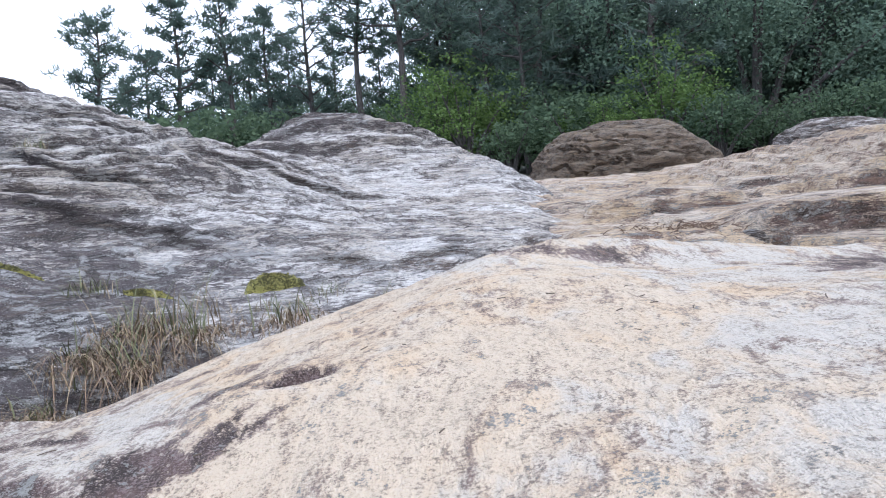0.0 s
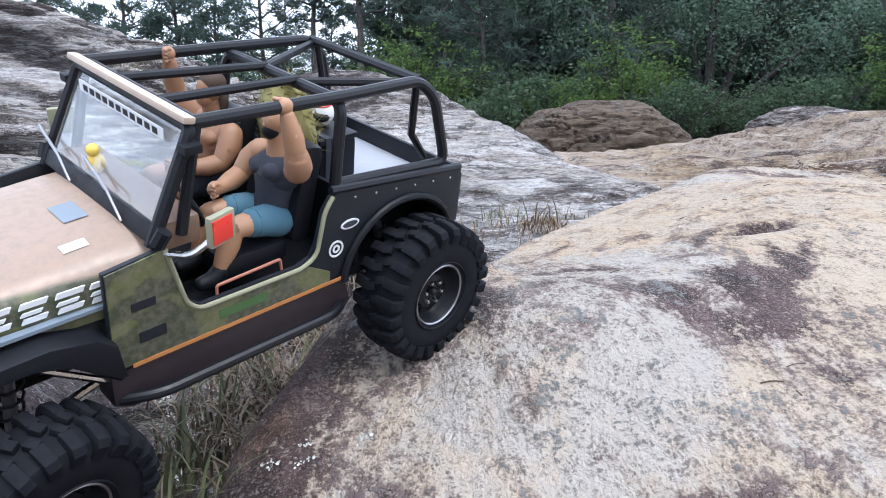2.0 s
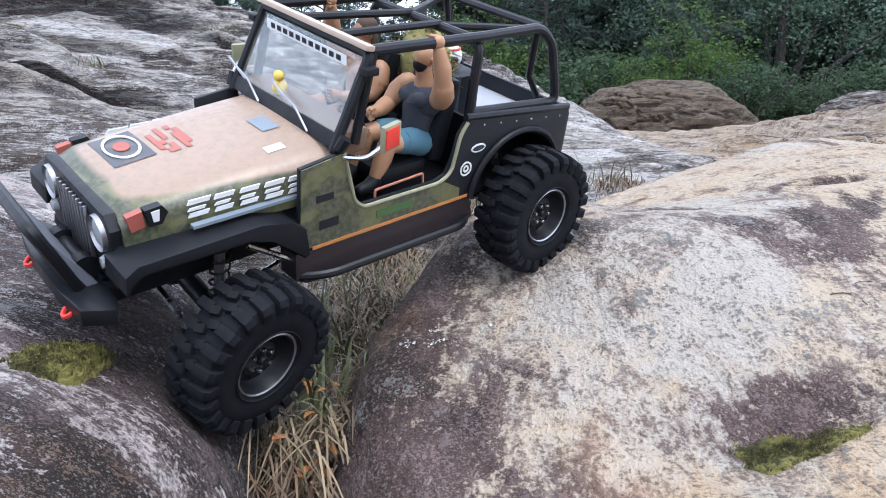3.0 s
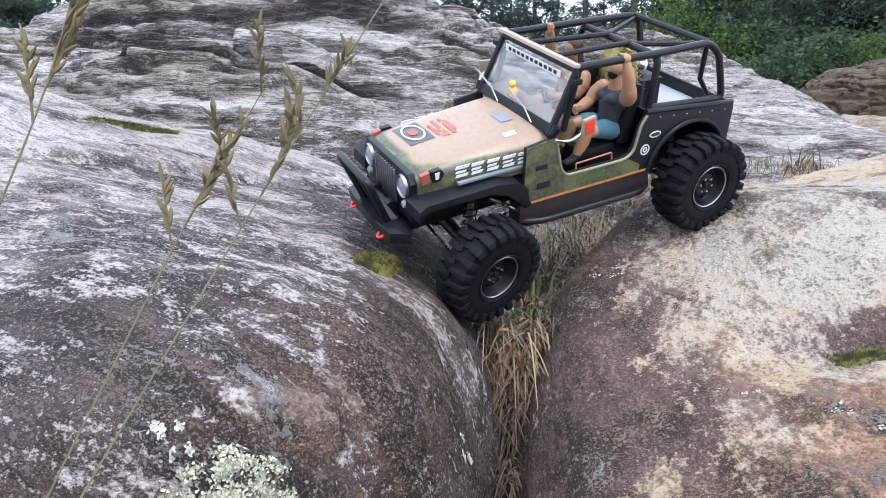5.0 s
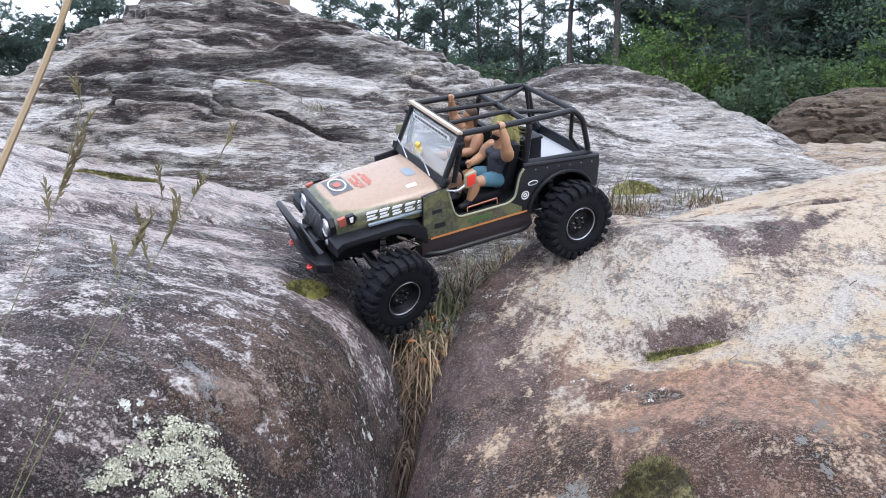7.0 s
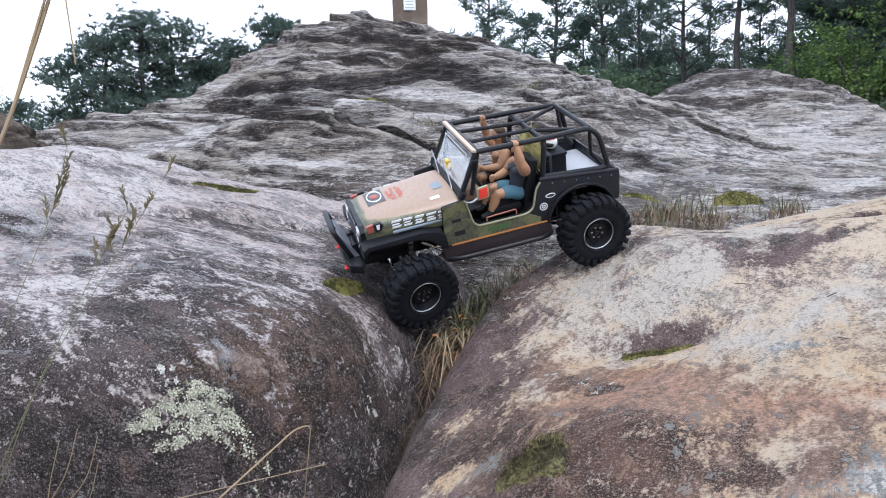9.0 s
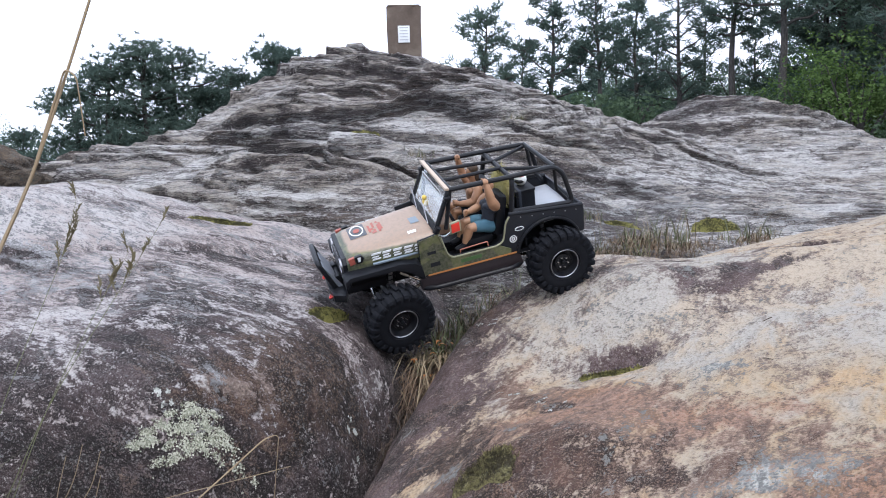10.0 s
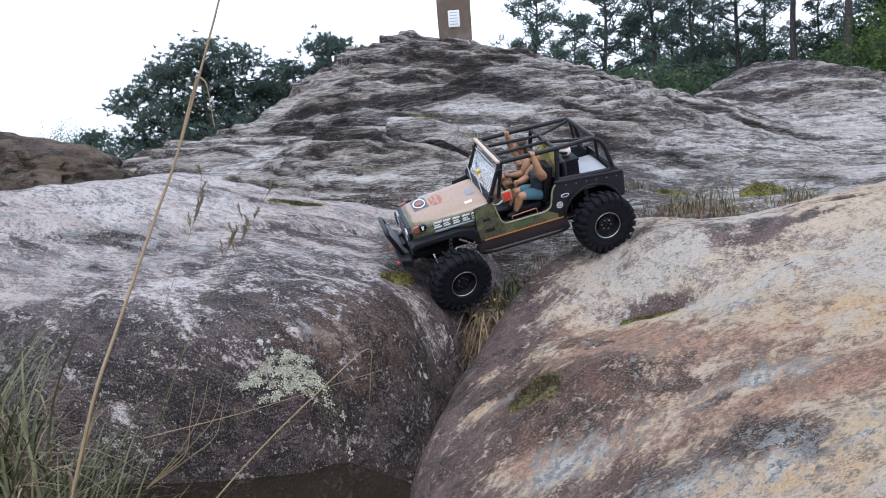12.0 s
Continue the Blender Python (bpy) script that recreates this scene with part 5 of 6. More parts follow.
for i, (x, y, n_) in enumerate(((-0.795, 0.68, 70), (-0.77, 0.78, 80), (-0.72, 0.88, 90), (-0.66, 0.98, 90), (-0.58, 1.10, 100), (-0.48, 1.30, 80), (-0.28, 1.55, 60), (-0.82, 0.98, 60), (-0.74, 1.10, 110), (-0.70, 1.24, 130), (-0.80, 1.26, 110),
                                (-0.66, 1.38, 130), (-0.77, 1.42, 130), (-0.60, 1.50, 110), (-0.72, 1.55, 120), (-0.50, 1.58, 80), (-0.66, 1.64, 80))):
    far = y > 1.0
    ln, dr, lean_to = (0.12, 1.15, (0.2, -0.45)) if far else (0.17, 0.85, (0.1, -0.25))
    tuft("dry_grass", (x, y, top_of(x, y, hill_height) if far else 0.15),
         (("dry_grass", straw_blade, (((0, 0, 0.01), n_, 0.04, ln, dr, 0.0026, lean_to, 0.85),)),
          ("brown_grass", brown_blade, (((0, 0, 0.01), int(1.5 * n_), 0.045, ln, dr + 0.2, 0.0026, lean_to, 0.75),)),
          ("green_grass", green_blade, (((0, 0, 0.01), n_ // (5 if far else 6), 0.03, ln, 0.6, 0.003, (0, -0.1), 1.0),))),
         "dry brown grass with a few green blades behind the slab", 30 + i)
for i, (x, y, ln, ng, ns) in enumerate(((-0.64, 1.60, 0.19, 16, 26), (-0.56, 1.66, 0.17, 14, 24), (-0.36, 1.95, 0.07, 24, 10), (-0.30, 2.05, 0.07, 20, 8), (-0.75, 1.5, 0.11, 10, 18), (-0.1, 1.95, 0.06, 8, 20), (0.25, 2.25, 0.06, 10, 20), (-0.9, 1.35, 0.09, 14, 16), (-0.45, 1.9, 0.05, 4, 26), (-0.62, 1.85, 0.06, 6, 26), (-0.70, 1.68, 0.12, 8, 18))):
    tuft("bank_grass", (x, y, max(top_of(x, y, hill_height), top_of(x, y, ground_height)) - 0.005),
         (("green_grass", green_blade, (((0, 0, 0), ng, 0.035, ln, 0.35, 0.003, (0, 0), 1.0),)),
          ("dry_grass", straw_blade, (((0, 0, 0), ns, 0.05, ln, 0.4, 0.0024, (0, 0), 1.0),))),
         "thin upright grass on the bank behind the slab", 50 + i)
for i, (x, y) in enumerate(((-2.05, 2.05), (-1.78, 2.15), (-2.55, 2.1), (-1.65, 3.0), (-2.9, 2.4), (-0.95, 2.0))):
    tuft("ledge_grass", (x, y, top_of(x, y, hill_height) - 0.005),
         (("green_grass", green_blade, (((0, 0, 0), 40, 0.04, 0.09, 0.5, 0.003, (0, -0.2), 1.0),)),
          ("dry_grass", straw_blade, (((0, 0, 0), 20, 0.04, 0.09, 0.5, 0.0026, (0, -0.2), 1.0),))),
         "sparse grass growing on a ledge of the hill", 70 + i)
# thick grass at the pool's near side
for i, (x, y, ln) in enumerate(((-0.90, -0.45, 0.22), (-0.82, -0.49, 0.20), (-0.98, -0.42, 0.23), (-0.76, -0.52, 0.16), (-1.08, -0.40, 0.22), (-0.95, -0.52, 0.24), (-0.85, -0.55, 0.22), (-1.05, -0.50, 0.24), (-1.16, -0.44, 0.2))):
    z = max(0.0, top_of(x, y, ground_height)) - 0.01
    tuft("pool_grass", (x, y, z),
         (("green_grass", green_blade, (((0, 0, 0), 70, 0.035, ln, 0.35, 0.0042, (0, 0), 1.0), ((0, 0, 0), 25, 0.03, ln * 1.4, 0.5, 0.004, (0.1, 0), 1.0))),
          ("dry_grass", straw_blade, (((0, 0, 0), 80, 0.05, ln * 0.9, 0.8, 0.0026, (0.2, 0.1), 0.75),)),
          ("brown_grass", brown_blade, (((0, 0, 0), 60, 0.045, ln * 0.8, 0.9, 0.0028, (0.2, 0.1), 0.7),))),
         "thick green and dry grass at the puddle's edge", 90 + i)


for i, (x, y) in enumerate(((-0.75, -0.43), (-0.68, -0.46), (-0.82, -0.40), (-0.72, -0.52))):
    tuft("pool_straw", (x, y, max(0.0, top_of(x, y, ground_height)) - 0.01),
         (("dry_grass", straw_blade, (((0, 0, 0), 60, 0.03, 0.13, 0.9, 0.0024, (0.2, 0.1), 0.8),)),
          ("brown_grass", brown_blade, (((0, 0, 0), 50, 0.03, 0.12, 1.0, 0.0024, (0.2, 0.1), 0.7),)),
          ("green_grass", green_blade, (((0, 0, 0), 16, 0.025, 0.15, 0.5, 0.003, (0, 0), 1.0),))),
         "dry straw and thin green grass at the puddle's edge", 120 + i)


def stalk(name, points, thick, mat, label, seed, heads=0, head_mat=None):
    """A thin grass stem with, at its top, small seed heads."""
    rng = random.Random(seed)
    pts = rounded(points, 0.05, 5)
    n_ = len(pts)
    root = part(name, tube(bmesh.new(), pts, thick, 6, True, 0, [1 - 0.6 * k / n_ for k in range(n_)]), mat)
    tagged(root, label, "grass", "grass stalks")
    for k in range(heads):
        q = pts[max(0, n_ - 1 - int(round((heads - 1 - k) * 0.06 * n_)))]
        a = rng.uniform(0, 6.28)
        d = Vector((math.cos(a) * 0.4 + 0.25, math.sin(a) * 0.4, 1)).normalized()
        soup = Soup()
        tip = q + d * rng.uniform(0.014, 0.028)
        soup.bar([q, tip], [0.0004, 0.0003], 4)
        for s_ in range(11):
            c = q.lerp(tip, 0.25 + 0.75 * s_ / 10)
            o = (d + Vector((rng.gauss(0, 0.4), rng.gauss(0, 0.4), 0))).normalized()
            soup.bar([c, c + o * 0.0018, c + o * 0.004, c + o * 0.006], [0.0002, 0.0008, 0.0006, 0.0001], 5)
        ob = new("seed_head", soup.mesh("seed_head", head_mat or mat))
        ob.parent = root
        tagged(ob, kind="stuff")
    return root


straw_stem = plain("straw_stem", (0.25, 0.185, 0.11), 0.7, scale=90)
green_stem = plain("green_stem", (0.13, 0.14, 0.06), 0.7, scale=90)
seed_husk = plain("seed_husk", (0.12, 0.10, 0.05), 0.9, vary=0.4, scale=200)
stalk("tall_stalk", [(-0.80, -0.53, 0.06), (-0.743, -0.474, 0.299), (-0.741, -0.446, 0.350), (-0.722, -0.386, 0.481), (-0.706, -0.362, 0.541), (-0.683, -0.339, 0.624), (-0.655, -0.323, 0.704), (-0.637, -0.316, 0.75), (-0.630, -0.313, 0.77)], 0.0022, straw_stem,
      "tall straw-coloured grass stalk beside the puddle", 1)
stalk("tall_stalk", [(-0.706, -0.362, 0.541), (-0.688, -0.345, 0.610), (-0.676, -0.340, 0.640), (-0.664, -0.338, 0.632), (-0.660, -0.337, 0.580)], 0.0012, straw_stem, "bent dry leaf hanging off the tall stalk", 2)
for i, (base, mid, top, tip) in enumerate((((-0.87, -0.40, 0.06), (-0.79, -0.31, 0.31), (-0.736, -0.247, 0.433), (-0.705, -0.225, 0.49)), ((-0.90, -0.40, 0.06), (-0.83, -0.33, 0.32), (-0.783, -0.283, 0.465), (-0.768, -0.275, 0.52)),
                                           ((-0.88, -0.37, 0.06), (-0.81, -0.30, 0.30), (-0.765, -0.25, 0.42), (-0.745, -0.235, 0.46)))):
    stalk("seed_stalk", [base, mid, top, tip], 0.00045, green_stem, "thin grass stalk with brown seed heads", 10 + i, 7, seed_husk)
stalk("bent_straw", [(-0.60, -0.50, 0.16), (-0.54, -0.42, 0.25), (-0.483, -0.322, 0.325), (-0.474, -0.315, 0.328), (-0.486, -0.312, 0.265)], 0.0008, straw_stem, "bent dry straw leaning over the puddle", 21)
stalk("bent_straw", [(-0.75, -0.42, 0.22), (-0.62, -0.38, 0.255), (-0.45, -0.33, 0.31)], 0.0007, straw_stem, "thin dry straw leaning over the puddle", 22)
for i, (tx, ty, tz) in enumerate(((-0.881, -0.215, 0.214), (-0.862, -0.205, 0.205), (-0.90, -0.225, 0.20), (-0.872, -0.20, 0.17))):
    stalk("pale_twig", [(-0.99, -0.27, 0.04), (-0.93 + 0.01 * i, -0.245, 0.10), (tx - 0.008, ty - 0.012, tz - 0.05), (tx, ty, tz)], 0.0010, straw_stem, "pale dry twig at the boulder's foot", 23 + i)

# ---- twigs and needles lying on the slab ----
rng = random.Random(99)
twig_mat = plain("dead_twig", (0.07, 0.05, 0.035), 0.9, scale=120)
for k in range(46):
    x, y = rng.uniform(-0.35, 0.7), rng.uniform(0.15, 1.35)
    a, ln = rng.uniform(0, 3.14), rng.choice((0.006, 0.008, 0.011, 0.014, 0.018))
    pts = [(x + ln * (q - 0.5) * math.cos(a), y + ln * (q - 0.5) * math.sin(a) + 0.1 * ln * math.sin(3 * q)) for q in (0, 0.33, 0.66, 1)]
    zs = slab_height(np.array([p[0] for p in pts]), np.array([p[1] for p in pts])) + 0.0008
    tw = part("twig", tube(bmesh.new(), [(px, py, float(z)) for (px, py), z in zip(pts, zs)], rng.uniform(0.0004, 0.0009), 5), twig_mat)
    tagged(tw, "small dry dark twig lying on the slab", "twig", "twigs on the slab")

# ---- the model truck: x ahead from the rear axle, y to its left, z up ----
TRUCK = pose(-0.648, 0.75, 0.304, -18.7, 11.6, -137.6) @ Matrix.Diagonal((1.08, 1.08, 1.08, 1))
truck = empty("model_truck", TRUCK)
tagged(truck, "faded camouflage model off-road truck with black roll cage", "model truck")


def side_outline():
    top = [(-0.060, 0.116), (-0.061, 0.162), (-0.057, 0.168), (0.078, 0.184), (0.090, 0.182), (0.097, 0.172), (0.102, 0.146), (0.108, 0.136), (0.120, 0.132),
           (0.200, 0.133), (0.207, 0.138), (0.212, 0.150), (0.222, 0.186), (0.262, 0.181), (0.264, 0.107), (0.078, 0.105), (0.074, 0.107)]
    arch = [(0.014 + 0.061 * math.cos(radians(a)), 0.100 + 0.058 * math.sin(radians(a))) for a in range(12, 169, 12)]
    return top + arch


outline = side_outline()
for y in (1, -1):
    bm = prism(bmesh.new(), outline, y * 0.081, y * 0.085, "y", 0.0008)
    part("side_panel", bm, tub_paint, truck, "dark charcoal body side with a cut-out doorway")
    # the scuttle ahead of the doorway keeps its camouflage
    bm = prism(bmesh.new(), [(0.2135, 0.150), (0.2235, 0.185), (0.261, 0.180), (0.263, 0.110), (0.090, 0.108), (0.090, 0.118), (0.112, 0.131), (0.2, 0.1315), (0.2085, 0.137)], y * 0.0852, y * 0.0866, "y")
    scuttle = part("scuttle_panel", bm, camo, truck, "olive green camouflage scuttle and sill")
    faded_mask(scuttle, lambda v: 0.25)
    lip = rounded([(0.088, y * 0.0865, 0.183), (0.096, y * 0.0865, 0.172), (0.103, y * 0.0865, 0.138), (0.116, y * 0.0865, 0.131), (0.202, y * 0.0865, 0.132), (0.211, y * 0.0865, 0.140), (0.222, y * 0.0865, 0.185)], 0.01)
    part("door_trim", tube(bmesh.new(), lip, 0.0018, 8), khaki_trim, truck)
    part("stripe", prism(bmesh.new(), [(0.252, 0.1075), (0.252, 0.1105), (0.078, 0.1095), (0.078, 0.1065)], y * 0.0867, y * 0.0872, "y"), orange_line, truck)
    # flare over the rear wheel
    arc = [(0.014 + 0.063 * math.cos(radians(a)), y * 0.088, 0.100 + 0.060 * math.sin(radians(a))) for a in range(5, 176, 10)]
    part("rear_flare", tube(bmesh.new(), arc, 0.0032, 8), black_plastic, truck)
    bm = bmesh.new()
    ring = [[bm.verts.new((0.014 + 0.060 * math.cos(radians(a)), y * k, 0.100 + 0.057 * math.sin(radians(a)))) for a in range(0, 181, 12)] for k in (0.084, 0.045)]
    for i in range(len(ring[0]) - 1):
        bm.faces.new((ring[0][i], ring[0][i + 1], ring[1][i + 1], ring[1][i]))
    bm.faces.new(ring[1])
    part("wheel_well", bm, black_plastic, truck)
    # rock slider below the sill
    bm = prism(bmesh.new(), [(0.266, 0.106), (0.266, 0.080), (0.255, 0.074), (0.075, 0.072), (0.066, 0.080), (0.072, 0.104)], y * 0.060, y * 0.084, "y", 0.002)
    part("rock_slider", bm, plum_plastic, truck)
    bm = tube(bmesh.new(), rounded([(0.262, y * 0.080, 0.082), (0.240, y * 0.094, 0.084), (0.090, y * 0.094, 0.082), (0.070, y * 0.080, 0.080)], 0.015), 0.0042, 10)
    part("slider_bar", bm, satin_black, truck)
    # front wing: flat top, sloping rear, thick lip
    wing = [(0.262, 0.118), (0.258, 0.110), (0.264, 0.108), (0.290, 0.134), (0.310, 0.141), (0.388, 0.142), (0.397, 0.137), (0.399, 0.128), (0.402, 0.128), (0.401, 0.142), (0.392, 0.148), (0.300, 0.150), (0.274, 0.144), (0.262, 0.134)]
    part("front_wing", prism(bmesh.new(), wing, y * 0.058, y * 0.095, "y", 0.0015), black_plastic, truck)
    part("inner_wing", box(bmesh.new(), (0.328, y * 0.052, 0.135), (0.125, 0.004, 0.05)), black_plastic, truck)

# bonnet with a crowned, rounded top
bm = bmesh.new()
rows = []
for i in range(13):
    x = 0.224 + (0.389 - 0.224) * i / 12
    half, top, low = 0.079 - 0.012 * i / 12, 0.1885 - 0.014 * (i / 12) ** 1.4, 0.145
    if i == 12:
        top -= 0.005
    ring = [(-half, low)] + [(-half * math.cos(radians(a)) ** 0.5 if a < 90 else half * abs(math.cos(radians(a))) ** 0.5, low + (top - low) * (math.sin(radians(a)) ** 0.42)) for a in range(10, 171, 10)] + [(half, low)]
    rows.append([bm.verts.new((x, yy, zz)) for yy, zz in ring])
for a, b in zip(rows, rows[1:]):
    for k in range(len(a) - 1):
        bm.faces.new((a[k], a[k + 1], b[k + 1], b[k]))
bm.faces.new(rows[0])
bm.faces.new(rows[-1][::-1])
bonnet = part("bonnet", bm, camo, truck, "faded pink-brown bonnet with camouflage sides")
faded_mask(bonnet, lambda v: float(np.clip((v.z - 0.168) / 0.012, 0, 1)))

# grille: frame, slots and lamps
gr = part("grille", prism(bmesh.new(), [(-0.062, 0.112), (-0.064, 0.160), (-0.056, 0.170), (0.056, 0.170), (0.064, 0.160), (0.062, 0.112)], 0.388, 0.397, "x", 0.002), satin_black, truck, "black grille with upright slots")
for i in range(9):
    part("slat", box(bmesh.new(), (0.3985, -0.026 + 0.0065 * i, 0.140), (0.003, 0.0022, 0.048), 0.0006), steel_ring, gr)
for y in (1, -1):
    bm = lathe(bmesh.new(), [(0.0005, 0.4005), (0.006, 0.4002), (0.0095, 0.3992), (0.011, 0.398), (0.0118, 0.396)], 24, axis="x")
    part("headlight", bm, lens_glass, gr, "clear round headlight", Matrix.Translation((0, y * 0.046, 0.152)))
    bm = lathe(bmesh.new(), [(0.0118, 0.396), (0.0132, 0.4005), (0.0138, 0.397)], 24, axis="x")
    part("headlight_ring", bm, steel_ring, gr, "", Matrix.Translation((0, y * 0.046, 0.152)))
    bm = lathe(bmesh.new(), [(0.0004, 0.4015), (0.004, 0.401), (0.0056, 0.397)], 16, axis="x")
    part("signal_lamp", bm, lens_glass, gr, "", Matrix.Translation((0, y * 0.049, 0.130)))

# windscreen
def slope(k, y):
    """A point up the raked screen: 0 at its foot, 1 at its top."""
    return (0.226 - 0.034 * k, y, 0.186 + 0.070 * k)


frame_bm = bmesh.new()
tube(frame_bm, rounded([slope(-0.02, -0.078), slope(1, -0.076), slope(1, 0.076), slope(-0.02, 0.078)], 0.006), 0.0045, 8)
box(frame_bm, slope(0.08, 0), (0.006, 0.155, 0.012), 0.001, (0, -26, 0))
ws = part("windscreen_frame", frame_bm, black_plastic, truck, "raked black windscreen frame")
part("header_strip", box(bmesh.new(), (0.1945, 0, 0.2615), (0.008, 0.160, 0.0045), 0.001, (0, -12, 0)), plain("dusty_header", (0.40, 0.31, 0.24), 0.5), ws)
pane = part("windscreen", prism(bmesh.new(), [(-0.073, 0.187), (-0.072, 0.254), (0.072, 0.254), (0.073, 0.187)], -0.0006, 0.0006, "x"), screen_glass, ws, "clear windscreen with dusty film")
for v in pane.data.vertices:
    v.co.x += slope((v.co.z - 0.186) / 0.070, 0)[0]
pane.visible_shadow = False
part("banner", prism(bmesh.new(), [(-0.058, 0.243), (-0.058, 0.251), (0.058, 0.251), (0.058, 0.243)], 0.2005, 0.2012, "x"), white_vinyl, ws, "white banner sticker with dark bars")
for i in range(11):
    part("banner_bar", box(bmesh.new(), (0.2014, -0.048 + 0.0096 * i, 0.247), (0.0006, 0.0058, 0.0042)), satin_black, ws)
for y in (0.045, -0.03):
    bm = tube(bmesh.new(), [(0.229, y, 0.190), (0.227, y - 0.020, 0.203), (0.2215, y - 0.052, 0.206)], 0.0009, 6)
    tube(bm, [(0.2245, y - 0.028, 0.2005), (0.2215, y - 0.062, 0.210)], 0.0012, 6)
    part("wiper", bm, steel_ring, ws)
part("dash", box(bmesh.new(), (0.205, 0, 0.186), (0.03, 0.15, 0.020), 0.003), wood_brown, truck)
part("dash_toy", ball(ball(bmesh.new(), (0.213, -0.02, 0.203), (0.007, 0.006, 0.008)), (0.214, -0.02, 0.213), (0.005, 0.005, 0.005)), yellow, truck, "small yellow toy on the dash")
for y in (1, -1):
    part("hinge", tube(bmesh.new(), [slope(0.02, y * 0.083), slope(0.16, y * 0.086)], 0.005, 8), black_plastic, ws)
    part("bracket", box(bmesh.new(), slope(0.85, y * 0.082), (0.012, 0.010, 0.006), 0.001), black_plastic, ws)

# cab floor, bed and back
part("floor", box(bmesh.new(), (0.11, 0, 0.104), (0.31, 0.16, 0.006)), black_plastic, truck)
part("bed", box(bmesh.new(), (-0.004, 0, 0.150), (0.108, 0.150, 0.004)), bed_grey, truck, "pale grey bed liner")
part("tail_panel", box(bmesh.new(), (-0.059, 0, 0.143), (0.004, 0.168, 0.052), 0.001), tub_paint, truck)
part("bulkhead", box(bmesh.new(), (0.056, 0, 0.140), (0.004, 0.158, 0.06), 0.001), black_plastic, truck)
part("tunnel", box(bmesh.new(), (0.16, 0, 0.115), (0.14, 0.03, 0.024), 0.004), black_plastic, truck)
for y in (1, -1):
    part("bed_rail", tube(bmesh.new(), [(-0.058, y * 0.083, 0.1695), (0.088, y * 0.083, 0.1865)], 0.0035, 8), tub_paint, truck)
    part("crate_frame", tube(bmesh.new(), rounded([(0.130, y * 0.080, 0.122), (0.185, y * 0.080, 0.120), (0.185, y * 0.080, 0.140), (0.132, y * 0.080, 0.142), (0.130, y * 0.080, 0.122)], 0.002), 0.0012, 6), plain("brick_trim", (0.33, 0.12, 0.08), 0.6), truck)

# roll cage
cage = part("roll_cage", tube(bmesh.new(), rounded([(0.080, 0.078, 0.182), (0.071, 0.074, 0.249), (0.071, -0.074, 0.249), (0.080, -0.078, 0.182)], 0.012), 0.0046, 10), satin_black, truck, "black tubular roll cage")
for y in (1, -1):
    part("side_rail", tube(bmesh.new(), rounded([(0.190, y * 0.074, 0.258), (0.070, y * 0.074, 0.2535), (-0.012, y * 0.070, 0.251), (-0.028, y * 0.074, 0.236), (-0.043, y * 0.078, 0.176), (0.078, y * 0.078, 0.1875)], 0.012), 0.0046, 10), satin_black, cage)
    part("screen_post", tube(bmesh.new(), [(0.205, y * 0.076, 0.186), (0.188, y * 0.074, 0.256)], 0.004, 8), satin_black, cage)
    part("roof_brace", tube(bmesh.new(), [(0.190, y * 0.028, 0.258), (0.070, y * 0.020, 0.2515)], 0.0036, 8), satin_black, cage)
    part("rear_brace", tube(bmesh.new(), [(0.070, y * 0.022, 0.250), (-0.012, y * 0.066, 0.2485)], 0.0036, 8), satin_black, cage)
    part("rear_strut", tube(bmesh.new(), [(-0.016, y * 0.064, 0.246), (-0.020, y * 0.058, 0.20), (-0.040, y * 0.056, 0.174)], 0.0034, 8), satin_black, cage)
part("cross_bar", tube(bmesh.new(), [(-0.013, -0.070, 0.251), (-0.013, 0.070, 0.251)], 0.0042, 8), satin_black, cage)
part("front_bar", tube(bmesh.new(), [(0.187, -0.074, 0.257), (0.187, 0.074, 0.257)], 0.0042, 8), satin_black, cage)

# seats, wheel, levers
for y in (0.042, -0.042):
    bm = box(bmesh.new(), (0.142, y, 0.138), (0.055, 0.048, 0.018), 0.006)
    seat = part("seat", bm, black_plastic, truck)
    part("seat_back", box(bmesh.new(), (0.096, y, 0.178), (0.018, 0.050, 0.078), 0.007, (0, -12, 0)), black_plastic, seat)
bm = bmesh.new()
wheel_ring = [(0.1815 + 0.006 * math.sin(a), 0.042 + 0.017 * math.cos(a), 0.186 + 0.016 * math.sin(a)) for a in (2 * math.pi * k / 20 for k in range(21))]
tube(bm, wheel_ring, 0.0018, 6)
tube(bm, [(0.1815, 0.042, 0.186), (0.203, 0.042, 0.178)], 0.0025, 6)
part("steering_wheel", bm, black_plastic, truck)

# door mirrors: red back on a bright arm
for y in (1, -1):
    arm = part("mirror_arm", tube(bmesh.new(), rounded([(0.222, y * 0.086, 0.182), (0.214, y * 0.104, 0.186), (0.200, y * 0.112, 0.199)], 0.006), 0.0022, 8), chrome, truck)
    head = part("mirror", box(bmesh.new(), (0.197, y * 0.111, 0.203), (0.021, 0.005, 0.021), 0.0015, (0, 0, y * 15)), khaki_trim, arm, "square mirror with a red face")
    part("mirror_face", box(bmesh.new(), (0.1973, y * 0.1138, 0.203), (0.0165, 0.0012, 0.0165), 0.0004, (0, 0, y * 15)), red_plastic, head, "bright red face")

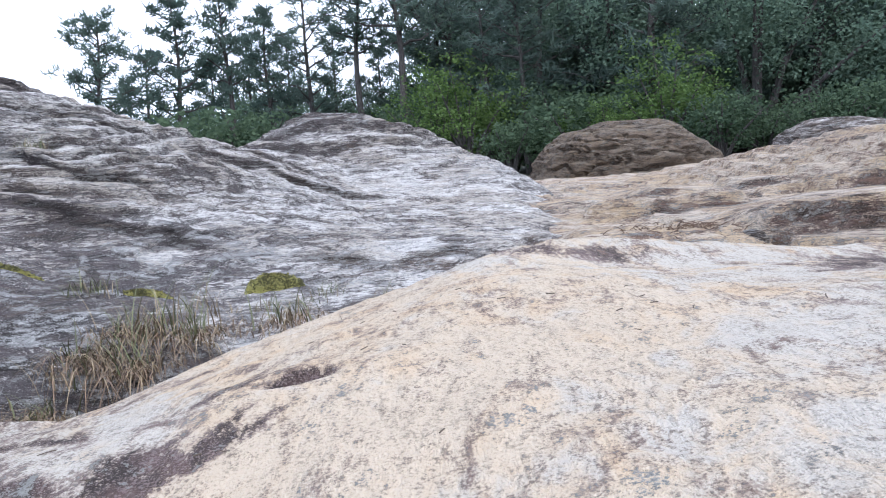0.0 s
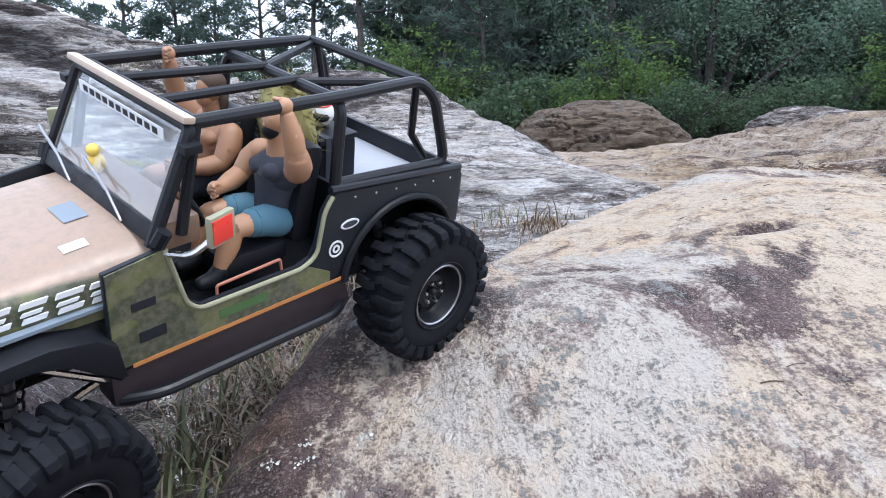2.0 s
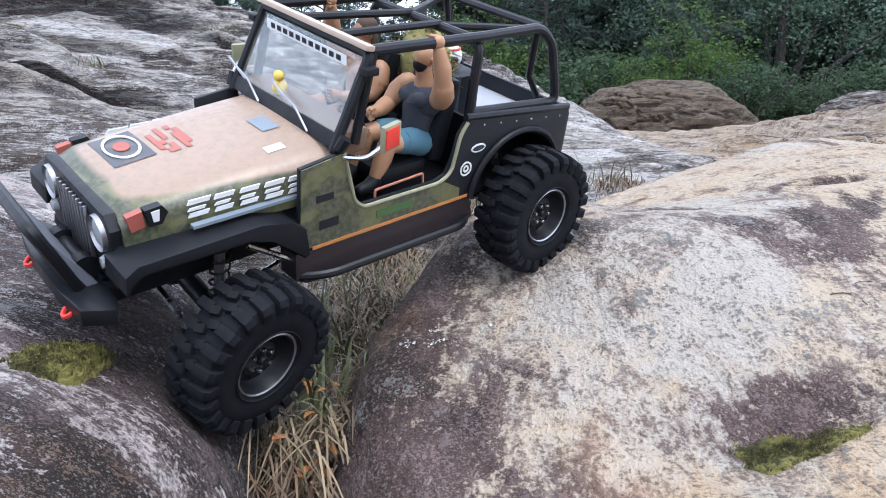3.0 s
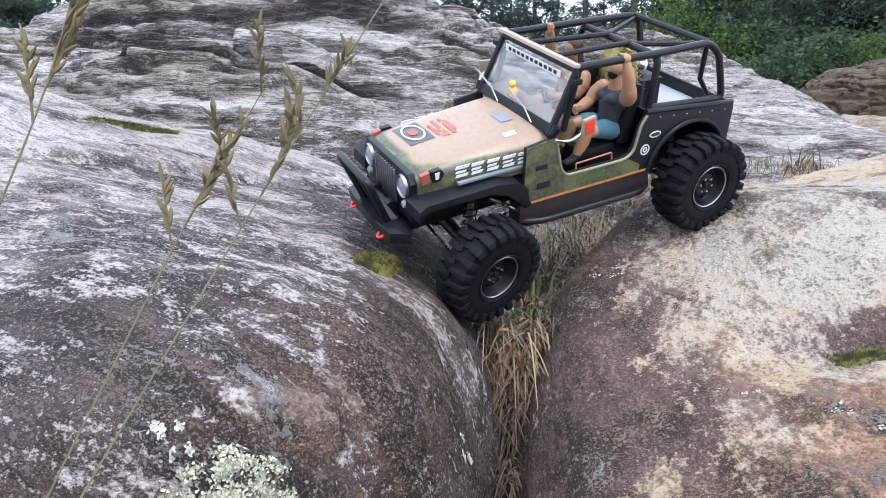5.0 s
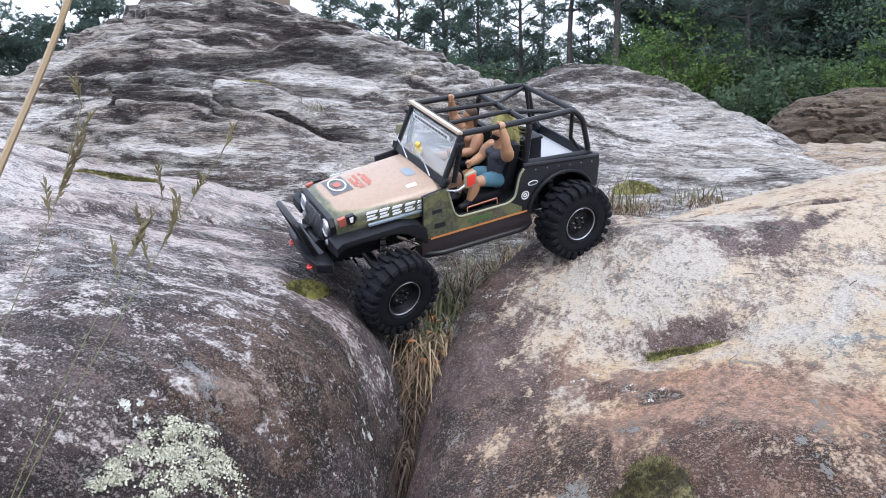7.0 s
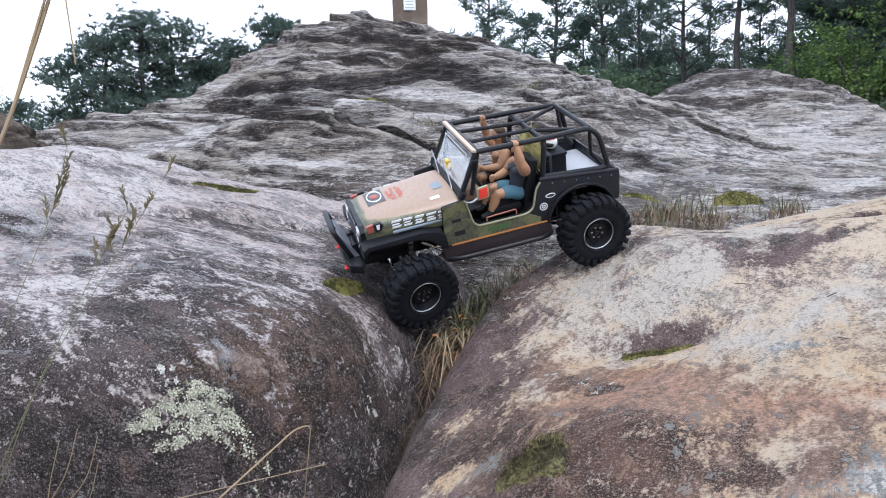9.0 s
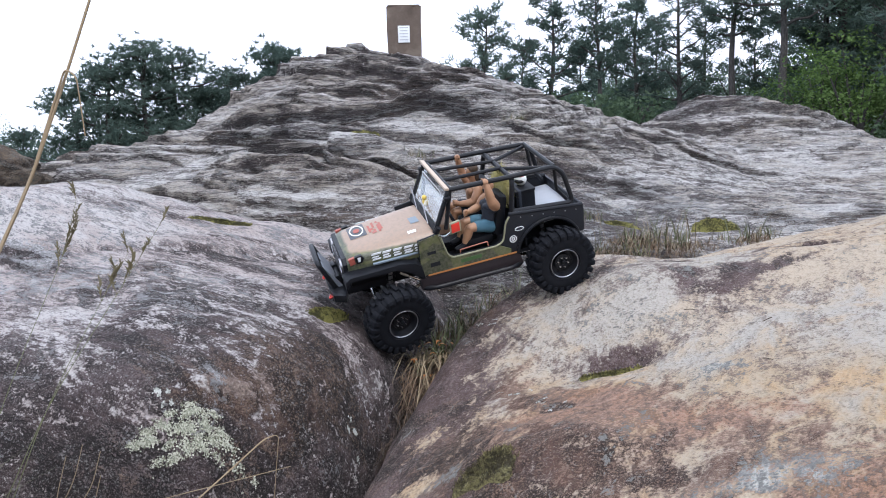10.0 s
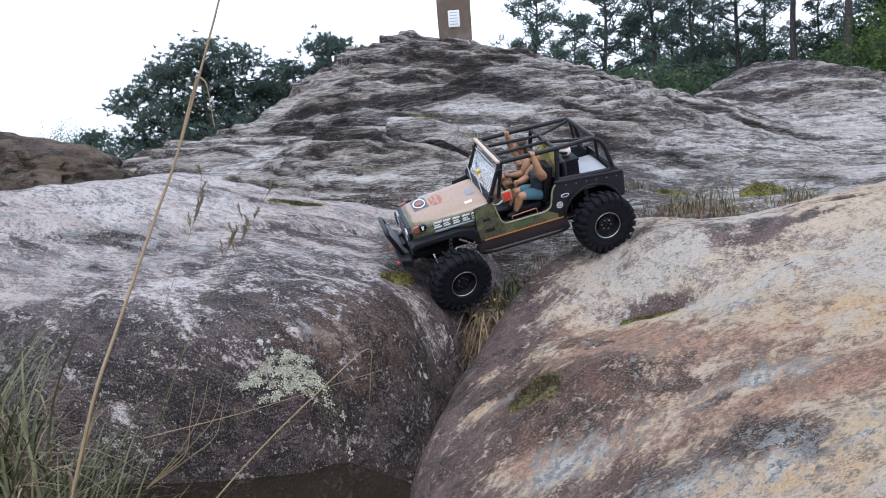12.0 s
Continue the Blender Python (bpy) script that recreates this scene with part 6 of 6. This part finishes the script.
# front bumper with hoop and shackles
bump = part("bumper", prism(bmesh.new(), [(0.398, -0.060), (0.404, -0.074), (0.424, -0.062), (0.427, -0.03), (0.427, 0.03), (0.424, 0.062), (0.404, 0.074), (0.398, 0.060)], 0.092, 0.106, "z", 0.002), satin_black, truck, "black plate bumper with hoop")
part("hoop", tube(bmesh.new(), rounded([(0.415, -0.034, 0.105), (0.438, -0.044, 0.165), (0.438, 0.044, 0.165), (0.415, 0.034, 0.105)], 0.010), 0.0046, 10), satin_black, bump)
part("hoop_brace", tube(bmesh.new(), [(0.412, 0.0, 0.106), (0.436, 0.0, 0.160)], 0.003, 8), satin_black, bump)
part("skid_plate", prism(bmesh.new(), [(0.402, 0.106), (0.428, 0.150), (0.430, 0.149), (0.408, 0.102)], -0.036, 0.036, "y"), bumper_steel, bump)
part("winch", lathe(bmesh.new(), [(0.0005, -0.028), (0.010, -0.028), (0.010, -0.018), (0.006, -0.017), (0.006, 0.017), (0.010, 0.018), (0.010, 0.028), (0.0005, 0.028)], 20), satin_black, bump, "", pose(0.405, 0, 0.115))
for y in (1, -1):
    sh = tube(bmesh.new(), [(0.424 + 0.006 * math.sin(a), y * 0.040 + 0.005 * math.cos(a), 0.095 - 0.004 * math.sin(a)) for a in (math.pi * k / 8 for k in range(9))], 0.0018, 6)
    part("shackle", sh, red_plastic, bump, "red tow shackle")

# bright linkage above the front axle
for y in (1, -1):
    part("shock_cap", lathe(bmesh.new(), [(0.0004, 0.004), (0.005, 0.004), (0.0065, 0.0), (0.0065, -0.006)], 16, axis="z"), chrome, truck, "bright damper cap", pose(0.318, y * 0.066, 0.138))
    part("steering_arm", tube(bmesh.new(), [(0.300, y * 0.070, 0.120), (0.262, y * 0.078, 0.096), (0.235, y * 0.082, 0.070)], 0.0026, 8), chrome, truck)
# ladder frame, axles, links and dampers
for y in (1, -1):
    part("frame_rail", box(bmesh.new(), (0.18, y * 0.034, 0.094), (0.46, 0.010, 0.014), 0.002), satin_black, truck)
part("transfer_case", box(bmesh.new(), (0.19, 0, 0.085), (0.07, 0.05, 0.035), 0.008), black_plastic, truck)


def axle(name, x, drop, lean):
    """A beam axle with its pumpkin, at x, lowered by drop at its middle and leant."""
    bm = tube(bmesh.new(), [(0, -0.092, 0), (0, 0.092, 0)], 0.0085, 12)
    ball(bm, (0, -0.022, 0), (0.020, 0.018, 0.020))
    return part(name, bm, satin_black, truck, "", pose(x, 0, 0.066 - drop, lean, 0, 0))


FRONT, REAR = 0.322, 0.003
front_axle = axle("front_axle", FRONT, 0.006, -5)
rear_axle = axle("rear_axle", REAR, -0.008, 3)
for x, toward in ((FRONT, -1), (REAR, 1)):
    for y in (1, -1):
        drop = -0.006 if x > 0.1 else 0.008
        bm = tube(bmesh.new(), [(x, y * 0.058, 0.066 + drop), (x + toward * 0.012, y * 0.05, 0.152)], 0.0042, 10)
        part("damper", bm, steel_ring, truck)
        coil = [(x + toward * 0.012 * k / 60 + 0.008 * math.cos(k * 0.75), y * (0.058 - 0.008 * k / 60) + 0.008 * math.sin(k * 0.75), 0.075 + drop + 0.062 * k / 60) for k in range(61)]
        part("coil_spring", tube(bmesh.new(), coil, 0.0011, 5), red_plastic if not x else satin_black, truck)
        part("link", tube(bmesh.new(), [(x, y * 0.04, 0.058 + drop), (x + toward * 0.13, y * 0.03, 0.080)], 0.0035, 8), chrome if x else satin_black, truck)
part("drag_link", tube(bmesh.new(), [(FRONT + 0.024, -0.07, 0.064), (FRONT + 0.024, 0.07, 0.050)], 0.003, 8), chrome, truck)


def lug_mesh():
    """One shoulder lug: a block that wraps over the tyre's edge, at the top of the tyre."""
    bm = prism(bmesh.new(), [(0.0235, 0.0480), (0.0250, 0.0565), (0.0225, 0.0612), (0.0135, 0.0632), (0.0080, 0.0632), (0.0080, 0.0590), (0.0200, 0.0570), (0.0215, 0.0480)], -0.0040, 0.0040, "x", 0.0006)
    return bm


def carcass_mesh():
    w = 0.0215
    profile = [(0.0270, -w * 0.72), (0.0275, -w * 0.90), (0.0330, -w * 1.02), (0.0430, -w * 1.05), (0.0520, -w * 0.98), (0.0570, -w * 0.82), (0.0588, -w * 0.55), (0.0592, 0),
               (0.0588, w * 0.55), (0.0570, w * 0.82), (0.0520, w * 0.98), (0.0430, w * 1.05), (0.0330, w * 1.02), (0.0275, w * 0.90), (0.0270, w * 0.72)]
    bm = lathe(bmesh.new(), profile, 64)
    # thin moulded rings on the side wall
    for s_ in (1, -1):
        lathe(bm, [(0.0300, s_ * w * 1.00), (0.0308, s_ * w * 1.06), (0.0316, s_ * w * 1.01)], 64)
    return bm


def block_mesh():
    """One slanted block of the tread's middle."""
    return box(bmesh.new(), (0, 0.0042, 0.0610), (0.0066, 0.0085, 0.0050), 0.0006, (0, 0, 24))


def rim_parts(parent):
    part("rim", lathe(bmesh.new(), [(0.0272, 0.0150), (0.0272, 0.0190), (0.0262, 0.0194), (0.0254, 0.0178), (0.0248, 0.0095), (0.0226, 0.0062), (0.0172, 0.0054), (0.0152, 0.0098), (0.0098, 0.0105), (0.0082, 0.0085), (0.0004, 0.0085)], 40), satin_black, parent, "black steel rim")
    part("bead_ring", lathe(bmesh.new(), [(0.0262, 0.0196), (0.0272, 0.0205), (0.0282, 0.0198), (0.0272, 0.0188)], 48), steel_ring, parent, "worn bright bead ring")
    part("inner_rim", lathe(bmesh.new(), [(0.0272, -0.017), (0.023, -0.015), (0.010, -0.006), (0.0004, -0.006)], 32), satin_black, parent)
    for k in range(6):
        a = 2 * math.pi * k / 6
        part("lug_nut", lathe(bmesh.new(), [(0.0003, 0.0142), (0.0015, 0.0142), (0.0020, 0.0132), (0.0020, 0.0098)], 8), chrome, parent, "", Matrix.Translation((0.0098 * math.cos(a), 0, 0.0098 * math.sin(a))))
    part("hub_cap", lathe(bmesh.new(), [(0.0003, 0.0160), (0.0030, 0.0156), (0.0042, 0.0138), (0.0042, 0.0080)], 16), satin_black, parent)
    for k in range(10):
        a = 2 * math.pi * (k + 0.5) / 10
        part("rim_slot", box(bmesh.new(), (0.0200 * math.cos(a), 0.0060, 0.0200 * math.sin(a)), (0.004, 0.0014, 0.0026), 0.0005, (0, -math.degrees(a), 0)), black_plastic, parent)


wheel = empty("wheel", Matrix())
wheel.parent = truck
part("tyre", carcass_mesh(), rubber, wheel, "black knobbly off-road tyre")
first_lug, first_block = part("tread_lug", lug_mesh(), rubber, wheel), part("tread_block", block_mesh(), rubber, wheel)
for k in range(24):
    for side in (1, -1):
        turn = Matrix.Rotation(2 * math.pi * (k + (0.5 if side < 0 else 0)) / 24, 4, "Y") @ Matrix.Rotation(0 if side > 0 else math.pi, 4, "Z")
        for kind in (first_lug, first_block):
            lug = kind if k == 0 and side > 0 else new(kind.name.split(".")[0], kind.data)
            lug.parent = wheel
            lug.matrix_basis = turn
rim_parts(wheel)
STEER = 9


def wheel_pose(x, y, drop, lean, steer, spin):
    c, s = math.cos(radians(lean)), math.sin(radians(lean))
    yy = y * 0.108
    return Matrix.Translation((x, yy * c, 0.066 - drop + yy * s)) @ pose(0, 0, 0, lean, 0, steer + (0 if y > 0 else 180)) @ pose(0, 0, 0, 0, spin, 0)


wheel.matrix_basis = wheel_pose(FRONT, 1, 0.006, -5, STEER, 20)
for x, y, drop, lean, steer, spin in ((FRONT, -1, 0.010, -5, STEER, 75), (REAR, 1, -0.008, 3, 0, 47), (REAR, -1, -0.008, 3, 0, 110)):
    copy_thing(wheel, wheel_pose(x, y, drop, lean, steer, spin))

# vinyl marks: plain shapes in their colours
for y in (1, -1):
    for i, wd in enumerate((0.0165, 0.0150, 0.0150, 0.0160, 0.0130)):
        x = 0.345 - 0.0195 * i
        yy = y * (0.0797 - 0.012 * (x - 0.224) / 0.165)
        for low, high, cut in ((0.1590, 0.1622, 0.9), (0.1640, 0.1662, 0.75), (0.1690, 0.1725, 1.0)):
            mark = prism(bmesh.new(), [(x, low), (x - 0.0018, high), (x - 0.0018 - wd * cut, high), (x - wd * cut, low)], yy, yy + y * 0.0012, "y")
            part("mark", mark, white_vinyl, bonnet, "white angular vinyl mark")
    part("mark_line", prism(bmesh.new(), [(0.345, 0.1535), (0.345, 0.156), (0.250, 0.1565), (0.250, 0.154)], y * 0.074, y * 0.0795, "y"), blue_vinyl, bonnet)
    part("badge", prism(bmesh.new(), [(0.372, 0.160), (0.374, 0.173), (0.362, 0.174), (0.358, 0.168), (0.363, 0.160)], y * 0.0632, y * 0.0704, "y"), satin_black, bonnet)
    part("badge_mark", prism(bmesh.new(), [(0.369, 0.163), (0.370, 0.171), (0.364, 0.1715), (0.365, 0.163)], y * 0.0664, y * 0.0710, "y"), white_vinyl, bonnet)
    part("badge_flag", prism(bmesh.new(), [(0.384, 0.158), (0.386, 0.170), (0.375, 0.172), (0.374, 0.160)], y * 0.0622, y * 0.0684, "y"), red_vinyl, bonnet)
    bm = lathe(bmesh.new(), [(0.0072, 0.0), (0.0072, 0.0006), (0.0056, 0.0006), (0.0056, 0.0)], 24)
    lathe(bm, [(0.0036, 0.0), (0.0036, 0.0006), (0.0018, 0.0006), (0.0018, 0.0)], 16)
    part("round_mark", bm, white_vinyl, truck, "round white vinyl mark", pose(0.0835, y * 0.0854, 0.136, 0, 0, 0 if y > 0 else 180))
    bm = lathe(bmesh.new(), [(0.0004, 0.0006), (0.0092, 0.0006), (0.0092, 0.0)], 24)
    part("oval_mark", bm, white_vinyl, truck, "small oval vinyl mark", pose(0.070, y * 0.0854, 0.154, 0, 0, 0 if y > 0 else 180) @ Matrix.Diagonal((1, 1, 0.45, 1)))
    bm = lathe(bmesh.new(), [(0.0004, 0.0006), (0.0082, 0.0006), (0.0082, 0.0)], 24)
    part("oval_core", bm, navy, truck, "", pose(0.070, y * 0.0858, 0.154, 0, 0, 0 if y > 0 else 180) @ Matrix.Diagonal((0.9, 1, 0.3, 1)))
    for x, z, w_, h_ in ((0.236, 0.128, 0.018, 0.008), (0.240, 0.152, 0.016, 0.006)):
        part("dark_mark", box(bmesh.new(), (x, y * 0.0869, z), (w_, 0.0006, h_), 0.0), tub_paint, truck)
    part("sill_mark", box(bmesh.new(), (0.168, y * 0.0869, 0.1205), (0.040, 0.0006, 0.007)), plain("green_vinyl", (0.05, 0.11, 0.035), 0.5), truck)
    for k in range(6):
        part("rivet", ball(bmesh.new(), (-0.045 + 0.022 * k, y * 0.0852, 0.1625 + 0.0026 * k), (0.0012, 0.0008, 0.0012), detail=1), steel_ring, truck)
# marks on the bonnet's top
for name, cx, cy, sx, sy, m in (("panel_mark", 0.352, -0.020, 0.032, 0.054, charcoal_vinyl), ("panel_mark", 0.318, -0.012, 0.026, 0.046, red_vinyl), ("panel_mark", 0.248, 0.010, 0.016, 0.026, blue_vinyl), ("panel_mark", 0.262, 0.050, 0.016, 0.008, white_vinyl)):
    i = (cx - 0.224) / 0.165
    z = 0.1885 - 0.014 * i ** 1.4
    bm = bmesh.new()
    nseg = 6
    vs = [[bm.verts.new((cx + sx * (u / nseg - 0.5), cy + sy * (v / nseg - 0.5), 0)) for v in range(nseg + 1)] for u in range(nseg + 1)]
    for u in range(nseg):
        for v in range(nseg):
            if m is red_vinyl and ((u * 7 + v * 3) % 5 == 0 or u == 2 or (u == 4 and v < 3)):
                continue
            bm.faces.new((vs[u][v], vs[u + 1][v], vs[u + 1][v + 1], vs[u][v + 1]))
    ob = part(name, bm, m, bonnet)
    for v in ob.data.vertices:
        k = (v.co.x - 0.224) / 0.165
        half, top = 0.079 - 0.012 * k, 0.1885 - 0.014 * k ** 1.4
        c = min(0.999, abs(v.co.y) / half) ** 2
        v.co.z = 0.145 + (top - 0.145) * math.sqrt(max(0.0, 1 - c * c)) ** 0.42 + 0.0006
ring = lathe(bmesh.new(), [(0.0125, 0), (0.0125, 0.0008), (0.0108, 0.0008), (0.0108, 0)], 24, axis="z")
part("ring_mark", ring, white_vinyl, bonnet, "", Matrix.Translation((0.352, -0.020, 0.1796)) @ pose(0, 0, 0, 0, 6, 0) @ Matrix.Diagonal((1.05, 1.7, 1, 1)))
disc = lathe(bmesh.new(), [(0.0004, 0.0007), (0.0066, 0.0007), (0.0066, 0)], 20, axis="z")
part("disc_mark", disc, red_vinyl, bonnet, "", Matrix.Translation((0.352, -0.020, 0.1796)) @ pose(0, 0, 0, 0, 6, 0) @ Matrix.Diagonal((0.9, 1.2, 1, 1)))

# ---- what rides in the truck ----
def on_truck(x, y, z, rx=0, ry=0, rz=0):
    return TRUCK @ pose(x, y, z, rx, ry, rz)


def toy_figure(name, label, mats, raised, hairy, shirt):
    """A moulded action figure, seated: one plain mesh. Local x ahead, z up, origin at the seat."""
    bm = bmesh.new()
    sk, cl, sh, ha = 0, 1, 2, 3
    top = cl if shirt else sk
    # hips, waist, chest and shoulders
    ball(bm, (0, 0, 0.008), (0.016, 0.020, 0.013), slot=sh, detail=3)
    limb(bm, [(0, 0, 0.012), (-0.003, 0, 0.026), (-0.005, 0, 0.044)], [0.0155, 0.0150, 0.0185], top, 18)
    ball(bm, (-0.004, 0, 0.047), (0.0155, 0.0235, 0.0165), slot=top, detail=3)
    for s in (1, -1):
        ball(bm, (0.006, s * 0.009, 0.050), (0.0085, 0.0100, 0.0075), slot=top, detail=2)
        ball(bm, (-0.005, s * 0.0235, 0.055), (0.0105, 0.0100, 0.0105), slot=sk, detail=3)
    limb(bm, [(-0.005, 0, 0.060), (-0.003, 0, 0.070), (-0.001, 0, 0.077)], [0.0105, 0.0080, 0.0078], sk)
    # head with jaw, brow, nose and ears
    ball(bm, (0.000, 0, 0.088), (0.0112, 0.0092, 0.0118), slot=sk, detail=3)
    ball(bm, (0.0035, 0, 0.081), (0.0082, 0.0074, 0.0080), slot=sk if hairy or not shirt else ha, detail=2)
    ball(bm, (0.0098, 0, 0.0855), (0.0026, 0.0018, 0.0030), slot=sk, detail=1)
    ball(bm, (0.0075, 0, 0.0905), (0.0034, 0.0070, 0.0018), slot=sk, detail=1)
    for s in (1, -1):
        ball(bm, (-0.001, s * 0.0092, 0.0865), (0.0024, 0.0014, 0.0032), slot=sk, detail=1)
    if hairy:
        ball(bm, (-0.003, 0, 0.0925), (0.0118, 0.0106, 0.0105), slot=ha, detail=3)
        ball(bm, (-0.0095, 0, 0.077), (0.0062, 0.0108, 0.0150), slot=ha, detail=2)
    for s in (1, -1):
        limb(bm, [(0.0, s * 0.011, 0.008), (0.014, s * 0.013, 0.0125), (0.027, s * 0.0145, 0.0135)], [0.0130, 0.0128, 0.0118], sh)
        limb(bm, [(0.024, s * 0.0145, 0.0135), (0.036, s * 0.0155, 0.0135), (0.045, s * 0.016, 0.0125)], [0.0102, 0.0092, 0.0088], sk)
        limb(bm, [(0.045, s * 0.016, 0.0125), (0.048, s * 0.016, 0.000), (0.054, s * 0.016, -0.018)], [0.0088, 0.0088, 0.0060], sk)
        limb(bm, [(0.054, s * 0.016, -0.020), (0.060, s * 0.016, -0.0255), (0.070, s * 0.016, -0.0275)], [0.0072, 0.0068, 0.0055], ha)
        if s == raised:
            limb(bm, [(-0.005, s * 0.025, 0.055), (0.000, s * 0.031, 0.061), (0.006, s * 0.036, 0.070), (0.009, s * 0.037, 0.078)], [0.0100, 0.0108, 0.0098, 0.0078], sk)
            limb(bm, [(0.009, s * 0.037, 0.078), (0.012, s * 0.037, 0.088), (0.016, s * 0.034, 0.103)], [0.0080, 0.0082, 0.0056], sk)
            hand = Vector((0.018, s * 0.033, 0.110))
        else:
            limb(bm, [(-0.005, s * 0.025, 0.055), (0.000, s * 0.030, 0.046), (0.008, s * 0.031, 0.035)], [0.0100, 0.0104, 0.0078], sk)
            limb(bm, [(0.008, s * 0.031, 0.035), (0.019, s * 0.027, 0.032), (0.034, s * 0.020, 0.031)], [0.0080, 0.0080, 0.0054], sk)
            hand = Vector((0.040, s * 0.017, 0.032))
        ball(bm, hand, (0.0066, 0.0054, 0.0066), slot=sk, detail=2)
        for k in range(4):
            p = hand + Vector((0.004, s * -0.003, -0.0045 + 0.003 * k))
            limb(bm, [p - Vector((0.004, 0, 0)), p, p + Vector((0.001, s * -0.003, 0))], [0.0018, 0.0018, 0.0016], sk, 8)
    ob = part(name, bm, mats, sharp=75)
    return tagged(ob, label, "action figure")


driver = toy_figure("toy_figure", "bald action figure in dark tank top holding the cage", [skin, navy, denim, black_plastic], 1, False, True)
driver.matrix_world = on_truck(0.116, 0.044, 0.150, 0, -6, 0) @ Matrix.Diagonal((0.95, 0.95, 0.95, 1))
mate = toy_figure("toy_figure", "shirtless long-haired action figure with raised arm", [skin_b, skin_b, navy, hair], -1, True, False)
mate.matrix_world = on_truck(0.116, -0.040, 0.150, 0, -4, 0) @ Matrix.Diagonal((0.95, 0.95, 0.95, 1))

bm = box(bmesh.new(), (0, 0, 0.019), (0.040, 0.046, 0.038), 0.004)
box(bm, (0, 0, 0.040), (0.042, 0.048, 0.005), 0.0015)
crate = part("storage_box", bm, black_plastic)
tagged(crate, "black plastic storage box in the truck bed", "box")
crate.matrix_world = on_truck(0.026, -0.005, 0.152)
part("lid_strap", box(bmesh.new(), (0.012, 0, 0.0215), (0.006, 0.0495, 0.0445), 0.0008), navy, crate)

bm = ball(bmesh.new(), (0, 0, 0.011), (0.012, 0.012, 0.0125), detail=3)
helmet = part("helmet", bm, white_vinyl)
tagged(helmet, "small white helmet with a dark visor", "helmet")
helmet.matrix_world = on_truck(0.022, -0.012, 0.1945)
part("visor", ball(bmesh.new(), (0.004, 0.004, 0.010), (0.0100, 0.0095, 0.0055), detail=2), satin_black, helmet)
part("band", lathe(bmesh.new(), [(0.0095, 0.018), (0.0102, 0.0195), (0.0088, 0.0205)], 20, axis="z"), red_plastic, helmet)

# bundle of straw netting behind the seats
rng = random.Random(11)
bm = ball(bmesh.new(), (0, 0, 0.028), (0.014, 0.030, 0.028), detail=2)
for k in range(420):
    a, h = rng.uniform(0, 2 * math.pi), rng.uniform(0.0, 1.0)
    r = math.sqrt(max(0.05, 1 - (2 * h - 1) ** 2))
    p = Vector((0.015 * r * math.cos(a), 0.031 * r * math.sin(a), 0.028 + 0.030 * (2 * h - 1)))
    d = Vector((rng.uniform(-1, 1), rng.uniform(-1, 1), rng.uniform(-0.6, 0.9))).normalized() * rng.uniform(0.007, 0.016)
    q = p + d
    w = d.orthogonal().normalized() * 0.0008
    vs = [bm.verts.new(v) for v in (p - w, p + w, q)]
    bm.faces.new(vs)
bundle = part("netting", bm, straw)
tagged(bundle, "bundle of straw-coloured camouflage netting behind the seats", "netting")
bundle.matrix_world = on_truck(0.068, 0.002, 0.170) @ Matrix.Diagonal((1.15, 1.15, 1.35, 1))
